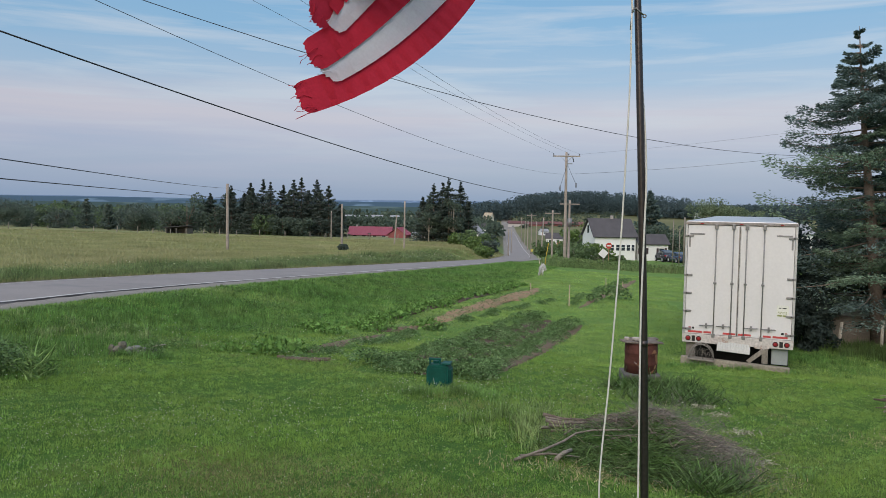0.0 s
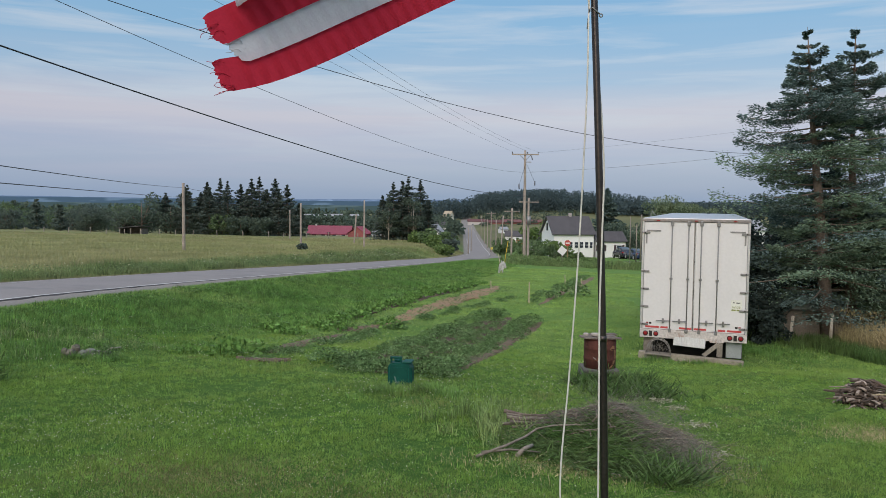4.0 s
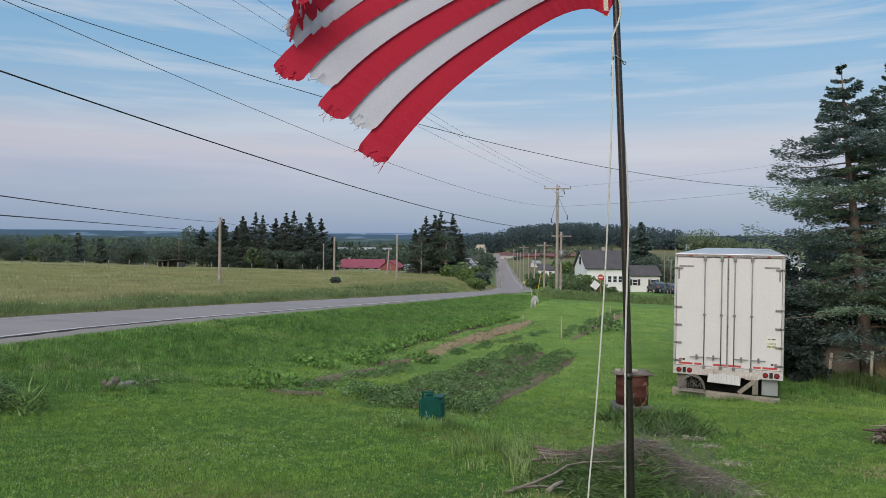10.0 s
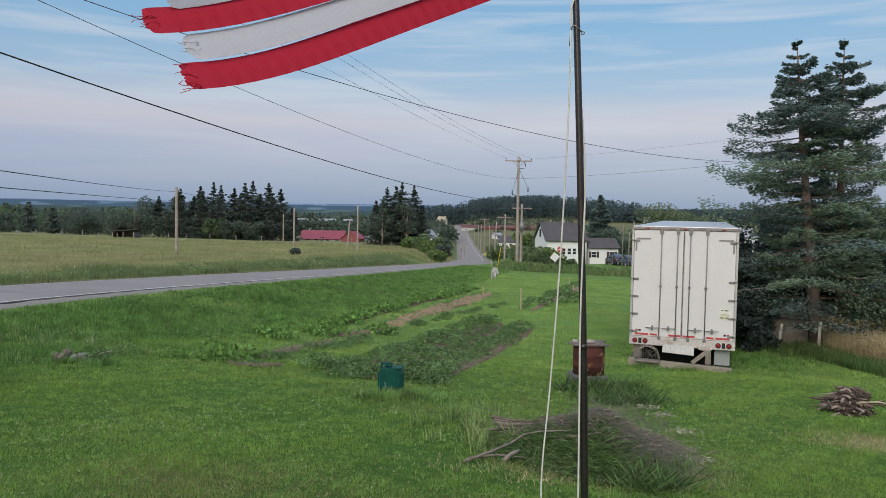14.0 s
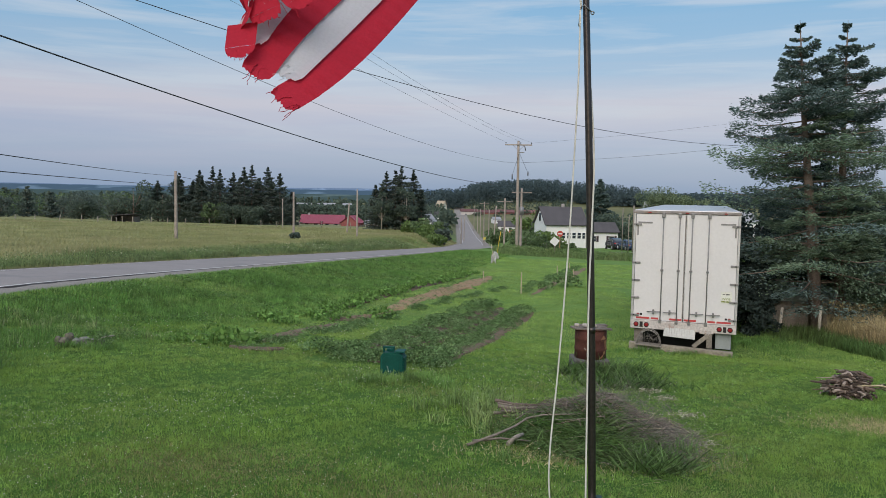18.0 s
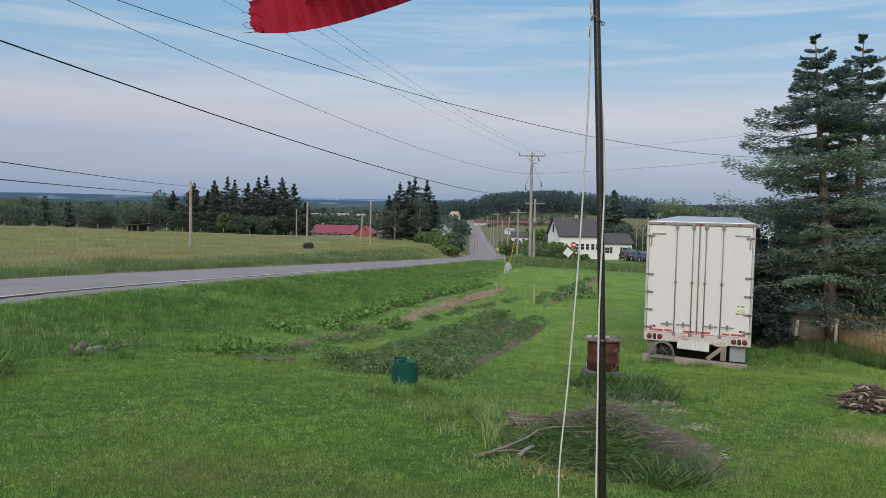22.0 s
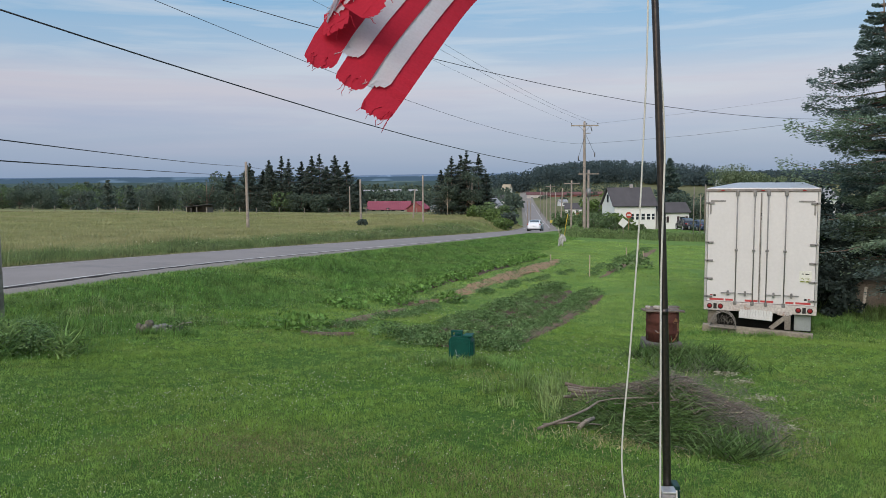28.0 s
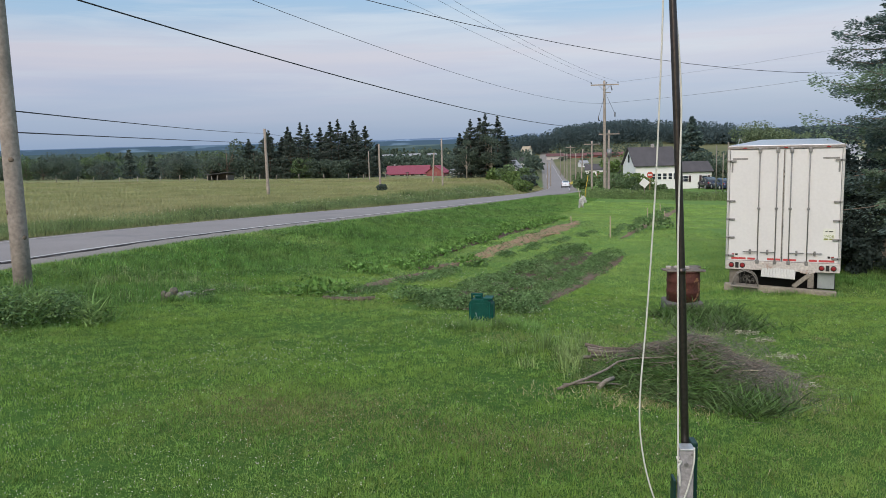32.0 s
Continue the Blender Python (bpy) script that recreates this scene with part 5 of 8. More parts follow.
sign("small_sign", "small yellow sign beside the far road", 12.5, 170, 1.0, 0.4, 4, math.pi / 4, mat("yellow_sign", (0.6, 0.5, 0.12), 0.6), old_wood)
orange = mat("orange_machine_paint", (0.50, 0.10, 0.035), 0.5, var=0.2, rand=0.25)
for k, (x, y, w) in enumerate(((25.5, 205, 3.6), (29.6, 206, 3.0), (23.5, 210, 2.5))):
    t = thing("farm_machine", "orange farm machine parked in a yard", "machine", pose(x, y, gz(x, y), 0, 0, 10 * k), "farm machines")
    part("body", boxed(-w / 2, w / 2, -0.7, 0.7, 0.7, 1.9, bevel=0.15), orange, t)
    part("arm", tubed([(w * 0.3, 0, 1.7), (w * 0.55, 0, 2.6), (w * 0.8, 0, 1.2)], 0.14, 8), orange, t)
    for xx in (-w * 0.35, w * 0.3):
        part("wheel", tubed([(xx, -0.9, 0.55), (xx, -0.6, 0.55)], 0.55, 14), black_rubber, t)
for x, top_, w in ((25.5, 5.8, 0.10), (24.94, 4.6, 0.06), (24.15, 5.5, 0.06)):
    t = thing("yard_pole", "grey wooden yard pole beside the driveway", "pole", pose(x, 95, gz(x, 95)), "yard poles")
    part("shaft", tubed([(0, 0, -0.3), (0, 0, top_)], [w * 1.1, w * 0.9], 10), old_wood, t)

# ---- flagpole with its halyard and post ----
pole_paint = mat("dark_pole_steel", (0.075, 0.065, 0.062), 0.32, 0.75, var=0.3, scale=3, fine=40, bump=0.04)
rope_white = mat("white_rope", (0.66, 0.64, 0.58), 0.9, var=0.2, scale=20, fine=160, bump=0.4)
post_wood = mat("grey_post_wood", (0.34, 0.325, 0.33), 0.9, var=0.3, scale=6, fine=40, bump=0.5)
green_metal = mat("dark_green_steel", (0.012, 0.050, 0.042), 0.5, 0.3, var=0.25, scale=5)


def pole_at(z):
    """The pole's axis at a height: it leans a little away from its foot."""
    u = (z - 2.0) / 3.5
    return Vector((1.095 - 0.109 * u - 0.046 * u * u, 5.0, z))


def flagpole():
    t = thing("flagpole", "dark steel flagpole leaning from a wooden post", "flagpole", pose(0, 0, 0))
    zs = [1.35 + 0.4 * k for k in range(21)]
    part("shaft", tubed([pole_at(z) for z in zs], [0.026 if z < 3.2 else 0.0245 - 0.0011 * (z - 3.2) for z in zs], 18), pole_paint, t, smooth=True)
    g = gz(1.08, 4.93)
    part("wooden_post", boxed(1.036, 1.124, 4.865, 4.955, g - 0.3, 2.035, bevel=0.006), post_wood, t, "weathered grey wooden post")
    part("post_cap", boxed(1.034, 1.128, 4.86, 4.962, 2.036, 2.05, bevel=0.004), aluminium, t)
    part("steel_channel", boxed(1.126, 1.168, 4.95, 5.06, g - 0.3, 2.055, bevel=0.006), green_metal, t, "dark green steel channel with rivets")
    part("steel_channel", boxed(1.012, 1.030, 4.93, 5.04, g - 0.3, 1.80, bevel=0.004), green_metal, t, "dark green steel channel with rivets")
    for k in range(8):
        part("rivet", tubed([(1.165, 4.952, 1.5 + 0.075 * k), (1.165, 4.946, 1.5 + 0.075 * k)], 0.004, 6), galvanised, t)
    part("bolt", tubed([(1.075, 4.872, 1.945), (1.075, 4.852, 1.945)], 0.014, 8), galvanised, t)
    part("bolt", tubed([(1.110, 4.872, 2.012), (1.110, 4.858, 2.012)], 0.008, 8), galvanised, t)
    # cleat with its ring
    c = pole_at(5.27)
    part("cleat", tubed([c + Vector((-0.05, -0.03, -0.10)), c + Vector((-0.042, -0.03, 0.02)), c + Vector((-0.02, -0.028, 0.035)), c + Vector((0.03, -0.02, -0.006))], 0.005, 6), galvanised, t, "steel cleat")
    ring = [c + Vector((0.036 + 0.010 * math.cos(a), -0.02, -0.012 + 0.010 * math.sin(a))) for a in (2 * math.pi * k / 10 for k in range(11))]
    part("ring", tubed(ring, 0.004, 5), galvanised, t)
    for z in (3.2,):
        part("joint_collar", tubed([pole_at(z - 0.02), pole_at(z + 0.02)], 0.0268, 18), pole_paint, t)
    return t


flagpole()


def rope(name, pts, r, label):
    """A smooth rope through points, drawn with a Catmull-Rom curve."""
    P = [Vector(p) for p in pts]
    P = [P[0]] + P + [P[-1]]
    out = []
    for i in range(1, len(P) - 2):
        for k in range(6):
            u = k / 6
            a, b, c, d = P[i - 1], P[i], P[i + 1], P[i + 2]
            out.append(0.5 * (2 * b + (c - a) * u + (2 * a - 5 * b + 4 * c - d) * u * u + (3 * b - a - 3 * c + d) * u**3))
    return tagged(part(name, tubed(out + [P[-1]], r, 7), rope_white, smooth=True), label, "rope", "halyard")


c_ = pole_at(5.27)
rope("halyard", [c_ + Vector((-0.045, -0.035, 0.0)), (0.903, 4.93, 4.85), (0.890, 4.93, 4.31), (0.868, 4.93, 3.69), (0.825, 4.92, 2.95), (0.785, 4.9, 2.45), (0.785, 4.9, 2.15), (0.83, 4.89, 1.86), (0.91, 4.88, 1.63), (1.01, 4.86, 1.60), (1.075, 4.845, 1.76), (1.118, 4.848, 1.95), (1.125, 4.868, 2.06)], 0.0056, "slack white rope hanging in a loop beside the flagpole")
rope("halyard", [pole_at(5.9) + Vector((-0.03, -0.02, 0)), pole_at(5.6) + Vector((0.022, -0.03, 0)), pole_at(5.42) + Vector((-0.034, -0.02, 0)), pole_at(5.28) + Vector((-0.036, -0.02, 0))], 0.007, "white rope wound round the pole above the cleat")
rope("halyard", [pole_at(5.1) + Vector((-0.004, 0.032, 0)), pole_at(4.75) + Vector((0.024, 0.018, 0)), pole_at(4.3) + Vector((0.029, -0.012, 0)), pole_at(3.9) + Vector((0.004, -0.035, 0)), pole_at(3.4) + Vector((-0.022, -0.033, 0)), pole_at(2.8) + Vector((-0.038, -0.04, 0)), (1.032, 4.93, 2.25), (1.030, 4.90, 1.98), (1.028, 4.88, 1.86)], 0.0062, "taut white rope tied along the flagpole")
rope("rope_knot", [(1.03, 4.862, 1.99), (1.015, 4.855, 2.00), (1.022, 4.85, 1.975), (1.04, 4.857, 1.965), (1.022, 4.846, 1.94), (1.03, 4.85, 1.88), (1.035, 4.856, 1.80)], 0.0075, "frayed rope knot on the post")


# ---- garden ----
soil = mat("garden_soil", (0.300, 0.190, 0.105), 0.95, var=0.4, scale=1.5, fine=18, bump=0.8, tint=(0.25, 0.165, 0.105), stain=((0.16, 0.14, 0.06), 3.5, 0.62))
dark_soil = mat("dark_soil", (0.110, 0.074, 0.050), 0.95, var=0.4, scale=2, fine=18, bump=0.8, stain=((0.05, 0.08, 0.025), 1.5, 0.58))

edge_soil = mat("brown_edge_soil", (0.165, 0.118, 0.078), 0.95, var=0.5, scale=2, fine=18, bump=0.8, stain=((0.06, 0.09, 0.03), 2.0, 0.60))
far_soil = mat("far_row_soil", (0.215, 0.145, 0.095), 0.95, var=0.5, scale=1.5, fine=18, bump=0.8, stain=((0.09, 0.13, 0.04), 1.5, 0.55))


def strip(name, label, line, half, material, lift_=0.03, seed=0, n=60, crumble=0.25):
    """A strip of bare soil along a line of (x, y), uneven at its edges."""
    r = np.random.default_rng(seed)
    line = np.array(line, float)
    d = np.r_[0, np.cumsum(np.hypot(*np.diff(line, axis=0).T))]
    s = np.linspace(0, d[-1], n)
    cx, cy = np.interp(s, d, line[:, 0]), np.interp(s, d, line[:, 1])
    h = np.interp(s, d, half) if isinstance(half, (list, tuple)) else np.full(n, half)
    h = h * np.sqrt(np.clip(np.minimum(s, s[-1] - s) / (0.25 * s[-1] + 1e-6), 0.02, 1))
    tx, ty = np.gradient(cx), np.gradient(cy)
    ln = np.hypot(tx, ty)
    nx_, ny_ = ty / ln, -tx / ln
    cols = np.linspace(-1, 1, 7)
    jag = np.ones((n, 7))
    jag[:, 0] += r.normal(0, crumble, n)
    jag[:, -1] += r.normal(0, crumble, n)
    X = cx[:, None] + nx_[:, None] * h[:, None] * cols * jag
    Y = cy[:, None] + ny_[:, None] * h[:, None] * cols * jag
    bump_ = np.array([-0.10, 0.0, 0.012, 0.016, 0.012, 0.0, -0.10]) + r.normal(0, 0.010, (n, 7))
    Z = ground_z(X, Y) + lift_ + bump_
    i = np.arange(n * 7).reshape(n, 7)
    f = np.stack([i[:-1, :-1], i[:-1, 1:], i[1:, 1:], i[1:, :-1]], -1).reshape(-1, 4)
    return tagged(link(name, arrays(name, np.stack([X, Y, Z], -1).reshape(-1, 3), f, True), material), label, "garden bed", kind="structure")


for k, (line, half) in enumerate(((((-4.0, 15.3), (-3.45, 15.25), (-2.95, 15.55)), [0.22, 0.34, 0.22]), (((-3.6, 16.4), (-3.3, 17.8), (-2.95, 19.4), (-2.5, 21.0)), [0.20, 0.32, 0.22, 0.16]), (((-2.9, 21.9), (-1.7, 22.9)), [0.30, 0.36]), (((-2.2, 21.6), (-1.5, 24.4), (-0.5, 28.2), (1.35, 34.2), (3.4, 41.4)), [0.24, 0.34, 0.46, 0.66, 0.84]))):
    strip("soil_bed", "patch of bare reddish garden soil between rows", line, half, soil if k == 3 else edge_soil, lift_=0.030, seed=10 + k, n=44, crumble=0.6)
strip("soil_bed", "dark soil under the leafy garden bed", [(-1.1, 14.75), (-0.05, 19.5), (1.25, 24), (2.7, 28.0)], [1.2, 1.3, 1.25, 0.95], dark_soil, lift_=0.0, seed=2)
strip("soil_bed", "bare soil at the edge of the leafy bed", [(0.30, 14.9), (1.48, 19.6), (2.60, 23.5), (3.70, 26.7)], [0.26, 0.30, 0.34, 0.30], edge_soil, lift_=0.022, seed=3, n=90, crumble=0.6)
# the strip below the squash is dark to stand for shadows between plants
strip("soil_bed", "dark soil strip for the shade under the squash row", [(-3.3, 22.8), (-3.1, 24.1), (-1.9, 28.6), (0.5, 36.8), (2.5, 43.1)], [0.22, 0.30, 0.36, 0.42, 0.46], dark_soil, lift_=0.018, seed=6, n=90, crumble=0.6)
strip("soil_bed", "narrow strip of soil beside the far row", [(4.5, 33.2), (6.9, 41), (9.5, 49), (11.5, 55.5)], [0.24, 0.30, 0.36, 0.40], far_soil, lift_=0.012, seed=4, n=90, crumble=0.6)

crop_leaf = mat("potato_leaves", (0.098, 0.182, 0.062), 0.75, var=0.7, scale=1.2, fine=5, bump=0, island=0.5, spec=0.1, trans=0.2, tint=(0.195, 0.262, 0.125))
squash_leaf = mat("squash_leaves", (0.170, 0.310, 0.078), 0.7, var=0.4, scale=2, fine=8, bump=0, island=0.45, spec=0.12, trans=0.25)


def plant(name, label, x, y, h, w, n, leaf, material, seed, group="garden plants", broad=False, lift_=0.0):
    """A low leafy plant: stems from the middle and leaves on them, hanging outwards."""
    r = np.random.default_rng(seed)
    t = thing(name, label, "plant", pose(x, y, gz(x, y) + lift_, 0, 0, float(r.uniform(0, 360))), group)
    q, a = np.sqrt(r.uniform(0, 1, n)), r.uniform(0, 6.283, n)
    c = np.stack([np.cos(a) * q * w / 2, np.sin(a) * q * w / 2, h * r.uniform(0.35, 1, n) * (1 - 0.55 * q**2)], 1)
    v, f = quads_cloud(c, leaf, 0.35, seed + 1, 1.0 if broad else 1.5)
    if broad:
        v = v.reshape(-1, 4, 3)
        v[:, 1::2] += (v[:, 1::2] - c[:, None]) * 0.7
        v = v.reshape(-1, 3)
    link("leaves", arrays("leaves", v, f), material, t)
    bm = bmesh.new()
    for k in range(5):
        b = 6.283 * k / 5
        tube(bm, [(0, 0, -0.05), (math.cos(b) * w * 0.12, math.sin(b) * w * 0.12, h * 0.5), (math.cos(b) * w * 0.3, math.sin(b) * w * 0.3, h * 0.7)], 0.008, 4, False)
    part("stem", bm, material, t)
    return t


pr = np.random.default_rng(5)
potato = [plant("potato_plant", "dark green potato plant in the garden bed", -2 + k, 14, 0.27, 0.80, 470, 0.032, crop_leaf, 300 + k, "potato bed") for k in range(4)]
for o in potato:
    o.matrix_basis = pose(*(lambda p: (p[0], p[1], gz(p[0], p[1])))((-1.6 + 0.55 * potato.index(o), 14.9)), 0, 0, 40 * potato.index(o))
k = 0
for row in range(5):
    for s in range(26):
        u = s / 25
        if s == 0 and row < 4:
            continue
        off = -1.15 + 0.55 * row + pr.uniform(-0.10, 0.10)
        cx, cy = -1.0 + 3.75 * u, 14.75 + 13.0 * u
        x, y = cx + off * 0.965 + pr.uniform(-0.1, 0.1), cy - off * 0.27 + pr.uniform(-0.15, 0.15)
        if row == 4 and (0.12 < u < 0.3 or pr.uniform() < 0.45):
            continue
        if pr.uniform() < 0.22:
            continue
        copy_thing(potato[k % 4], pose(x, y, gz(x, y) - 0.02, 0, 0, pr.uniform(0, 360)) @ Matrix.Scale(pr.uniform(0.5, 1.0), 4))
        k += 1
for x, y, s_ in ((-2.2, 15.7, 1.2), (-1.75, 15.9, 1.0), (-0.4, 15.2, 1.25), (0.05, 15.35, 1.2), (0.3, 15.9, 1.0), (-1.0, 15.2, 0.9), (1.9, 27.6, 1.3), (2.3, 28.3, 1.2), (3.3, 26.6, 1.2), (0.4, 22.5, 1.3), (-0.2, 19.3, 1.2)):
    copy_thing(potato[k % 4], pose(x, y, gz(x, y), 0, 0, 70 * k) @ Matrix.Scale(s_, 4))
    k += 1
squash = [plant("squash_plant", "broad-leaved squash plant in the garden row", -4.5 + k, 16, 0.40, 0.95, 105, 0.088, squash_leaf, 320 + k, "squash row", True) for k in range(3)]
spots = [(-4.45, 15.75), (-4.05, 16.2), (-3.95, 20.5)]
for o, (x, y) in zip(squash, spots):
    o.matrix_basis = pose(x, y, gz(x, y))
for s in range(74):
    u = (s / 73) ** 0.8
    y = 16.8 + 26.5 * u + pr.uniform(-0.2, 0.2)
    x = float(np.interp(y, [16.4, 20, 24.1, 28.6, 36.8, 43.1], [-4.5, -3.9, -3.1, -1.9, 0.5, 2.5])) + pr.uniform(-0.3, 0.3)
    if pr.uniform() < (1.0 if y < 22.5 else 0.28):
        continue
    copy_thing(squash[s % 3], pose(x, y, gz(x, y), 0, 0, pr.uniform(0, 360)) @ Matrix.Scale(pr.uniform(0.45, 1.05), 4))
for s, (x, y, q) in enumerate(((-5.2, 15.75, 0.62), (-4.45, 21.4, 0.9), (-4.8, 21.7, 0.7), (-3.7, 20.0, 0.75), (-4.2, 21.0, 0.8), (-2.95, 21.9, 0.9), (-2.6, 22.3, 0.7), (-1.45, 23.0, 0.95), (-3.4, 22.6, 0.6))):
    copy_thing(squash[s % 3], pose(x, y, gz(x, y) - 0.02, 0, 0, 83 * s) @ Matrix.Scale(q, 4))
for s, (x, y, q) in enumerate(((-3.5, 16.6, 0.75), (-3.15, 16.7, 0.65), (-3.3, 16.9, 0.5), (-2.75, 18.3, 0.8), (-2.5, 18.7, 0.7), (-2.25, 19.2, 0.85), (-2.1, 19.9, 0.7), (-1.95, 20.6, 0.8))):
    copy_thing(potato[s % 4], pose(x, y, gz(x, y) - 0.02, 0, 0, 61 * s) @ Matrix.Scale(q, 4))
for s in range(20):
    u = s / 19
    y = 21.0 + 14.6 * u + pr.uniform(-0.4, 0.4)
    x = float(np.interp(y, [16.6, 19, 21.8, 24.8, 30.4, 35.8], [-3.25, -2.85, -1.75, -0.75, 1.3, 3.8])) + pr.uniform(-0.22, 0.22)
    copy_thing(potato[s % 4], pose(x, y, gz(x, y) - 0.03, 0, 0, pr.uniform(0, 360)) @ Matrix.Scale(pr.uniform(0.45, 0.9), 4))
for s in range(20):
    u = s / 19
    x, y = 4.15 + 6.6 * u + pr.uniform(-0.2, 0.2), 34.2 + 20.5 * u
    copy_thing(potato[s % 4], pose(x, y, gz(x, y), 0, 0, pr.uniform(0, 360)) @ Matrix.Scale(pr.uniform(0.65, 1.05), 4))
plant("weedy_shrub", "low leafy shrub on the lawn beyond the garden", 7.1, 38.7, 0.8, 1.5, 260, 0.11, crop_leaf, 340, "")
plant("weedy_shrub", "small leafy weed beside the far row", 5.6, 36.0, 0.5, 0.8, 120, 0.09, crop_leaf, 341, "")

stake = thing("garden_stake", "pale wooden garden stake", "stake", pose(4.12, 33.7, gz(4.12, 33.7)), "garden stakes")
part("stick", boxed(-0.025, 0.025, -0.015, 0.015, -0.2, 0.95, bevel=0.004), mat("pale_stake_wood", (0.50, 0.42, 0.30), 0.9, var=0.3), stake)
for x, y, s in ((7.85, 46.1, -0.35), (9.75, 52.4, -0.4), (8.6, 44.8, -0.45), (2.9, 39.5, -0.5)):
    copy_thing(stake, pose(x, y, gz(x, y) + s, 3, -3, 30 * s))


# weeds that straggle over the open soil
q0_ = np.random.default_rng(91)
sy0 = q0_.uniform(15.4, 41.5, 3800)
sx0 = np.interp(sy0, [15.4, 19.5, 24, 30.5, 40.8], [-3.7, -2.7, -1.6, 0.2, 3.2]) + q0_.normal(0, 1, len(sy0)) * (0.28 + 0.012 * (sy0 - 15))


def scarecrow_bag():
    """A white plastic bag tied to a yellow marker stick."""
    t = thing("bag_on_stick", "crumpled white plastic bag hung on a stick", "bag", pose(4.62, 53.4, gz(4.6, 53.4)))
    part("stick", tubed([(0, 0, -0.2), (-0.25, 0, 1.35)], 0.02, 6), mat("pale_stake_wood", (0.5, 0.42, 0.3)), t)
    r = random.Random(4)
    bm = bmesh.new()
    bmesh.ops.create_icosphere(bm, subdivisions=3, radius=1)
    for v in bm.verts:
        k = 1 + 0.35 * noise.noise(v.co * 2.2) + 0.18 * noise.noise(v.co * 6)
        k *= 1 + 0.3 * noise.noise(v.co * 3.5 + Vector((7, 0, 0)))
        k *= 1 + 0.35 * math.sin(9 * v.co.x) * (0.6 - v.co.z)
        v.co = Vector((v.co.x * 0.27 * k * (0.9 - 0.25 * v.co.z), v.co.y * 0.12 * k, 0.48 + v.co.z * 0.34 * k + 0.10 * v.co.x))
    part("bag", bm, mat("white_plastic_bag", (0.50, 0.49, 0.47), 0.5, stain=((0.12, 0.11, 0.10), 5.0, 0.55), var=0.6, scale=4, fine=14, bump=0.3), t)
    return t


scarecrow_bag()
t = thing("marker_stick", "yellow marker stick leaning beside the ditch", "stick", pose(5.4, 60.5, gz(5.4, 60.5)))
part("stick", tubed([(0, 0, -0.2), (0.12, 0, 1.0), (0.3, 0, 2.1)], 0.028, 7), mat("yellow_stick", (0.55, 0.40, 0.04), 0.6, var=0.2), t)


# ---- lawn things ----
def jerry_can():
    """A green plastic tank standing on the grass: chamfered moulded body, carrying handle, cap."""
    t = thing("green_tank", "dark green moulded plastic tank with a top handle on the lawn", "tank", pose(-0.60, 13.1, gz(-0.6, 13.1) - 0.02, 0, 0, -8))
    g = mat("green_plastic", (0.003, 0.072, 0.052), 0.55, var=0.35, scale=6, fine=60, bump=0.05, spec=0.22, stain=((0.010, 0.105, 0.080), 9.0, 0.58))
    pale = mat("green_plastic_edge", (0.010, 0.120, 0.090), 0.55, var=0.3, scale=9, spec=0.22)

    def octagon(x0, x1, z0, z1, c, low):
        return [(x0 + low, z0), (x1 - low, z0), (x1, z0 + low), (x1, z1 - c), (x1 - c, z1), (x0 + c, z1), (x0, z1 - c), (x0, z0 + low)]

    def slab(x0, x1, z0, z1, c, low, y0, y1, bevel):
        bm = prismed(octagon(x0, x1, z0, z1, c, low), y0, y1)
        bmesh.ops.bevel(bm, geom=bm.edges[:], offset=bevel, segments=2, affect="EDGES")
        return bm

    part("body", slab(-0.215, 0.185, 0.02, 0.46, 0.055, 0.075, -0.14, 0.15, 0.018), g, t)
    part("base", boxed(-0.14, 0.11, -0.12, 0.13, 0.0, 0.03, bevel=0.01), g, t)
    part("face_panel", slab(-0.165, 0.130, 0.075, 0.40, 0.05, 0.05, -0.152, -0.141, 0.004), g, t, "raised moulded face")
    part("face_rim", slab(-0.190, -0.180, 0.10, 0.39, 0.003, 0.003, -0.148, -0.141, 0.002), pale, t)
    part("face_rim", slab(0.147, 0.157, 0.10, 0.39, 0.003, 0.003, -0.148, -0.141, 0.002), pale, t)
    part("face_rim", slab(-0.15, 0.115, 0.045, 0.053, 0.003, 0.003, -0.148, -0.141, 0.002), pale, t)
    for x in (-0.165, 0.005):
        part("handle_post", boxed(x - 0.014, x + 0.014, -0.08, -0.03, 0.455, 0.545, bevel=0.006), g, t)
    part("handle", boxed(-0.185, 0.025, -0.08, -0.03, 0.525, 0.565, bevel=0.012), g, t, "carrying handle")
    part("lid", boxed(0.04, 0.195, -0.12, 0.13, 0.458, 0.490, bevel=0.012), g, t, "lid over the filler")
    part("cap", tubed([(-0.08, 0.06, 0.455), (-0.08, 0.06, 0.50)], 0.055, 14), pale, t)
    part("side_rib", boxed(0.184, 0.202, -0.10, 0.12, 0.12, 0.38, bevel=0.006), g, t)
    scuff = mat("white_scuff", (0.22, 0.30, 0.27), 0.8, var=0.5, scale=30)
    for x, z, a, ln in ((-0.06, 0.15, 20, 0.09), (-0.03, 0.12, -5, 0.05), (-0.075, 0.215, 35, 0.03)):
        part("scuff", boxed(-0.006, 0.006, -0.0015, 0.0, 0, ln, bevel=0.0005), scuff, t, "pale scuff on the face", pose(x, -0.152, z, 0, -a, 0))
    return t


jerry_can()


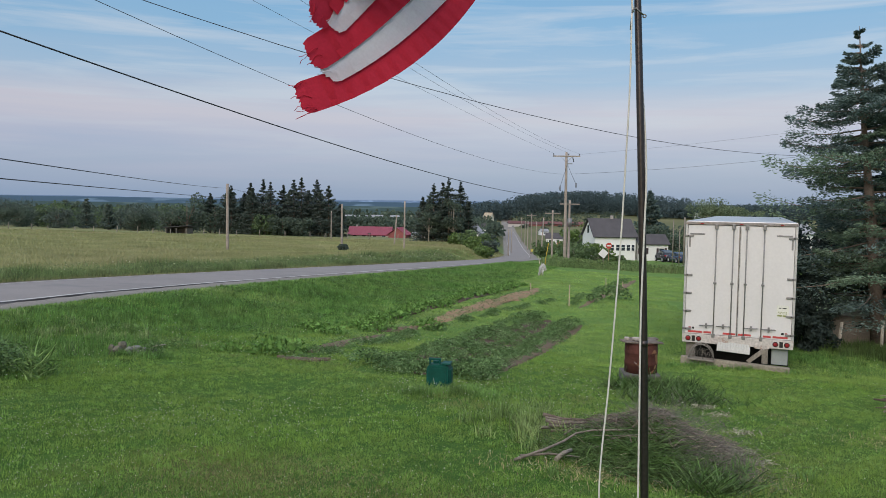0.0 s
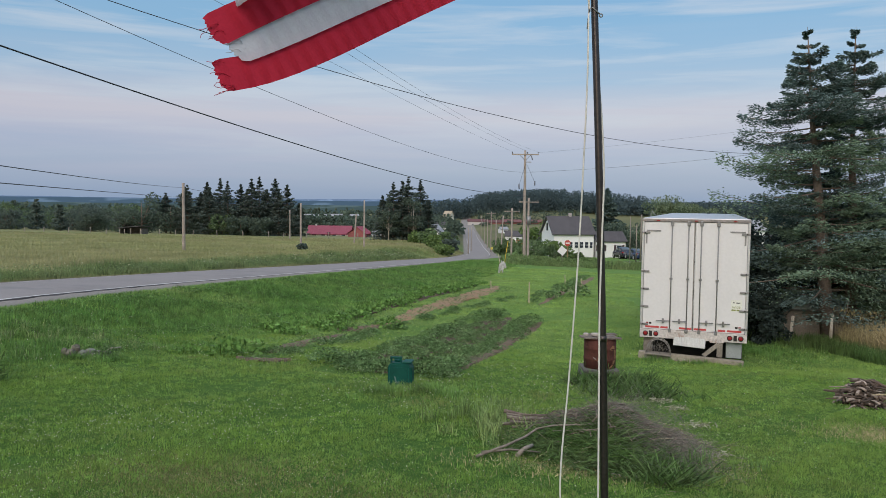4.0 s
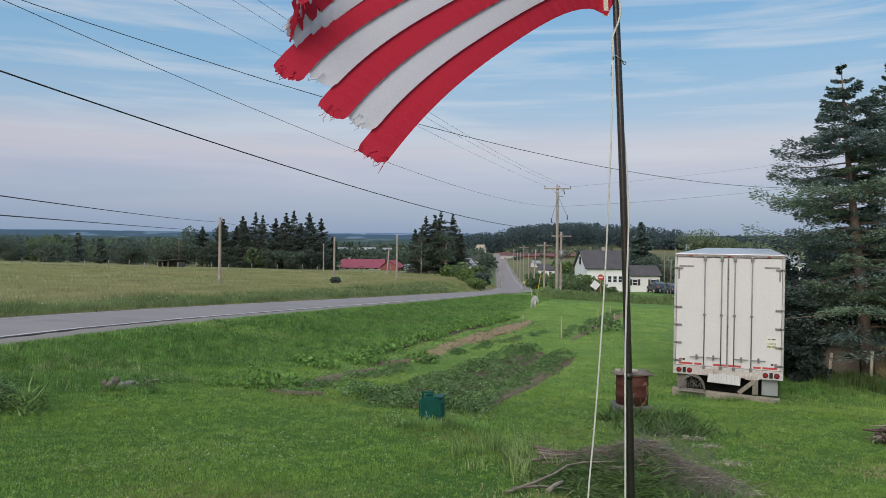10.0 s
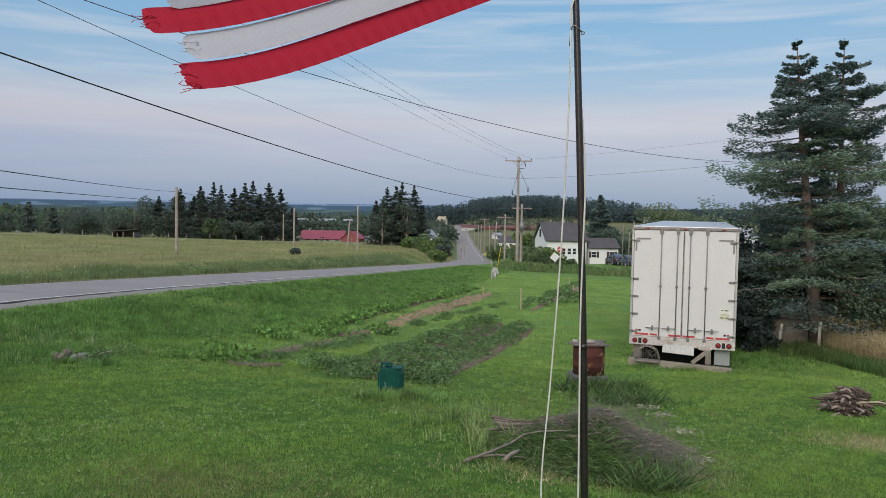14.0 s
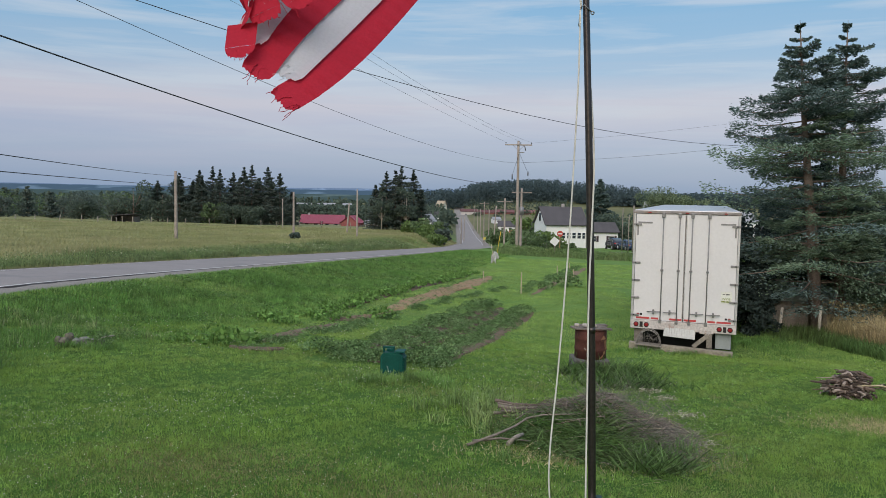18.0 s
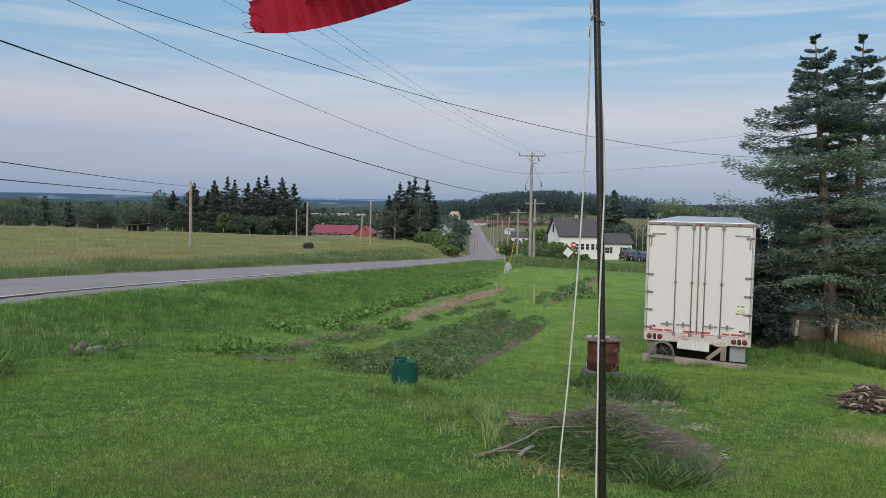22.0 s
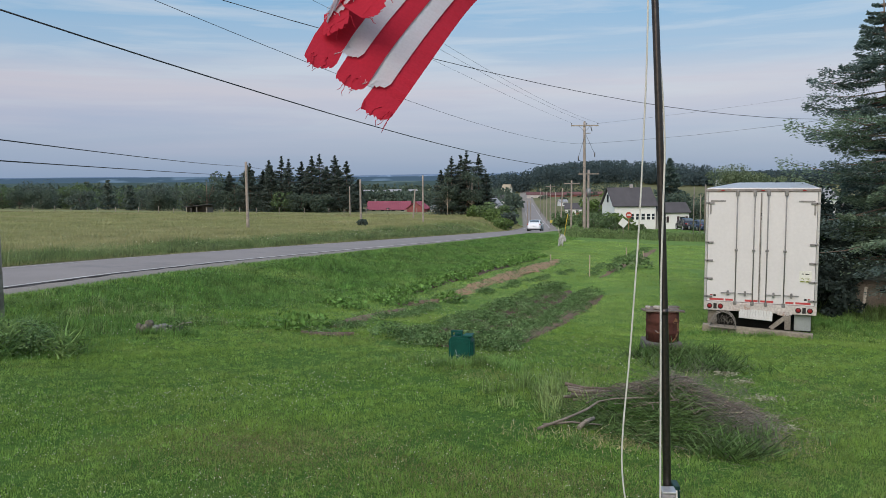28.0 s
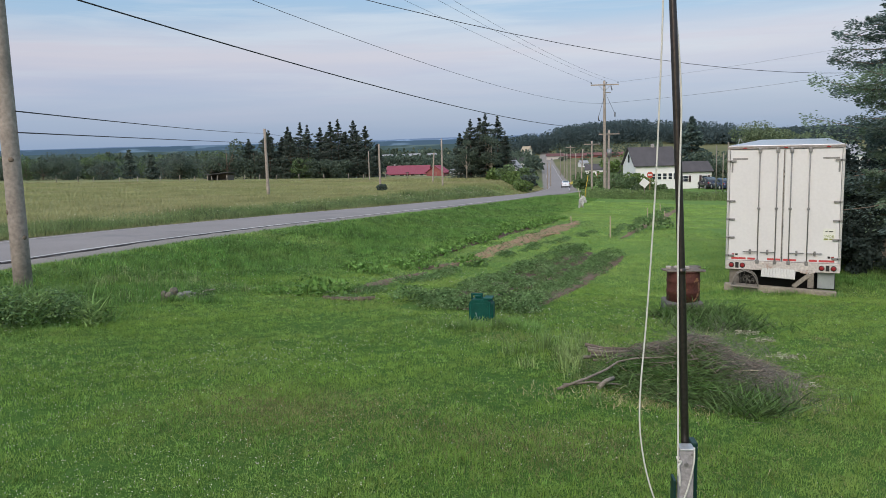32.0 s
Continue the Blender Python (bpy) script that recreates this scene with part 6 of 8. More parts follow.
def rusty_drum():
    """A rusty burning drum on a ring of old blocks, roofed with boards and stones."""
    x, y = 3.30, 15.35
    t = thing("burn_drum", "rusty steel drum covered with old boards", "drum", pose(x, y, gz(x, y)))
    rust = mat("drum_rust", (0.095, 0.032, 0.022), 0.85, 0.15, var=0.4, scale=4, fine=30, bump=0.3, stain=((0.28, 0.13, 0.05), 4.0, 0.6))
    r = 0.318
    zs = (0.0, 0.18, 0.20, 0.22, 0.39, 0.41, 0.43, 0.605)
    rr = (r, r, r + 0.012, r, r, r + 0.012, r, r)
    part("barrel", tubed([(0, 0, 0.26 + z) for z in zs], list(rr), 28), rust, t)
    part("rim", tubed([(0, 0, 0.855), (0, 0, 0.872)], r + 0.012, 28), rust, t)
    peel = mat("scorched_orange", (0.30, 0.150, 0.075), 0.9, var=0.5, scale=14)
    for a, z, w, h, sl in ((38, 0.70, 0.05, 0.11, 30), (52, 0.62, 0.04, 0.16, -12), (47, 0.42, 0.03, 0.10, 25), (60, 0.50, 0.045, 0.09, 40), (-24, 0.46, 0.010, 0.17, -52), (33, 0.33, 0.02, 0.10, 50)):
        q = math.radians(a)
        part("peeling_patch", prismed([(-w, -h / 2), (-w * 0.2, -h * 0.6), (w, -h * 0.2), (w * 0.7, h / 2), (-w * 0.4, h * 0.45)], -0.003, 0.003), peel if a > 0 else grey_rust, t, "orange burnt patch", pose(r * math.sin(q), -r * math.cos(q), z, 0, sl, a))
    part("block_ring", boxed(-0.37, 0.33, -0.36, 0.32, -0.1, 0.275, bevel=0.02), mat("grey_concrete", (0.13, 0.12, 0.115), 0.95, var=0.3), t, "grey block under the drum")
    for k, (dx, dy, w, d, h, a) in enumerate(((-0.05, 0.0, 0.72, 0.20, 0.03, 4), (0.0, -0.2, 0.74, 0.16, 0.028, -3), (0.04, 0.2, 0.66, 0.18, 0.03, 8))):
        part("board", boxed(-w / 2, w / 2, -d / 2, d / 2, 0, h, bevel=0.005), mat("scorched_board", (0.175, 0.145, 0.120), 0.9, var=0.5, scale=5, fine=30, bump=0.4, rand=0.3), t, "", pose(dx, dy, 0.873 + 0.003 * k, 0, 0, a))
    bm = boxed(-0.13, 0.13, -0.09, 0.09, 0, 0.06, bevel=0.02)
    part("stone", bm, mat("pale_stone", (0.42, 0.37, 0.32), 0.95, var=0.3), t, "", pose(-0.06, -0.1, 0.909, 0, 3, 20))
    bm = boxed(-0.05, 0.05, -0.07, 0.07, 0, 0.05, bevel=0.015)
    part("stone", bm, mat("pale_stone", (0.42, 0.37, 0.32)), t, "", pose(-0.29, 0.0, 0.904, 0, 0, -10))
    return t


rusty_drum()


def stick_pile(name, label, x, y, spread, height, n, rad, length, seed, material, aim_deg=None, jitter=40):
    """A heap of cut sticks lying over one another."""
    r = random.Random(seed)
    t = thing(name, label, "brush pile", pose(x, y, gz(x, y)))
    for k in range(n):
        u = k / n
        z = height * u ** 0.8 * r.uniform(0.4, 1.0) + 0.03
        s = (1 - 0.75 * z / height)
        px, py = r.gauss(0, spread[0] * 0.42) * s, r.gauss(0, spread[1] * 0.42) * s
        a = math.radians((aim_deg if aim_deg is not None else r.uniform(0, 360)) + r.gauss(0, jitter))
        ln, b = length * r.uniform(0.5, 1.2), r.uniform(-0.10, 0.10)
        d = Vector((math.cos(a), math.sin(a), b))
        c = Vector((px, py, z))
        mid = c + Vector((r.uniform(-0.05, 0.05), r.uniform(-0.05, 0.05), r.uniform(-0.03, 0.05))) * ln
        p0, p1 = c - d * ln / 2, c + d * ln / 2
        dz = gz(x + p0.x, y + p0.y) - gz(x, y)
        p0.z, p1.z = max(p0.z, dz + 0.02), max(p1.z, gz(x + p1.x, y + p1.y) - gz(x, y) + 0.02)
        q = rad * r.uniform(0.5, 1.3)
        part("stick", tubed([p0, (p0 + mid) / 2 + Vector((0, 0, 0.02)), mid, (p1 + mid) / 2, p1], [q, q * 0.95, q * 0.85, q * 0.75, q * 0.6], 6), material[r.choice((0, 0, 1))], t)
    return t


grey_stick = mat("grey_branch", (0.245, 0.208, 0.172), 0.95, var=0.4, scale=6, fine=40, bump=0.5, rand=0.3)
brown_stick = mat("brown_branch", (0.190, 0.150, 0.122), 0.95, var=0.5, scale=6, fine=40, bump=0.5, rand=0.5)
dark_stick = mat("dark_branch", (0.120, 0.088, 0.070), 0.95, var=0.5, scale=6, fine=40, bump=0.5, rand=0.5)
pale_stick = mat("pale_branch", (0.345, 0.280, 0.235), 0.95, var=0.4, scale=6, fine=40, bump=0.5, rand=0.35)
stick_pile("firewood_pile", "heap of cut brown branches on the lawn", 7.95, 14.05, (0.66, 0.46), 0.50, 240, 0.024, 0.42, 3, (dark_stick, pale_stick), aim_deg=150, jitter=95)
t = thing("loose_branch", "pale stripped branch lying across the firewood", "branch", pose(8.36, 13.80, gz(8.36, 13.80)))
part("branch", tubed([(-0.42, 0.10, 0.24), (0.0, 0.0, 0.28), (0.18, -0.05, 0.26)], [0.022, 0.018, 0.010], 6), mat("stripped_branch", (0.50, 0.43, 0.28), 0.85, var=0.3), t)
part("twig", tubed([(0.0, 0.0, 0.28), (0.12, 0.05, 0.31)], [0.008, 0.004], 5), MATS["stripped_branch"], t)

# the brush heap at the front: branches, then dry twigs and long grass grown through it
bx, by = 2.05, 9.55
heap = thing("brush_heap", "heap of grey cut branches overgrown with long grass", "brush pile", pose(bx, by, gz(bx, by)))
hr = random.Random(8)


def heap_z(px, py):
    return gz(bx + px, by + py) - gz(bx, by) + (0.43 + 0.06 * math.sin(4.1 * px + 1.0) + 0.05 * math.sin(7.3 * px - 3.0 * py)) * math.exp(-(((px - 0.02) / 0.98) ** 2 + ((py - 0.0) / 0.85) ** 2))


def branch(pts, r0, r1, mat_=grey_stick):
    P = [Vector((p[0] - bx, p[1] - by, heap_z(p[0] - bx, p[1] - by) + p[2])) for p in pts]
    n = len(P)
    part("branch", tubed(P, [r0 + (r1 - r0) * k / (n - 1) for k in range(n)], 7), mat_, heap)


branch([(0.45, 8.62, 0.02), (0.80, 8.85, 0.07), (1.05, 9.02, 0.09), (1.22, 9.25, 0.07), (1.42, 9.30, 0.06), (1.8, 9.22, 0.05), (2.2, 9.10, 0.05), (2.6, 8.98, 0.06)], 0.018, 0.006)
branch([(0.92, 8.66, 0.02), (1.02, 8.76, 0.06), (1.12, 8.88, 0.04)], 0.030, 0.020)
branch([(0.52, 8.75, 0.03), (0.85, 8.80, 0.04), (1.2, 8.75, 0.02)], 0.018, 0.008)
for k in range(7):
    y0 = 9.80 + 0.05 * hr.uniform(-1, 1) + 0.045 * k
    branch([(0.86 + hr.uniform(-0.04, 0.12), y0, 0.03 + 0.028 * k), (1.15, y0 + hr.uniform(-0.06, 0.06), 0.03 + 0.020 * k), (1.38 + hr.uniform(0, 0.25), y0 - hr.uniform(-0.05, 0.12), -0.04 + 0.012 * k)], 0.024 * hr.uniform(0.6, 1.3), 0.011, brown_stick if k % 3 == 0 else grey_stick)
for k in range(130):
    a, q = hr.uniform(0, 6.283), math.sqrt(hr.uniform(0, 1))
    px, py = bx + 0.12 + 1.0 * q * math.cos(a), by + 0.1 + 0.68 * q * math.sin(a)
    d = hr.uniform(0, 3.14)
    ln = hr.uniform(0.12, 0.4)
    branch([(px - ln * math.cos(d), py - ln * math.sin(d) * 0.6, hr.uniform(0, 0.1)), (px, py, hr.uniform(0.03, 0.12)), (px + ln * math.cos(d), py + ln * math.sin(d) * 0.6, hr.uniform(0, 0.1))], 0.0050 * hr.uniform(0.5, 1.8), 0.0016, brown_stick if k % 3 else grey_stick)


def ribbons(name, label, x, y, z, ln, width, material, seed, rise=0.25, bow=0.35, category="brush"):
    """Thin bent stems lying every way over a heap, three straight pieces each, joined."""
    r = np.random.default_rng(seed)
    n = len(x)
    a = r.uniform(0, 6.283, n)
    d = np.stack([np.cos(a), np.sin(a), r.normal(rise, 0.25, n)], 1)
    side_ = np.stack([-np.sin(a), np.cos(a), r.normal(0, 0.3, n)], 1)
    b = r.normal(0, bow, n)[:, None] * side_ + np.array([0, 0, -0.35]) * r.uniform(0.2, 1, n)[:, None]
    ln = (ln * r.uniform(0.5, 1.4, n))[:, None]
    c = np.stack([x, y, z], 1)
    wd = np.cross(d, r.normal(0, 1, (n, 3)))
    wd *= (width * r.uniform(0.6, 1.3, n) / np.linalg.norm(wd, axis=1))[:, None]
    rows_ = []
    for s in (0.0, 0.35, 0.7, 1.0):
        p = c + ln * (d * s + b * s * s)
        rows_ += [p - wd * (1 - 0.75 * s), p + wd * (1 - 0.75 * s)]
    v = np.stack(rows_, 1).reshape(-1, 3)
    i = np.arange(n)[:, None] * 8
    f = np.concatenate([i + np.array([0, 1, 3, 2]) + 2 * k for k in range(3)])
    return tagged(link(name, arrays(name, v, f), material), label, category, kind="stuff")


def on_heap(px, py):
    return np.array([gz(bx, by) + heap_z(u - bx, v - by) for u, v in zip(px, py)])


q_ = np.random.default_rng(33)
tw = mat("dry_twigs_grey", (0.205, 0.185, 0.160), 0.9, var=0.4, bump=0, island=0.45)
px = np.concatenate([2.35 + q_.normal(0, 0.45, 8000), 2.72 + q_.normal(0, 0.30, 6000)])
py = np.concatenate([9.75 + q_.normal(0, 0.28, 8000), 9.05 + q_.normal(0, 0.45, 6000)])
ribbons("dry_twigs", "thin dry grey twigs tangled over the brush heap", px, py, on_heap(px, py) + q_.uniform(-0.10, 0.05, len(px)), 0.14, 0.0022, tw, 34, rise=0.15, bow=1.3)
px = 1.95 + q_.normal(0, 0.46, 19000)
py = 9.12 - 0.30 * (px - 1.2) + q_.normal(0, 0.30, 19000)
heap_grass = mat("heap_grass", (0.072, 0.142, 0.034), 0.6, var=0.5, scale=3, fine=9, bump=0, island=0.65, spec=0.25, trans=0.25, tint=(0.125, 0.180, 0.072))
ribbons("heap_grass", "long green grass falling over the brush heap", px, py, on_heap(px, py) - q_.uniform(-0.02, 0.22, len(px)), 0.125, 0.0066, heap_grass, 35, rise=0.45, bow=1.0, category="grass")
px, py = 2.2 + q_.normal(0, 0.75, 420), 9.2 + q_.normal(0, 0.40, 420)
ribbons("dry_stems", "pale dry grass stems over the brush heap", px, py, on_heap(px, py) - 0.05, 0.25, 0.0032, mat("pale_dry_stem", (0.46, 0.40, 0.26), 0.8, var=0.3, bump=0, island=0.3), 36, rise=0.35, category="grass")
ribbons("row_weeds", "small weeds straggling over the open soil", sx0[:1900], sy0[:1900], ground_z(sx0[:1900], sy0[:1900]) + 0.02, 0.16, 0.010, crop_leaf, 92, rise=0.6, category="weeds")
ey0 = q0_.uniform(14.9, 26.2, 2600)
ex0 = np.interp(ey0, [14.9, 19.6, 23.5, 26.7], [0.1, 1.2, 2.25, 3.3]) + q0_.normal(0, 0.17, len(ey0))
ribbons("row_weeds", "small weeds along the edge of the leafy bed", ex0, ey0, ground_z(ex0, ey0) + 0.02, 0.15, 0.009, crop_leaf, 93, rise=0.6, category="weeds")
plant("leafy_weed", "dark leafy weed growing beside the old stones", -6.20, 14.42, 0.30, 0.45, 340, 0.026, crop_leaf, 361, "weeds on the lawn")
for k, (x, y, ln_, w_, nn_) in enumerate(((2.50, 8.20, 0.16, 0.22, 650), (3.45, 14.75, 0.20, 0.30, 1100), (3.85, 14.7, 0.20, 0.26, 900), (2.95, 14.7, 0.16, 0.22, 600), (3.65, 13.8, 0.17, 0.42, 1300))):
    wx, wy = x + q_.normal(0, w_, nn_), y + q_.normal(0, w_ * 0.6, nn_)
    ribbons("grassy_weeds", "dark broad-bladed weeds beside the brush heap" if k == 0 else "dark broad-bladed weeds at the foot of the drum", wx, wy, ground_z(wx, wy) - 0.01, ln_, 0.011, heap_grass, 400 + k, rise=1.1, bow=0.4, category="weeds")
wx, wy = 3.2 + q_.normal(0, 0.45, 450), 12.0 + q_.normal(0, 1.0, 450)
ribbons("dry_stems", "thin grey seeding grass between heap and drum", wx, wy, ground_z(wx, wy), 0.30, 0.0025, tw, 410, rise=0.9, category="grass")
for k, (x, y) in enumerate(((3.9, 13.1), (3.95, 12.5), (3.85, 11.1), (3.35, 9.8), (3.35, 9.3), (3.6, 14.0))):
    wx, wy = x + q_.normal(0, 0.11, 90), y + q_.normal(0, 0.06, 90)
    ribbons("cut_tuft", "pale dead tuft of cut grass on the lawn", wx, wy, ground_z(wx, wy) + q_.uniform(0.03, 0.08, 90), 0.06, 0.010, mat("cut_tuft", (0.36, 0.36, 0.24), 0.9, var=0.4, bump=0, island=0.4), 420 + k, rise=0.0, category="grass")
for k, (x, y) in enumerate(((-8.2, 11.4), (-7.65, 11.7), (-8.0, 10.8), (-7.2, 11.3), (-8.65, 12.4), (-8.05, 12.4), (-7.4, 12.1), (-7.6, 10.6), (-6.95, 11.8), (-8.5, 10.5))):
    if k < 3:
        weed_ = plant("leafy_weed", "broad-leaved green weed below the utility pole", x, y, 0.58, 0.90, 620, 0.034, mat("rank_leaves", (0.092, 0.165, 0.058), 0.6, var=0.5, scale=3, fine=9, bump=0, island=0.5, spec=0.25, trans=0.2, tint=(0.150, 0.225, 0.080)), 380 + k, "weeds below the pole")
    else:
        copy_thing(weed_, pose(x, y, gz(x, y), 0, 0, 77 * k) @ Matrix.Scale(0.5 + 0.17 * (k % 4), 4))


def rock(w, d, h, seed):
    bm = bmesh.new()
    bmesh.ops.create_icosphere(bm, subdivisions=2, radius=1)
    o = Vector((seed * 3.1, seed * 1.7, 0))
    for v in bm.verts:
        k = 1 + 0.30 * noise.noise(v.co * 1.3 + o) + 0.12 * noise.noise(v.co * 4 + o)
        c = Vector([math.copysign(abs(e) ** 0.62, e) for e in v.co]) * k
        v.co = Vector((c.x * w, c.y * d, c.z * h))
    return bm


def old_stones():
    """A short line of old stones half sunk in the grass."""
    x, y = -6.50, 14.36
    t = thing("old_stones", "low line of weathered pale stones in the grass", "stones", pose(x, y, gz(x, y), 0, 0, 24) @ Matrix.Scale(1.08, 4))
    tan = mat("tan_stone", (0.150, 0.140, 0.103), 0.95, var=0.5, scale=9, fine=35, bump=0.6, stain=((0.10, 0.085, 0.065), 6.0, 0.50))
    grey = mat("pale_grey_stone", (0.205, 0.212, 0.180), 0.95, var=0.5, scale=9, fine=35, bump=0.6, stain=((0.07, 0.075, 0.06), 7.0, 0.50))
    for k, (dx, dy, w, d, h, z) in enumerate(((-0.40, 0.0, 0.055, 0.09, 0.15, 0.06), (-0.29, -0.03, 0.08, 0.10, 0.12, 0.06), (-0.22, 0.05, 0.07, 0.08, 0.09, 0.15), (-0.11, -0.02, 0.07, 0.09, 0.10, 0.05), (0.0, 0.03, 0.085, 0.10, 0.12, 0.05), (0.06, -0.09, 0.05, 0.06, 0.06, 0.03), (0.14, 0.02, 0.07, 0.09, 0.09, 0.04), (0.30, 0.0, 0.06, 0.08, 0.06, 0.03))):
        part("rock", rock(w, d, h, k), tan if k in (0, 1, 2) else grey, t, "", pose(dx, dy, z, 8 * math.sin(k), 7 * math.cos(3 * k), 40 * k % 35))
    part("twig", tubed([(0.22, -0.05, 0.10), (0.34, -0.06, 0.16), (0.50, -0.06, 0.17)], 0.014, 5), birch_bark, t)
    return t


old_stones()
for k, (x, y, h, lean) in enumerate(((12.0, 25.7, 0.92, 5), (13.15, 25.25, 1.08, 1))):
    t = thing("fence_post", "pale weathered fence post at the edge of the thicket", "fence post", pose(x, y, gz(x, y), 0, lean, 0), "thicket fence")
    part("post", tubed([(0, 0, -0.3), (0, 0, h)], [0.055, 0.05], 8), mat("pale_post_wood", (0.66, 0.60, 0.51), 0.9, var=0.35, scale=5, fine=30), t)


hut_wood = mat("pale_hut_boards", (0.36, 0.31, 0.255), 0.9, var=0.35, scale=3, fine=20, bump=0.3, stain=((0.22, 0.18, 0.14), 2.0, 0.56))


def old_shed():
    """A little leaning shed under the spruces."""
    x, y = 13.0, 26.9
    t = thing("garden_hut", "small weathered hut half hidden under the spruces", "shed", pose(x, y, gz(x, y), 0, 0, -15))
    part("front_wall", boxed(-0.65, 1.40, 0, 0.05, -0.1, 1.10), hut_wood, t)
    part("side_wall", boxed(-0.65, -0.60, 0.052, 1.3, -0.1, 1.10), hut_wood, t)
    part("side_wall", boxed(1.35, 1.40, 0.052, 1.3, -0.1, 1.10), shed_wood, t)
    part("roof", boxed(-0.74, 1.50, -0.16, 1.35, 0, 0.05, bevel=0.01), mat("mossy_roof", (0.27, 0.31, 0.275), 0.9, var=0.4, scale=4, stain=((0.20, 0.25, 0.18), 2.0, 0.55)), t, "mossy grey-green sheet roof", pose(0, 0, 1.10, 22, 0, 0))
    part("fascia", boxed(-0.72, 1.48, -0.16, -0.13, 1.0, 1.045), shed_wood, t)
    part("gap", boxed(0.10, 0.30, -0.012, -0.002, 0.62, 0.74), dark_inside, t, "dark gap in the boards")
    return t


old_shed()

# ---- grass: lawn blades, clover, rough bank, tall hay, weeds ----
GRASS_X = (-20.0, 20.0)


def blades(name, label, x, y, h, w, material, seed, lean=0.45, sink=0.01, kind="stuff", category="grass", tris=True):
    """One bent blade per place, joined."""
    r = np.random.default_rng(seed)
    n = len(x)
    z = ground_z(x, y) - sink
    a, l = r.uniform(0, 6.283, n), np.abs(r.normal(0, lean, n))
    h = h * r.uniform(0.55, 1.25, n)
    w = w * r.uniform(0.7, 1.3, n)
    b = r.uniform(0, 6.283, n)
    base = np.stack([x, y, z], 1)
    sd = np.stack([np.cos(b), np.sin(b), np.zeros(n)], 1) * (w / 2)[:, None]
    top = base + np.stack([np.cos(a) * l * h, np.sin(a) * l * h, h * (1 - 0.25 * l)], 1)
    if tris:
        v = np.stack([base - sd, base + sd, top], 1).reshape(-1, 3)
        f = np.arange(3 * n).reshape(n, 3)
    else:
        mid = base + np.stack([np.cos(a) * l * h * 0.25, np.sin(a) * l * h * 0.25, h * 0.55], 1)
        v = np.stack([base - sd, base + sd, mid + sd * 0.7, mid - sd * 0.7, top + sd * 0.08, top - sd * 0.08], 1).reshape(-1, 3)
        i = np.arange(n)[:, None] * 6
        f = np.concatenate([i + np.array([0, 1, 2, 3]), i + np.array([3, 2, 4, 5])])
    return tagged(link(name, arrays(name, v, f), material), label, category, kind=kind)


def blade_mat(name, color, tint, island=0.5, scale=0.5, stain=None, var=0.5, fine=4):
    return mat(name, color, 0.6, var=var, scale=scale, fine=fine, bump=0, island=island, spec=0.25, trans=0.3, tint=tint, stain=stain)


lawn_mat = blade_mat("lawn_blades", (0.200, 0.328, 0.061), (0.250, 0.352, 0.082), stain=((0.235, 0.245, 0.100), 0.42, 0.55), island=0.18, var=0.6, fine=4.5)
far_lawn = blade_mat("far_lawn_blades", (0.262, 0.400, 0.094), (0.318, 0.425, 0.120), stain=((0.220, 0.280, 0.105), 0.3, 0.56), island=0.15, var=0.45, fine=0.8)
bank_mat = blade_mat("bank_blades", (0.124, 0.248, 0.060), (0.180, 0.292, 0.080), stain=((0.17, 0.22, 0.08), 0.5, 0.60), island=0.35, var=0.85, fine=2.5)
hay_mat = blade_mat("hay_stems", (0.278, 0.298, 0.128), (0.325, 0.292, 0.160), scale=0.06, island=0.10, var=0.45, fine=0.25)
dry_mat = blade_mat("dry_grass", (0.520, 0.420, 0.245), (0.400, 0.350, 0.180))
weed_mat = blade_mat("rank_weeds", (0.130, 0.245, 0.070), (0.200, 0.275, 0.100), scale=0.2)


# the weed colour again, darkened to put the tree shade into it
shade_weed = blade_mat("shade_tinted_weeds", (0.095, 0.180, 0.055), (0.140, 0.205, 0.070), scale=0.3)


def in_bed(x, y):
    """Where the garden's soil lies open."""
    u = (y - 14.75) / 12.55
    a = (np.abs((x - (-1.0 + 3.6 * u)) * 0.965) < 1.35) & (u > -0.03) & (u < 1.04)
    c = np.interp(y, [15.4, 19.5, 24, 30.5, 40.8], [-3.7, -2.7, -1.6, 0.2, 3.2])
    h = np.interp(y, [15.4, 19.5, 24, 30.5, 40.8], [0.30, 0.32, 0.46, 0.62, 0.78])
    e = np.interp(y, [14.9, 19.6, 23.5, 26.7], [0.25, 1.40, 2.50, 3.60])
    e = (np.abs(x - e) < 0.28) & (y > 14.9) & (y < 26.7)
    b = (np.abs(x - c) < h * 0.9) & (y > 15.3) & (y < 40.9) & ((y > 21.5) | (np.sin(y * 1.7 + 2 * np.sin(y * 0.6)) > -0.55))
    c2 = np.interp(y, [33.2, 41, 49, 55.5], [4.5, 6.9, 9.5, 11.5])
    f = (np.abs(x - np.interp(y, [22.8, 24.1, 28.6, 36.8, 43.1], [-3.3, -3.1, -1.9, 0.5, 2.5])) < 0.34) & (y > 22.8) & (y < 43.1)
    d = (np.abs(x - c2) < 0.35) & (y > 33.2) & (y < 55.5)
    return a & ~e, b | d | e | f


def dug(x, y):
    """The three freshly dug patches by the near end of the squash row."""
    return (((x + 3.5) / 0.58) ** 2 + ((y - 15.35) / 0.32) ** 2 < 1) | (((x + 3.32) / 0.30) ** 2 + ((y - 17.8) / 0.9) ** 2 < 1) | (((x + 2.3) / 0.75) ** 2 + ((y - 22.4) / 0.55) ** 2 < 1)


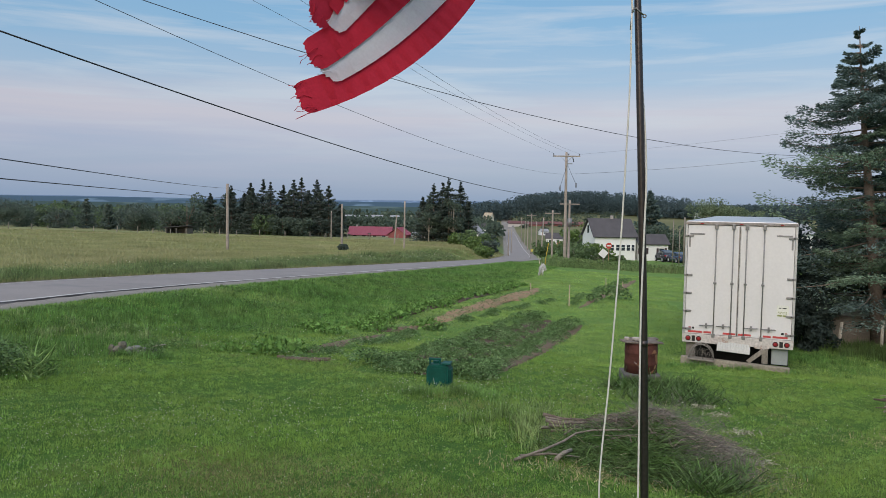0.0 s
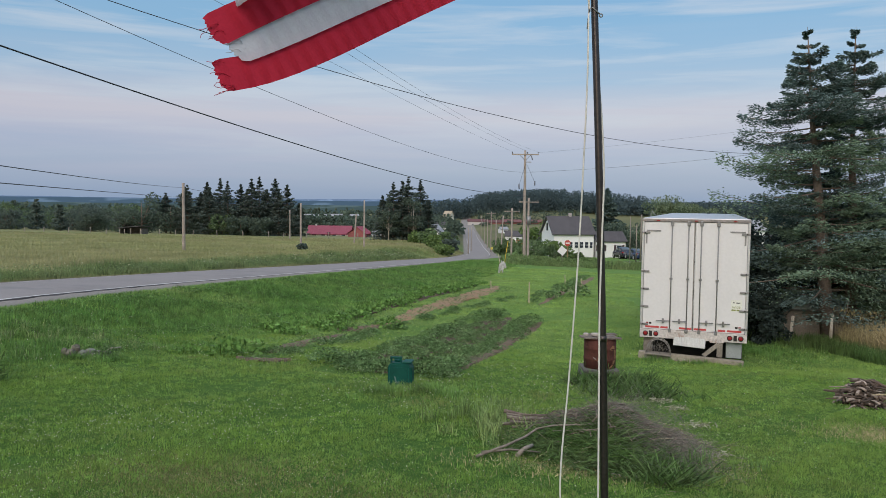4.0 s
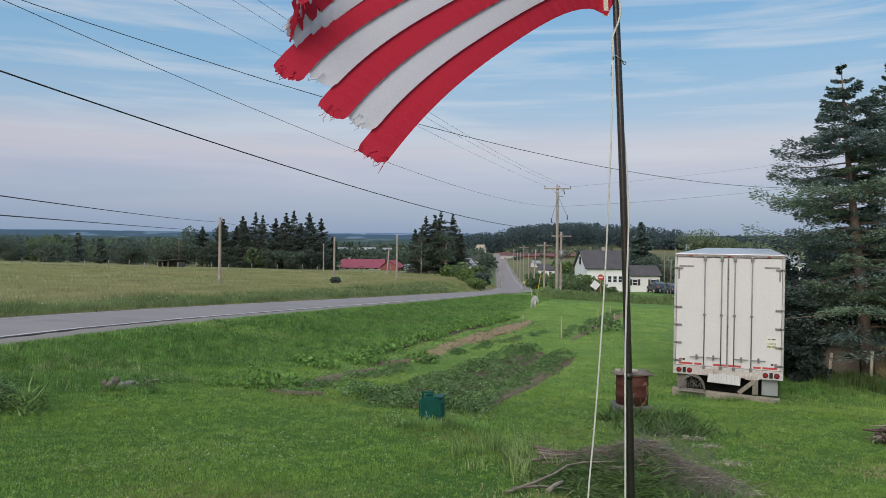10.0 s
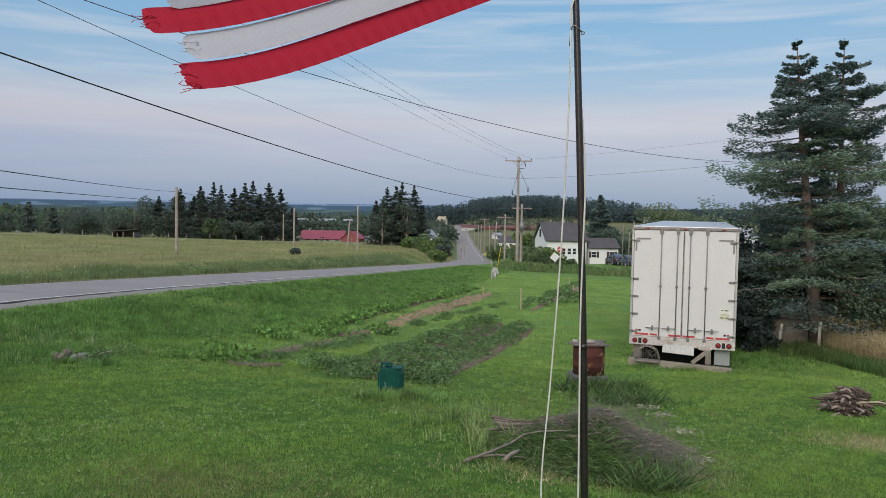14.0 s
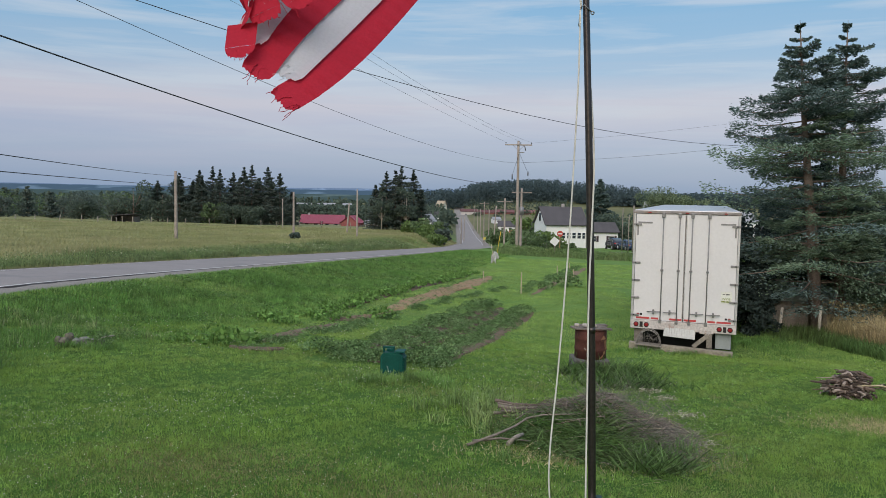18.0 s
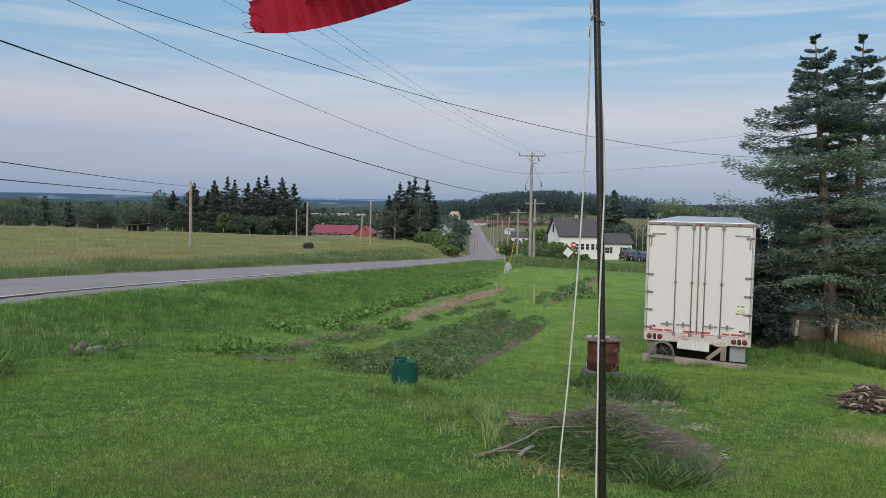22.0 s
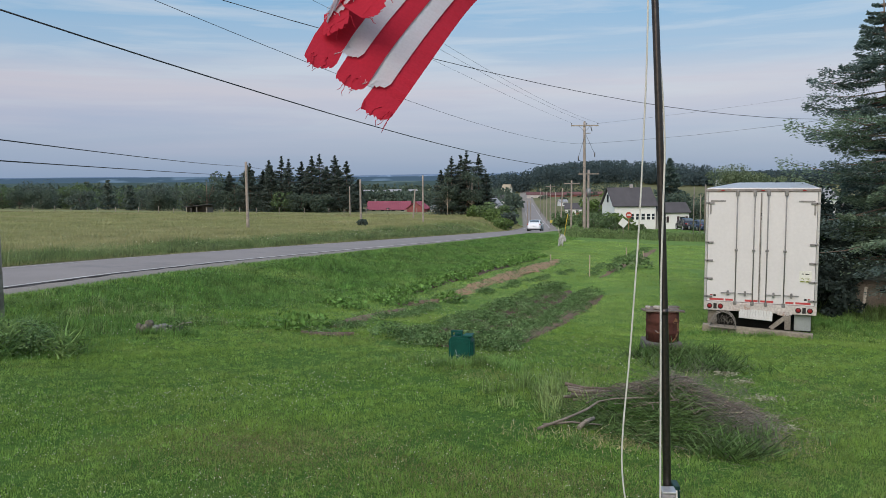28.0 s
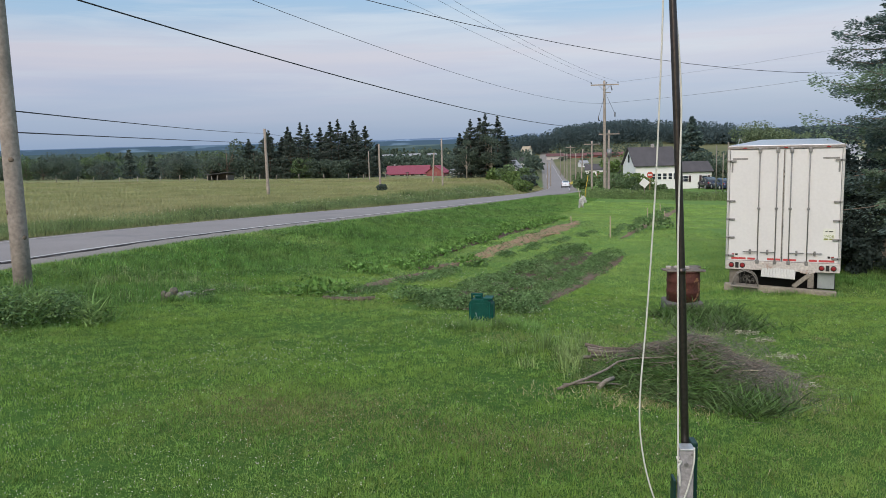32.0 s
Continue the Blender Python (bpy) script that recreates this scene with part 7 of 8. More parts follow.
def scatter(n, y0, y1, spread, seed, power=1.0, left=-1.0, right=1.0):
    """Places in a fan before the house: denser near it."""
    r = np.random.default_rng(seed)
    y = y0 + (y1 - y0) * r.uniform(0, 1, n) ** power
    x = r.uniform(left, right, n) * (y * spread + 1.5)
    s = (x - road_x(y)) * 0.965
    a, b = in_bed(x, y)
    keep = (s > 3.5) & ~((x > 9.6) & (y > 25.6 + 0.25 * (x - 11)) & (y < 40)) & (~b | (r.uniform(0, 1, n) < 0.22)) & (~dug(x, y) | (r.uniform(0, 1, n) < 0.25)) & (~a | (r.uniform(0, 1, n) < 0.14))
    return x[keep], y[keep]


def patch(x, y, f, ph):
    return np.sin(x * f + ph) * np.sin(y * f * 1.13 + ph * 2) + 0.5 * np.sin(x * f * 2.3 - y * f * 1.9 + ph)


x, y = scatter(420000, 3.8, 20, 0.72, 41, 1.15)
bare = np.exp(-(((x + 1.5) / 0.5) ** 2 + ((y - 5.7) / 0.3) ** 2)) + np.exp(-(((x - 1.9) / 0.4) ** 2 + ((y - 5.6) / 0.25) ** 2)) + 0.9 * np.exp(-(((x - 7.3) / 1.0) ** 2 + ((y - 11.3) / 0.45) ** 2)) + 0.6 * np.exp(-(((x - 1.9) / 0.9) ** 2 + ((y - 8.5) / 0.2) ** 2)) + 0.45 * np.exp(-(((x - 0.1) / 1.3) ** 2 + ((y - 6.6) / 0.8) ** 2)) + 0.4 * np.exp(-(((x + 2.2) / 0.9) ** 2 + ((y - 7.2) / 0.7) ** 2))
keep = np.random.default_rng(1).uniform(0, 1, len(x)) > bare * 0.85
x, y = x[keep], y[keep]
tall = 0.055 + 0.026 * patch(x, y, 0.9, 1.0) + 0.030 * patch(x, y, 4.3, 0.3)
blades("lawn_grass", "short green lawn grass with clover", x, y, np.clip(tall, 0.022, 0.115) * np.interp(y, [4, 8, 12], [0.72, 0.8, 0.95]), 0.0062 + 0.00045 * y, lawn_mat, 42, lean=0.85)
# tufts that stand a little over the mown sward, each of one colour
tq = np.random.default_rng(147)
cx_, cy_ = scatter(9500, 3.9, 19, 0.70, 148, 1.2)
pick = np.repeat(np.arange(len(cx_)), 22)
rad_ = (tq.uniform(0.03, 0.10, len(cx_)))[pick]
ang_ = tq.uniform(0, 6.283, len(pick))
far_ = np.sqrt(tq.uniform(0, 1, len(pick)))
x, y = cx_[pick] + rad_ * far_ * np.cos(ang_), cy_[pick] + rad_ * far_ * np.sin(ang_)
blades("lawn_tufts", "thicker tufts standing in the mown lawn", x, y, (tq.uniform(0.04, 0.095, len(cx_)))[pick] * (1.1 - 0.5 * far_), 0.0075 + 0.00035 * y, blade_mat("tuft_blades", (0.185, 0.325, 0.070), (0.240, 0.365, 0.092), island=0.18, scale=2.5, var=0.7, fine=7.0), 149, lean=0.55)
# low clover leaves between the blades
x, y = scatter(170000, 3.8, 17, 0.72, 141, 1.1)
q = np.random.default_rng(142)
pick = patch(x, y, 0.7, 1.7) + 0.5 * patch(x, y, 2.2, 0.4) + q.normal(0, 0.4, len(x)) > -0.45
x, y = x[pick], y[pick]
cv, cf = quads_cloud(np.stack([x, y, ground_z(x, y) + q.uniform(0.010, 0.050, len(x))], 1), 0.010 + 0.0006 * y, 0.25, 143, 1.1)
tagged(link("clover_leaves", arrays("clover_leaves", cv, cf), blade_mat("clover_leaf", (0.138, 0.232, 0.050), (0.185, 0.275, 0.070), island=0.22, fine=2)), "low clover leaves in the lawn", "clover", kind="stuff")
x, y = scatter(420000, 18, 62, 0.72, 43, 1.35)
blades("lawn_grass", "rougher grass between the garden rows", x, y, 0.040 + 0.0008 * y + 0.014 * patch(x, y, 0.5, 2.0) + 0.014 * patch(x, y, 2.1, 1.0), 0.009 + 0.0006 * y, far_lawn, 44, lean=0.9)
# the rough bank below the road
r = np.random.default_rng(45)
y = 8 + 62 * r.uniform(0, 1, 150000) ** 1.5
s = r.uniform(3.45, 9.0, len(y))
x = road_x(y) + s / 0.965
blades("bank_grass", "long rank grass on the bank below the road", x, y, 0.07 + 0.10 * step(s, 3.3, 4.6) * (1 - step(s, 6.5, 9)) * (1 + 0.6 * patch(x, y, 0.8, 0.5)) + 0.02 * patch(x, y, 2.5, 1), 0.010 + 0.0006 * y, bank_mat, 46, lean=0.5)
# hay on the far side of the road
y = 12 + 150 * r.uniform(0, 1, 300000) ** 1.7
s = 3.0 + 85 * r.uniform(0, 1, len(y)) ** 1.6 * (y / 100 + 0.25)
x = road_x(y) - s / 0.965
hh = 0.14 + 0.12 * step(s, 3.2, 6.0) + 0.05 * patch(x, y, 0.15, 1)
blades("hay_grass", "tall ripening hay in the field across the road", x, y, hh, 0.010 + 0.0009 * y, hay_mat, 47, lean=1.1)
y = 14 + 75 * r.uniform(0, 1, 60000) ** 1.3
s = np.abs(r.normal(4.6, 1.1, len(y))) + 0.0
keep = s > 3.0
x, y = (road_x(y) - s / 0.965)[keep], y[keep]
blades("verge_weeds", "green weeds and wild flowers along the field edge", x, y, 0.34 + 0.16 * patch(x, y, 0.5, 3) + 0.10 * patch(x, y, 1.7, 1), 0.014 + 0.0006 * y, blade_mat("verge_weeds", (0.145, 0.215, 0.078), (0.215, 0.245, 0.108), scale=0.5, island=0.4, var=0.7, fine=1.2), 48, lean=0.7)
# leafy herbs in clumps on both road banks
def herbs(name, label, x, y, h, size, material, seed):
    """Loose leaves of low herbs, joined."""
    q = np.random.default_rng(seed)
    z = ground_z(x, y) + h * q.uniform(0.1, 1.0, len(x))
    v, f = quads_cloud(np.stack([x, y, z], 1), size, 0.4, seed + 1, 1.3)
    return tagged(link(name, arrays(name, v, f), material), label, "weeds", kind="stuff")


herb_mat = mat("bank_herbs", (0.100, 0.200, 0.054), 0.6, var=0.6, scale=0.9, fine=3, bump=0, island=0.45, spec=0.25, trans=0.25, tint=(0.175, 0.270, 0.085))
hq = np.random.default_rng(301)
y = 8 + 46 * hq.uniform(0, 1, 120000) ** 1.4
s = 3.95 + 4.6 * hq.uniform(0, 1, len(y)) ** 1.2
x = road_x(y) + s / 0.965
clump = patch(x, y, 1.3, 0.4) + 0.8 * patch(x, y, 3.1, 1.3) + hq.normal(0, 0.25, len(x))
k = (clump > 0.12 + 0.10 * (s - 3.3)) & (hq.uniform(0, 1, len(x)) < 0.8)
x, y, clump = x[k], y[k], clump[k]
herbs("bank_herbs", "clumps of leafy herbs on the bank below the road", x, y, 0.06 + 0.08 * np.clip(clump, 0, 1.2), 0.017 + 0.0009 * y, herb_mat, 302)
y = 10 + 75 * hq.uniform(0, 1, 90000) ** 1.2
s = 3.2 + np.abs(hq.normal(0, 1.5, len(y)))
x = road_x(y) - s / 0.965
clump = patch(x, y, 0.8, 2.4) + 0.7 * patch(x, y, 2.1, 0.3) + hq.normal(0, 0.25, len(x))
k = clump > 0.05
x, y, clump = x[k], y[k], clump[k]
herbs("verge_herbs", "clumps of leafy weeds along the field edge", x, y, 0.20 + 0.22 * np.clip(clump, 0, 1.2), 0.013 + 0.0007 * y, mat("verge_herbs", (0.145, 0.215, 0.085), 0.6, var=0.6, scale=0.6, fine=2, bump=0, island=0.45, spec=0.25, trans=0.25, tint=(0.225, 0.280, 0.130)), 304)
# clumps in the lawn where the mower left it thicker
y = 9 + 30 * hq.uniform(0, 1, 90000) ** 1.2
x = hq.uniform(-1, 1, len(y)) * (y * 0.62 + 1.5)
clump = patch(x, y, 1.7, 0.9) + 0.8 * patch(x, y, 3.7, 2.3) + hq.normal(0, 0.25, len(x))
a_, b_ = in_bed(x, y)
k = (clump > 0.55) & ~a_ & ~b_ & ((x - road_x(y)) > 7.5)
x, y = x[k], y[k]
herbs("lawn_herbs", "tufts of low leafy herbs in the lawn", x, y, 0.06, 0.011 + 0.0009 * y, mat("lawn_herbs", (0.155, 0.285, 0.070), 0.6, var=0.6, scale=0.9, fine=3, bump=0, island=0.4, spec=0.25, trans=0.25, tint=(0.235, 0.340, 0.100)), 306)
# rank growth before the junction, tall dry grass by the thicket, long grass in the brush heap and round things
x, y = r.uniform(6.2, 24, 30000), 0
y = 70.5 + 0.22 * (x - 7) + r.normal(0, 1.6, len(x))
blades("rank_weeds", "tall green weeds along the ditch before the junction", x, y, 0.50 + 0.18 * patch(x, y, 0.7, 1) + 0.12 * patch(x, y, 2.1, 2), 0.05, blade_mat("junction_weeds", (0.145, 0.225, 0.078), (0.215, 0.262, 0.110), scale=0.4, fine=1.5, island=0.4), 49, lean=0.35)
jx = hq.uniform(6.2, 24, 24000)
jy = 70.3 + 0.22 * (jx - 7) + hq.normal(0, 1.5, len(jx))
herbs("ditch_herbs", "leafy weeds and low brush along the ditch before the junction", jx, jy, 0.55 + 0.22 * patch(jx, jy, 0.9, 1.5), 0.085, mat("ditch_herbs", (0.120, 0.195, 0.066), 0.7, var=0.6, scale=0.5, fine=2, bump=0, island=0.4, spec=0.15, trans=0.25, tint=(0.200, 0.262, 0.105)), 308)
y = r.uniform(15.5, 24.8, 16000)
x = 13.1 + 0.10 * (24 - y) + np.abs(r.normal(0, 1.3, len(y))) - 0.55 * (24.5 - y) * 0.12
blades("dry_tall_grass", "tall dry straw-coloured grass at the thicket edge", x, y, 0.95 + 0.1 * patch(x, y, 1.0, 1), 0.013, dry_mat, 50, lean=0.55, tris=False)
y = r.uniform(15, 25.5, 15000)
x = 12.35 + 0.10 * (24 - y) + np.abs(r.normal(0, 1.2, len(y))) - 0.55 * (24.5 - y) * 0.12
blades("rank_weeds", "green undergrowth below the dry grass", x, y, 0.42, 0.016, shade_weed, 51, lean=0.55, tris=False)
# the clump beside the trailer is added to darken the lawn in its shade
for cx, cy, sx, sy_, n, h, m, lab in ((2.1, 9.0, 0.70, 0.22, 900, 0.28, weed_mat, "long green grass at the edge of the brush heap"),
                                 (0.85, 10.6, 0.40, 0.6, 1100, 0.32, blade_mat("tussock_blades", (0.185, 0.290, 0.088), (0.270, 0.325, 0.130)), "long grass tussock beside the brush heap"), (-0.4, 12.55, 0.5, 0.30, 2200, 0.17, bank_mat, "uncut grass in front of the green tank"), (1.7, 10.5, 0.7, 0.25, 160, 0.26, dry_mat, "dry seeding grass behind the brush heap"),
                                 (-7.7, 16.3, 1.0, 0.6, 900, 0.24, blade_mat("seeding_bank_grass", (0.215, 0.315, 0.105), (0.290, 0.340, 0.150)), "pale seeding grass on the bank"), (-9.2, 13.2, 1.0, 0.7, 1600, 0.42, weed_mat, "weeds round the foot of the utility pole"), (-6.5, 14.12, 0.45, 0.10, 1000, 0.17, bank_mat, "grass round the old stones"), (12.4, 24.8, 0.8, 0.6, 1100, 0.36, shade_weed, "weeds round the fence posts"), (9.6, 22.6, 0.9, 1.1, 2600, 0.20, bank_mat, "longer grass beside the trailer, darkening its shaded lawn"), (6.0, 19.2, 1.6, 0.25, 1200, 0.16, bank_mat, "uncut grass along the trailer's timber")):
    q = np.random.default_rng(int(n + 100 * abs(cx)))
    c = q.integers(0, max(6, n // 28), n)
    mx_, my_ = q.normal(0, sx, n)[c], q.normal(0, sy_, n)[c]
    x, y = cx + mx_ + q.normal(0, 0.07, n), cy + my_ + q.normal(0, 0.07, n)
    ob = blades("tussock", lab, x, y, h * q.uniform(0.55, 1.1, n)[c], 0.015, m, n, lean=0.75, tris=False)
q = np.random.default_rng(88)
y = q.uniform(24.3, 26.2, 700)
x = 13.6 + np.abs(q.normal(0, 1.5, len(y)))
blades("seed_stalks", "thin seeding grass stalks before the dark thicket", x, y, 1.25 + 0.15 * patch(x, y, 1.0, 2), 0.007, dry_mat, 89, lean=0.25, tris=False)
for s in range(2):
    a = q.uniform(0, 0.25, len(x))
    sv, sf = quads_cloud(np.stack([x + q.normal(0, 0.10, len(x)), y, ground_z(x, y) + 1.28 - a + 0.10 * patch(x, y, 1.0, 2)], 1), 0.030, 1.6, 90 + s, 2.2)
    tagged(link("seed_heads", arrays("seed_heads", sv, sf), dry_mat), "pale seed heads on tall grass stalks", "grass", kind="stuff")
q = np.random.default_rng(95)
x, y = q.uniform(9.4, 15.0, 9000), q.uniform(25.2, 29.5, 9000)
blades("rank_weeds", "undergrowth below the spruces, coloured dark for their shade", x, y, 0.30 + 0.14 * patch(x, y, 1.3, 1), 0.020, shade_weed, 96, lean=0.7)
# clover heads
clover = mat("clover_white", (0.56, 0.56, 0.44), 0.8, var=0.2, bump=0, island=0.25)


def dots(name, label, x, y, z, rad, material):
    o = np.array([(1, 0, 0), (0, 1, 0), (-1, 0, 0), (0, -1, 0), (0, 0, 1), (0, 0, -1)], float)
    n = len(x)
    c = np.stack([x, y, z], 1)
    v = (c[:, None] + o[None] * rad[:, None, None]).reshape(-1, 3)
    t = np.array([(0, 1, 4), (1, 2, 4), (2, 3, 4), (3, 0, 4), (1, 0, 5), (2, 1, 5), (3, 2, 5), (0, 3, 5)])
    f = (np.arange(n)[:, None, None] * 6 + t).reshape(-1, 3)
    return tagged(link(name, arrays(name, v, f), material), label, "flowers", kind="stuff")


x, y = scatter(26000, 4.0, 24, 0.70, 61, 1.1)
p = patch(x, y, 0.45, 0.7) + 0.6 * patch(x, y, 1.2, 2.0)
keep = np.random.default_rng(3).uniform(0, 1, len(x)) < np.clip(0.35 + 0.5 * p, 0.03, 1) * np.where(x > 2.5, 0.2, 1) * np.where(y > 11, 0.35, 1)
x, y = x[keep], y[keep]
dots("clover_heads", "white clover heads in the lawn", x, y, ground_z(x, y) + np.random.default_rng(4).uniform(0.055, 0.11, len(x)), np.random.default_rng(5).uniform(0.0050, 0.0090, len(x)) * np.clip(y / 10, 0.75, 1.3), clover)
y = 16 + 70 * r.uniform(0, 1, 220)
x = road_x(y) - (3.4 + np.abs(r.normal(0, 1.0, len(y))))
dots("wild_flowers", "pale wild flowers along the field edge", x, y, ground_z(x, y) + r.uniform(0.3, 0.62, len(x)), r.uniform(0.015, 0.035, len(x)) * (0.6 + y / 80), mat("pale_umbels", (0.45, 0.46, 0.30), 0.9, var=0.2, bump=0, island=0.3))
# thin brown thatch in the worn parts of the lawn
q = np.random.default_rng(77)
x, y = np.concatenate([0.1 + q.normal(0, 0.95, 9000), -2.2 + q.normal(0, 0.65, 6000)]), np.concatenate([6.6 + q.normal(0, 0.55, 9000), 7.2 + q.normal(0, 0.5, 6000)])
blades("thatch", "brownish worn thatch in the lawn", x, y, 0.055, 0.008, blade_mat("thatch_blades", (0.230, 0.225, 0.095), (0.290, 0.245, 0.130)), 78, lean=1.0)
# dead clippings
x, y = scatter(420, 6, 14, 0.55, 63, 1.0, -0.2, 0.75)
keep = np.exp(-((x - 2.4) / 1.6) ** 2) + 0.6 * np.exp(-(((x - 7.2) / 1.0) ** 2 + ((y - 11.3) / 0.5) ** 2)) > np.random.default_rng(6).uniform(0.1, 1, len(x))
blades("straw", "scattered dead grass clippings", x[keep], y[keep], 0.06, 0.008, dry_mat, 64, lean=2.0, sink=-0.05)
n = 9500
q = np.random.default_rng(66)
x, y = 7.3 + q.normal(0, 0.7, n), 11.3 + q.normal(0, 0.32, n)
blades("straw", "patch of yellowed dead grass near the firewood", x, y, 0.075, 0.010, dry_mat, 67, lean=1.2)
n = 2600
x, y = 1.9 + q.normal(0, 0.8, n), 8.5 + q.normal(0, 0.25, n)
blades("straw", "dead cut grass in front of the brush heap", x, y, 0.08, 0.010, dry_mat, 68, lean=1.4)

q = np.random.default_rng(410)
c = q.integers(0, 26, 1900)
x, y = -8.0 + q.normal(0, 0.48, 26)[c] + q.normal(0, 0.09, 1900), 11.3 + q.normal(0, 0.5, 26)[c] + q.normal(0, 0.09, 1900)
ribbons("grassy_weeds", "tall broad-bladed weeds below the utility pole", x, y, ground_z(x, y) + q.uniform(0.0, 0.35, 1900), 0.17, 0.013, mat("tall_weed_blades", (0.145, 0.250, 0.070), 0.7, var=0.5, scale=3, fine=9, bump=0, island=0.45, spec=0.15, trans=0.25, tint=(0.200, 0.285, 0.105)), 411, rise=0.9, bow=0.5, category="weeds")

# ---- cars ----
car_white = mat("white_car_paint", (0.70, 0.73, 0.78), 0.22, var=0.04, scale=2, fine=10, bump=0.0, spec=0.6)
car_dark = mat("dark_car_paint", (0.018, 0.018, 0.028), 0.25, var=0.1, scale=2, fine=10, bump=0.0, spec=0.6)
car_blue = mat("blue_car_paint", (0.020, 0.035, 0.085), 0.25, var=0.1, scale=2, fine=10, bump=0.0, spec=0.6)
car_glass = mat("car_glass", (0.035, 0.055, 0.065), 0.08, var=0.1, bump=0.0, spec=0.7)
alloy = mat("alloy_rim", (0.52, 0.52, 0.53), 0.35, 0.7, var=0.15)
tyre_mat = mat("tyre_rubber", (0.022, 0.022, 0.024), 0.85, var=0.3)
lamp_red = mat("car_tail_lamp", (0.42, 0.012, 0.015), 0.25, var=0.1, bump=0)
lamp_clear = mat("car_head_lamp", (0.62, 0.64, 0.68), 0.12, var=0.1, bump=0, spec=0.7)


def loft(bm, rings):
    vs = [[bm.verts.new(p) for p in ring] for ring in rings]
    n = len(vs[0])
    for a, b in zip(vs, vs[1:]):
        for k in range(n):
            bm.faces.new((a[k], a[(k + 1) % n], b[(k + 1) % n], b[k])).smooth = True
    bm.faces.new(vs[0][::-1]), bm.faces.new(vs[-1])
    bmesh.ops.recalc_face_normals(bm, faces=bm.faces)
    return bm


def car(name, label, paint, where, tall=1.0, length=1.0):
    """A saloon, nose along +y. Stations: place, half width, floor, shoulder, deck."""
    t = thing(name, label, "car", where)
    body = [(-2.32, 0.62, 0.42, 0.62, 0.70), (-2.27, 0.76, 0.34, 0.86, 0.98), (-2.05, 0.85, 0.27, 0.93, 1.07), (-1.5, 0.895, 0.20, 0.93, 1.10), (-0.8, 0.905, 0.19, 0.91, 1.02), (0.3, 0.905, 0.19, 0.89, 0.98), (0.95, 0.90, 0.19, 0.88, 0.99),
            (1.45, 0.885, 0.20, 0.84, 0.93), (1.95, 0.84, 0.24, 0.76, 0.84), (2.22, 0.72, 0.30, 0.64, 0.72), (2.33, 0.52, 0.36, 0.54, 0.60)]
    rings = []
    for y, w, z0, zs, zd in body:
        y, zs, zd = y * length, zs * tall, zd * tall
        half = [(w * 0.88, z0), (w * 0.98, z0 + 0.10), (w, (z0 + zs) * 0.5), (w * 0.985, zs - 0.08), (w * 0.93, zs), (w * 0.80, zd - 0.02), (w * 0.40, zd + 0.015)]
        rings.append([(x, y, z) for x, z in half] + [(-x, y, z) for x, z in half[::-1]])
    shell = part("body", loft(bmesh.new(), rings), paint, t, smooth=True)
    roof = [(-1.72, 0.64, 1.06, 1.08), (-1.30, 0.66, 1.00, 1.27), (-0.75, 0.665, 0.95, 1.425), (-0.20, 0.665, 0.94, 1.465), (0.30, 0.655, 0.94, 1.44), (0.75, 0.64, 0.95, 1.30), (1.35, 0.62, 0.95, 0.985)]
    rings = []
    for y, w, z0, z1 in roof:
        y, z0, z1 = y * length, z0 * tall, z1 * tall
        lo = w * 1.22
        half = [(lo, z0 - 0.05), (lo * 0.99, z0), (w + (lo - w) * 0.25, z0 + (z1 - z0) * 0.75), (w, z1 - 0.03), (w * 0.8, z1 + 0.005), (w * 0.35, z1 + 0.02)]
        rings.append([(x, y, z) for x, z in half] + [(-x, y, z) for x, z in half[::-1]])
    part("roof", loft(bmesh.new(), rings), paint, t, smooth=True)

    def cab(y, u, side):
        """A point on the cabin's flank at station y, u of the way up."""
        ys = [r[0] for r in roof]
        w, z0, z1 = (float(np.interp(y, ys, [r[k] for r in roof])) for k in (1, 2, 3))
        lo = w * 1.22
        return (side * (lo * 0.99 + (w + (lo - w) * 0.25 - lo * 0.99) * u + 0.004), y * length, (z0 + (z1 - z0) * 0.75 * u) * tall)

    def pane(pname, b0, b1, t0, t1, side):
        """A side window that follows the cabin's curve, a little proud of it."""
        grid = [[Vector(cab(b0 + (b1 - b0) * a / 8 + (t0 + (t1 - t0) * a / 8 - b0 - (b1 - b0) * a / 8) * c / 3, 0.07 + 0.90 * c / 3, side)) + Vector((side * 0.010, 0, 0.002)) for a in range(9)] for c in range(4)]
        return part(pname, sheet(grid), car_glass, t, smooth=True)

    def sheet(grid):
        bm = bmesh.new()
        vs = [[bm.verts.new(p) for p in row] for row in grid]
        for a, b in zip(vs, vs[1:]):
            for k in range(len(a) - 1):
                bm.faces.new((a[k], a[k + 1], b[k + 1], b[k]))
        bmesh.ops.recalc_face_normals(bm, faces=bm.faces)
        return bm

    def screen(pname, y0, y1):
        """A windscreen laid over the cabin's sloping end."""
        grid = []
        for a in range(7):
            y = y0 + (y1 - y0) * a / 6
            w, z1 = (float(np.interp(y, [q[0] for q in roof], [q[k] for q in roof])) for k in (1, 3))
            grid.append([(x * w, y * length, (z1 + dz) * tall + 0.014) for x, dz in ((-0.90, -0.012), (-0.8, 0.005), (-0.35, 0.02), (0, 0.021), (0.35, 0.02), (0.8, 0.005), (0.90, -0.012))])
        return part(pname, sheet(grid), car_glass, t, smooth=True)

    screen("rear_screen", -1.62, -0.86)
    screen("windscreen", 1.28, 0.42)
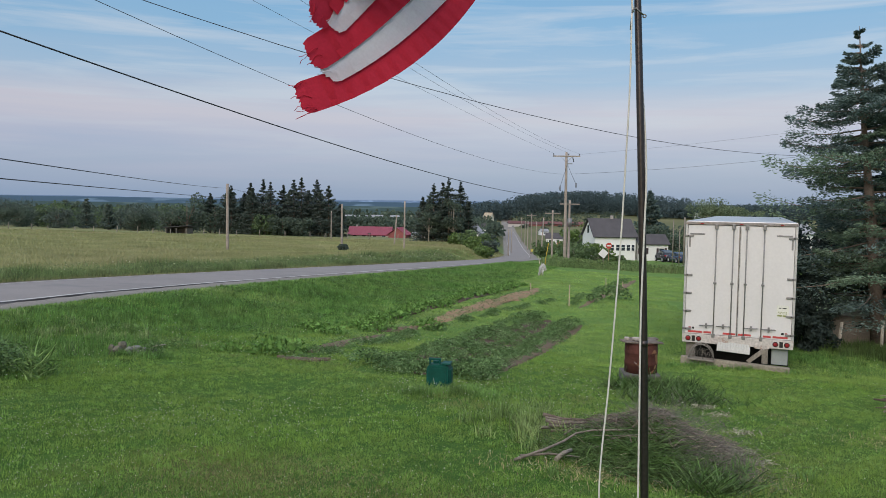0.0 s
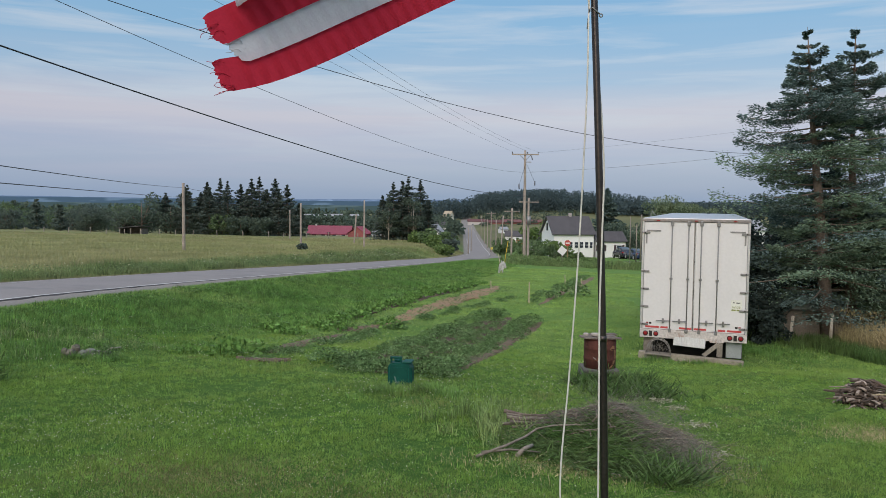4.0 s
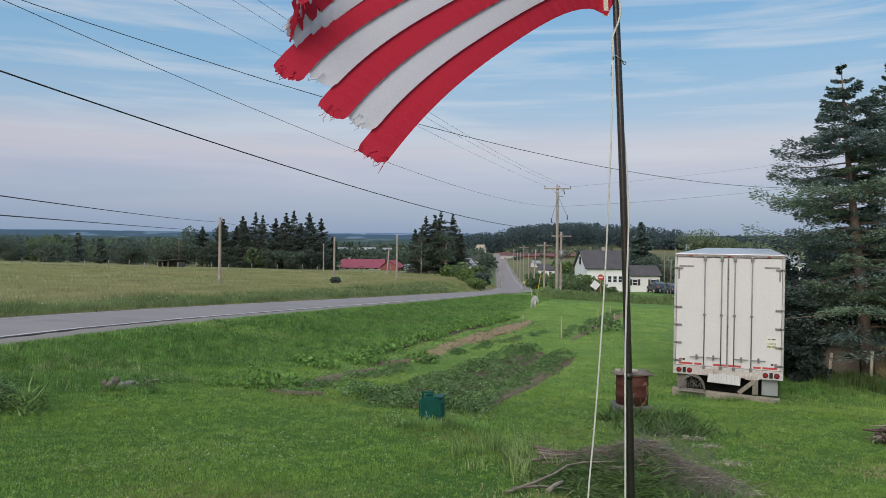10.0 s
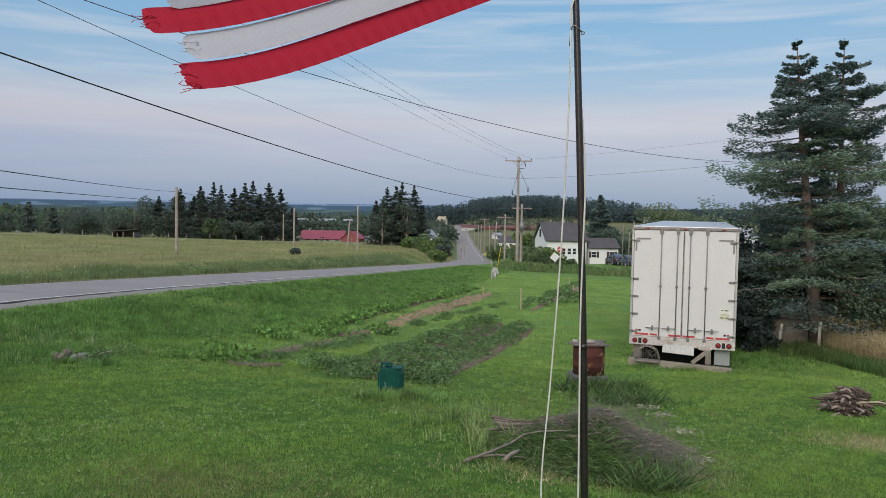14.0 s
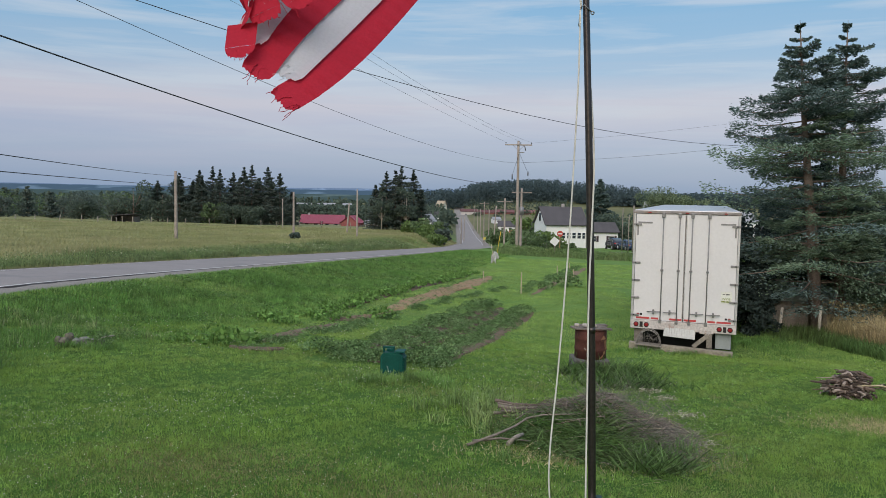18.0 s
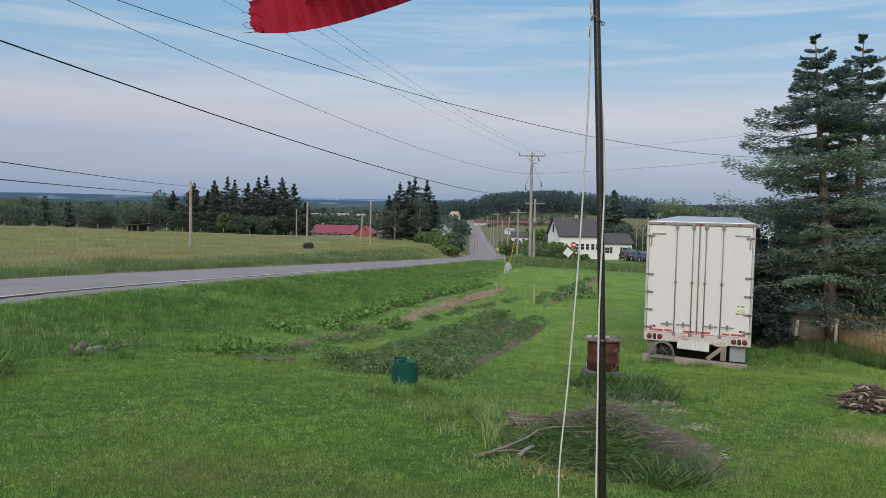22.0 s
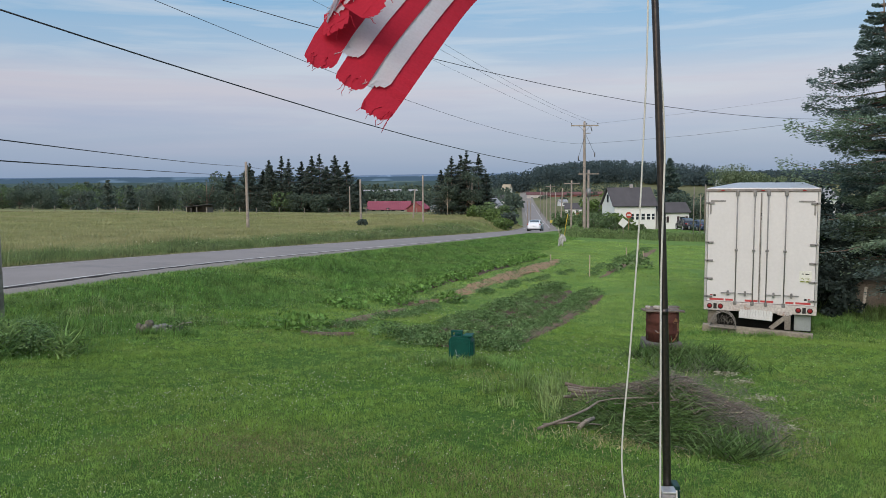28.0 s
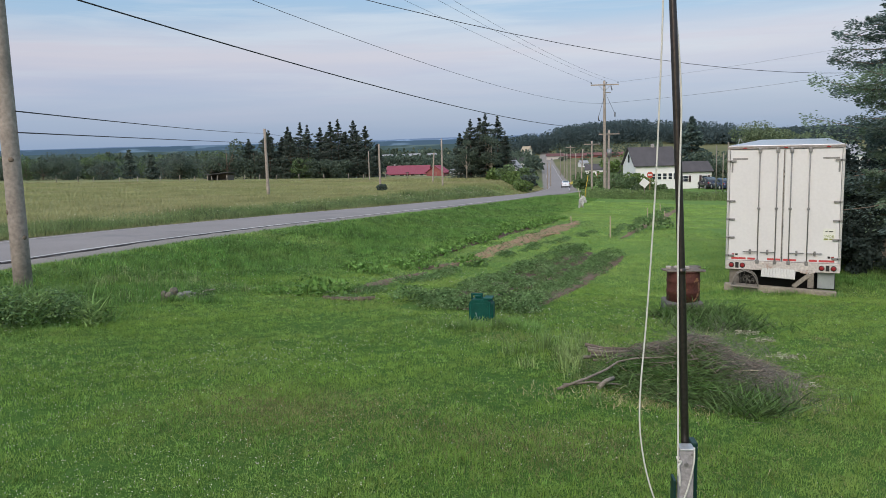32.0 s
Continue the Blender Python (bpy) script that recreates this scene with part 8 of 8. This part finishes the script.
    for s in (-1, 1):
        pane("front_window", 0.95, -0.20, 0.42, -0.22, s)
        pane("rear_window", -0.26, -1.08, -0.28, -0.92, s)
        pane("quarter_window", -1.12, -1.45, -0.96, -1.22, s)
        part("mirror", boxed(s * 0.93 - 0.10, s * 0.93 + 0.10, 0.78 * length, 0.90 * length, 0.93 * tall, 1.06 * tall, bevel=0.03), paint, t, "door mirror")
        part("sill", boxed(s * 0.86 - 0.05, s * 0.86 + 0.05, -0.95 * length, 0.95 * length, 0.17, 0.25, bevel=0.02), tyre_mat, t)
        for y in (-0.62, 0.36):
            part("door_handle", boxed(min(s * 0.885, s * 0.925), max(s * 0.885, s * 0.925), (y - 0.10) * length, (y + 0.10) * length, 0.80 * tall, 0.835 * tall, bevel=0.01), alloy, shell)
        for y in (-1.10, -0.21, 0.98):
            part("door_gap", boxed(min(s * 0.899, s * 0.910), max(s * 0.899, s * 0.910), (y - 0.006) * length, (y + 0.006) * length, 0.30, 0.84 * tall), tyre_mat, shell)
        part("tail_lamp", boxed(min(s * 0.50, s * 0.86), max(s * 0.50, s * 0.86), -2.245 * length, -2.06 * length, 0.80 * tall, 0.94 * tall, bevel=0.03), lamp_red, t, "red tail lamp")
        part("head_lamp", boxed(min(s * 0.52, s * 0.79), max(s * 0.52, s * 0.79), 1.86 * length, 2.13 * length, 0.60 * tall, 0.72 * tall, bevel=0.03), lamp_clear, t, "clear head lamp")
        for y in (-1.33, 1.355):
            part("wheel_arch", tubed([(s * 0.80, y * length, 0.335), (s * 0.918, y * length, 0.335)], 0.385, 24), tyre_mat, t)
    part("bumper", boxed(-0.80, 0.80, -2.355 * length, -2.20 * length, 0.34, 0.58, bevel=0.05), paint, t)
    part("bumper", boxed(-0.62, 0.62, 2.20 * length, 2.36 * length, 0.32, 0.54, bevel=0.05), paint, t)
    part("number_plate", boxed(-0.20, 0.20, -2.372 * length, -2.352 * length, 0.62 * tall, 0.72 * tall, bevel=0.004), siding, t)
    part("plate_bar", boxed(-0.15, 0.15, -2.379 * length, -2.373 * length, 0.645 * tall, 0.695 * tall), car_blue, t)
    part("grille", boxed(-0.45, 0.45, 2.28 * length, 2.345 * length, 0.555, 0.62, bevel=0.01), tyre_mat, t)
    part("underbody", boxed(-0.78, 0.78, -2.0 * length, 2.0 * length, 0.15, 0.22), tyre_mat, t)
    wheels = []
    for y in (-1.33, 1.355):
        for s in (-1, 1):
            wh = new("wheel")
            wh.parent, wh.matrix_basis = t, pose(s * 0.83, y * length, 0.33)
            tagged(wh, "wheel with black tyre and alloy rim")
            a, b = (0.105, -0.105) if s > 0 else (-0.105, 0.105)
            part("tyre", tubed([(b, 0, 0), (b * 0.9, 0, 0), (a * 0.9, 0, 0), (a, 0, 0)], [0.30, 0.33, 0.33, 0.29], 28), tyre_mat, wh)
            bm = tubed([(a * 0.9, 0, 0), (a * 1.02, 0, 0)], [0.235, 0.235], 24)
            part("rim_well", bm, car_dark, wh)
            bm = bmesh.new()
            for k in range(24):
                q0, q1 = 2 * math.pi * k / 24, 2 * math.pi * (k + 1) / 24
                tube(bm, [(a * 1.05, 0.225 * math.cos(q0), 0.225 * math.sin(q0)), (a * 1.05, 0.225 * math.cos(q1), 0.225 * math.sin(q1))], 0.014, 4, False)
            part("rim_ring", bm, alloy, wh)
            for k in range(10):
                q = 2 * math.pi * k / 10
                part("spoke", tubed([(a * 1.04, 0.04 * math.cos(q), 0.04 * math.sin(q)), (a * 1.07, 0.215 * math.cos(q), 0.215 * math.sin(q))], [0.016, 0.022], 5), alloy, wh)
            part("hub", tubed([(a * 1.0, 0, 0), (a * 1.12, 0, 0)], [0.05, 0.035], 10), alloy, wh)
            wheels.append(wh)
    return t, wheels


moving_car, car_wheels = car("white_car", "white four-door saloon driving along the road", car_white, pose(-40, -80, 1.8))
car("parked_car", "dark sport utility car parked beside the white house", car_dark, pose(27.0, 110.2, gz(27.0, 110.2), 0, 0, 6), tall=1.12)
car("parked_car", "dark blue saloon parked beside the white house", car_blue, pose(27.6, 105.2, gz(27.6, 105.2), 0, 0, 8))


# ---- the flag: stripes in rigid pieces ----
flag_red = mat("flag_red_cloth", (0.56, 0.030, 0.058), 0.85, var=0.10, scale=5, fine=60, bump=0.1, spec=0.15, trans=0.4)
flag_white = mat("flag_white_cloth", (0.66, 0.65, 0.69), 0.85, var=0.07, scale=5, fine=60, bump=0.1, spec=0.15, trans=0.4)
STRIPES, PIECES, WIDTH, LONG = 9, 28, 0.155, 0.122
flag = thing("striped_flag", "tattered red and white striped flag blowing from the pole", "flag", pose(0, 0, 0))
flag_parts = []
fr = random.Random(12)


def torn_piece(last):
    """A short length of one stripe; the last one of a stripe is ragged, with teeth and hanging threads."""
    bm = bmesh.new()
    nx, half, hem = 4, LONG / 2 + 0.006, WIDTH / 2 + 0.004
    grid_ = [[bm.verts.new((-half + 2 * half * a / nx, 0.004 * math.cos(3.14 * a / nx) * (1 - abs(c)), c * hem)) for a in range(nx + 1)] for c in (-1, 0, 1)]
    for lo, hi in zip(grid_, grid_[1:]):
        for a in range(nx):
            bm.faces.new((lo[a], lo[a + 1], hi[a + 1], hi[a])).smooth = True
    if last:
        zs = [-hem, -hem * 0.75, -hem * 0.5, -hem * 0.22, 0.0, hem * 0.3, hem * 0.52, hem * 0.8, hem]
        reach = [0.004 + 0.055 * math.sin(0.25 + 2.64 * k / 8) ** 0.6 * fr.uniform(0.75, 1.1) for k in range(9)]
        edge = [grid_[0][-1]] + [bm.verts.new((half, 0, z)) for z in zs[1:4]] + [grid_[1][-1]] + [bm.verts.new((half, 0, z)) for z in zs[5:8]] + [grid_[2][-1]]
        out = [bm.verts.new((half + r_, 0.006 * fr.uniform(-1, 1), v.co.z * fr.uniform(0.86, 1.0))) for v, r_ in zip(edge, reach)]
        for k in range(8):
            bm.faces.new((edge[k], out[k], out[k + 1], edge[k + 1]))
            tip = bm.verts.new((half + max(reach[k], reach[k + 1]) + fr.uniform(0.001, 0.010), 0.006 * fr.uniform(-1, 1), (out[k].co.z + out[k + 1].co.z) / 2 + fr.uniform(-0.006, 0.006)))
            bm.faces.new((out[k], tip, out[k + 1]))
    return bm


for i in range(STRIPES):
    m = flag_red if i % 2 == 0 else flag_white
    torn = (1.0, 0.95, 0.99, 0.94, 1.0, 0.93, 0.98, 0.95, 1.0)[i]
    for k in range(PIECES):
        last = k == PIECES - 1
        ob = part("frayed_end" if last else "flag_piece", torn_piece(last), m, flag, smooth=True)
        flag_parts.append((i, k, torn, ob))
        if last:
            for q in range(4 if i else 6):
                z = fr.uniform(-WIDTH / 2, WIDTH / 2) if i or q > 2 else -WIDTH / 2 + 0.01 * q
                pts = [(LONG / 2 - 0.01, 0, z)]
                for _ in range(5):
                    w_ = pts[-1]
                    pts.append((w_[0] + fr.uniform(0.008, 0.030) * (1.4 if not i and q < 3 else 1), w_[1] + fr.uniform(-0.01, 0.01), w_[2] + fr.uniform(-0.014, 0.014)))
                part("thread", tubed(pts, 0.0016, 4), m, ob)
collar = part("hoist_tape", boxed(-0.03, 0.0, -0.004, 0.004, 0, 1.42), mat("cream_tape", (0.6, 0.56, 0.45), 0.9), flag, "cream canvas hoist tape", pose(0.885, 5.0, 5.57, 0, -3, 0))


def motions():
    # the car: seconds against its way along the road
    def on_road(t):
        y = 26 + 16.7 * (t - 23.2) if t < 24 else float(np.interp(t, [24, 25.5, 27, 28, 29, 30, 31, 32], [39.4, 62.0, 84.5, 101.0, 119.0, 136.3, 152.5, 168.5]))
        y -= 0.3
        off = float(np.interp(y, [0, 40, 80, 140, 200], [1.12, 1.12, 1.1, 1.5, 1.5]))
        sl = (float(road_x(y + 1)) - float(road_x(y - 1))) / 2
        gr = (float(road_z(y + 1)) - float(road_z(y - 1))) / 2
        n = math.hypot(1, sl)
        return pose(float(road_x(y)) + off / n, y - off * sl / n, float(road_z(y)) + 0.035, math.degrees(math.atan(gr)), 0, -math.degrees(math.atan(sl)))

    walk(moving_car, [(t, on_road(t)) for t in [0, 5, 10, 15, 19, 21] + [22 + 0.25 * k for k in range(41)]])
    for wh in car_wheels:
        p = wh.matrix_basis.translation.copy()
        rows, a = [(0.0, pose(*p))], 0.0
        for k in range(10 * FPS):
            rows.append((22.0 + k / FPS, pose(*p, -((k * 80) % 360))))
        rows.append((32.0, pose(*p, -((10 * FPS * 80) % 360))))
        walk(wh, rows)

    # the flag: seconds; middle, three quarters and end of its lower edge (across, height); step from stripe to stripe at three quarters and at the end; stripes that hang free
    first = [(0, -0.04, 5.34, -0.35, 4.83, -0.84, 4.54, -0.06, 0.12, 0.01, 0.1, 5), (0.5, -0.08, 5.24, -0.44, 4.98, -0.56, 4.75, -0.13, 0.08, -0.14, 0.07, 3), (1, -0.03, 5.37, -0.39, 4.84, -0.93, 4.65, -0.06, 0.16, 0.07, 0.08, 2),
        (1.5, -0.18, 5.19, -0.61, 4.82, -0.63, 4.57, -0.09, 0.09, -0.09, 0.07, 5), (2, 0.04, 5.2, -0.59, 4.77, -0.81, 4.54, 0.04, 0.17, 0.03, 0.14, 3), (2.5, 0, 5.21, -0.65, 4.81, -1.07, 4.68, -0.02, 0.17, 0, 0.12, 3),
        (3, 0.01, 5.2, -0.62, 4.74, -0.93, 4.59, -0.1, 0.11, -0.1, 0.1, 4), (3.5, -0.04, 5.19, -0.64, 4.76, -0.96, 4.58, -0.04, 0.14, -0.03, 0.1, 3)]
    second = [(4.5, -0.04, 5.23, -0.69, 4.8, -1.04, 4.64, -0.04, 0.15, -0.03, 0.11, 3), (5.5, -0.23, 5.36, -0.85, 4.92, -1.21, 4.71, -0.11, 0.17, 0.05, 0.11, 1), (6, 0.04, 5.36, -0.99, 4.98, -1.31, 4.89, 0, 0.16, 0.03, 0.12, 1),
        (6.5, -0.18, 5.24, -0.92, 4.87, -1.17, 4.71, -0.08, 0.13, -0.09, 0.13, 2), (7, -0.43, 5.3, -0.71, 4.82, -0.78, 4.5, -0.1, 0.09, -0.1, 0.09, 5), (7.5, -0.22, 5.51, -0.81, 5.16, -0.82, 4.8, -0.1, 0, -0.1, 0.02, 4),
        (8, -0.23, 5.53, -0.79, 5.36, -1.14, 5.11, -0.07, 0.12, -0.03, 0.1, 3), (8.5, -0.2, 5.38, -0.7, 4.84, -1.06, 4.87, -0.1, 0.15, -0.03, 0.07, 2)]
    third = [(9, 0.05, 5.29, -0.65, 4.89, -0.74, 4.55, -0.07, 0.14, -0.09, 0.08, 3), (9.5, 0.09, 5.22, -0.65, 4.87, -0.83, 4.57, -0.09, 0.12, -0.1, 0.11, 5), (10, 0.26, 5.33, -0.18, 4.85, -0.43, 4.5, -0.11, 0.1, -0.11, 0.1, 5),
        (10.5, 0.32, 5.35, 0.27, 4.85, 0.18, 4.56, -0.15, 0.02, -0.15, 0, 5), (11, 0.74, 5.41, 0.57, 5.02, 0.27, 4.57, -0.15, 0.01, -0.13, -0.01, 7), (11.5, 0.74, 5.46, 0.47, 5.12, 0.48, 4.83, -0.14, -0.01, -0.16, -0.05, 7),
        (12, 0.12, 5.1, -0.38, 4.65, -0.73, 4.45, -0.13, 0.08, -0.1, 0.07, 3), (12.5, 0.04, 5.27, -0.14, 4.8, -0.31, 4.39, -0.09, 0.09, -0.1, 0.09, 7)]
    fourth = [(13, 0.07, 5.32, -0.41, 4.98, -0.3, 4.42, -0.07, 0.01, -0.03, 0.02, 5), (13.5, -0.04, 5.25, -0.65, 4.93, -0.91, 4.77, 0, 0.13, 0.01, 0.13, 2), (14, 0.05, 5.24, -0.65, 4.84, -1.07, 4.67, -0.1, 0.13, -0.11, 0.13, 3),
        (14.5, -0, 5.27, -0.69, 4.79, -0.98, 4.56, -0.06, 0.12, -0.07, 0.1, 5), (15.5, 0.03, 5.27, -0.57, 4.8, -0.88, 4.61, -0.07, 0.13, -0.08, 0.1, 4), (16.5, 0.04, 5.19, -0.42, 4.81, -0.76, 4.65, -0.1, 0.13, -0.11, 0.11, 3),
        (17, 0.27, 5.43, 0.11, 4.77, -0.32, 4.47, -0.1, 0.08, -0.07, 0.08, 5), (17.5, 0.2, 5.36, -0.14, 4.75, -0.22, 4.35, -0.07, 0.03, -0.04, 0.02, 5)]
    fifth = [(18, -0.01, 5.38, -0.39, 4.79, -0.68, 4.51, -0.11, 0.1, -0.08, 0.06, 4), (18.5, -0.08, 5.28, -0.65, 4.82, -0.77, 4.5, -0.07, 0.09, -0.09, 0.07, 5), (19, -0.1, 5.27, -0.73, 4.95, -1.15, 4.81, -0.04, 0.14, 0.03, 0.11, 2),
        (19.5, 0.24, 5.34, -0.25, 4.99, -0.52, 4.94, -0.1, 0.15, -0.13, 0.09, 2), (20, 0.17, 5.3, -0.27, 4.88, -0.39, 4.55, -0.04, 0.14, -0.05, 0.13, 4), (20.5, -0.03, 5.3, -0.31, 4.9, -0.52, 4.63, -0.11, 0.08, -0.1, 0.06, 4),
        (21, -0.16, 5.41, -0.49, 4.88, -0.56, 4.61, -0.09, 0.1, -0.12, 0.09, 5), (21.5, -0.16, 5.6, -0.7, 5.21, -0.81, 4.98, -0.09, 0.09, -0.1, 0.03, 3)]
    sixth = [(22, 0.06, 5.4, -0.53, 5.01, -0.96, 4.95, 0.02, 0.21, 0.09, 0.11, 1), (22.5, -0.18, 5.4, -0.83, 4.98, -1.01, 4.61, -0.09, 0.08, -0.08, 0.1, 3), (23, 0.04, 5.43, -1.02, 5.01, -1.45, 4.95, -0.06, 0.15, 0.07, 0.1, 1),
        (23.5, -0.12, 5.3, -0.69, 4.96, -1.02, 4.79, -0.08, 0.13, -0.06, 0.1, 2), (24, -0.07, 5.42, -0.87, 4.89, -1.34, 4.87, 0, 0.16, -0.01, 0.1, 2), (24.5, -0.07, 5.18, -0.61, 4.88, -1.15, 4.8, -0.03, 0.14, -0.04, 0.09, 2),
        (25.5, 0.07, 5.25, -0.38, 4.85, -0.77, 4.67, -0.1, 0.07, -0.09, 0.04, 4), (26.5, 0.32, 5.35, -0.1, 4.81, -0.4, 4.58, -0.14, 0.04, -0.11, 0.01, 5)]
    seventh = [(27, 0.17, 5.28, -0.1, 4.8, -0.26, 4.55, -0.12, 0.03, -0.11, -0.01, 5), (27.5, 0.07, 5.25, -0.21, 4.83, -0.46, 4.45, -0.09, 0.02, -0.07, 0.02, 5), (28, -0.15, 5.13, -0.39, 4.7, -0.56, 4.39, -0.08, 0.06, -0.07, 0.06, 5),
        (28.5, -0.13, 5.19, -0.26, 4.7, -0.34, 4.42, -0.09, 0.01, -0.07, 0, 5), (29, 0.02, 5.19, -0.1, 4.73, -0.23, 4.43, -0.13, 0.02, -0.11, 0, 5), (29.5, 0.17, 5.13, 0.06, 4.68, -0.07, 4.46, -0.1, 0.01, -0.1, -0.01, 7),
        (30, 0.26, 5.22, 0.21, 4.81, 0.13, 4.5, -0.09, -0.01, -0.08, -0.02, 9), (30.5, 0.25, 5.29, 0.22, 4.85, 0.2, 4.56, -0.09, -0.01, -0.09, -0.01, 9)]
    eighth = [(31, 0.11, 5.38, -0.07, 4.99, -0.06, 4.67, -0.08, -0.02, -0.1, 0, 9), (31.5, 0.11, 5.44, -0.45, 5.06, -0.63, 4.73, -0.08, 0, -0.06, 0, 9), (32, 0.11, 5.55, -0.43, 5.26, -0.61, 5, -0.09, 0, -0.07, 0, 9)]
    rows = first + second + third + fourth + fifth + sixth + seventh + eighth
    table = np.array(rows)

    def state(t):
        return [float(np.interp(t, table[:, 0], table[:, c])) for c in range(1, 12)]

    def cloth(row, t, i, u):
        """A place on the cloth: i stripes up from the lower edge, the share u of the way from the pole to the torn end, and the way to the next stripe."""
        mx, mz, nx_, nz_, ex, ez, sx, sz, tx, tz, seen = row
        over = max(0.0, i - seen)
        hoist = np.array([0.885 - 0.006 * i, 5.0, 5.57 + WIDTH * i])
        mid = np.array([mx, 4.6, mz]) + 0.5 * i * (np.array([0, 0, 0.9 * WIDTH]) + np.array([sx, 0, sz]))
        late = np.array([nx_ + i * sx + 0.08 * over, 4.1, nz_ + i * sz])
        end = np.array([ex + i * tx + 0.15 * over, 3.8, ez + i * tz])
        k = (0.0, 0.5, 0.8, 1.0)
        w = [math.prod((u - k[b]) / (k[a] - k[b]) for b in range(4) if b != a) for a in range(4)]
        p = w[0] * hoist + w[1] * mid + w[2] * late + w[3] * end
        ph = 4.4 * t - 7.0 * u
        return p + np.array([0.0, 0.06 * u * math.sin(ph) + 0.02 * u * math.sin(1.7 * ph + 1), 0.012 * u * math.sin(1.3 * ph + 2)])

    times = [0.25 * k for k in range(129)]
    states = [state(t) for t in times]
    shares = np.linspace(0, 1, 25)
    ways = {}
    for i in range(STRIPES):
        for t, row in zip(times, states):
            line = np.array([cloth(row, t, i + 0.5, u) for u in shares])
            ways[i, t] = np.r_[0, np.cumsum(np.linalg.norm(np.diff(line, axis=0), axis=1))]
    for i, k, torn, ob in flag_parts:
        keyed = []
        for t, row in zip(times, states):
            way = ways[i, t]
            u = float(np.interp((k + 0.5) / PIECES * torn * way[-1], way, shares))
            p = cloth(row, t, i + 0.5, u)
            along = Vector(cloth(row, t, i + 0.5, u + 0.02) - cloth(row, t, i + 0.5, u - 0.02)).normalized()
            up = Vector(cloth(row, t, i + 1, u) - cloth(row, t, i, u))
            # each stripe slips a little behind the next one where the cloth is gathered
            up.y = 0.0
            up = up.normalized() + Vector((0, 0.16, 0))
            up = (up - along * up.dot(along)).normalized()
            out = up.cross(along).normalized()
            m = Matrix((along, out, up)).transposed().to_4x4()
            m.translation = Vector(p)
            keyed.append((t, m))
        walk(ob, keyed)


motions()
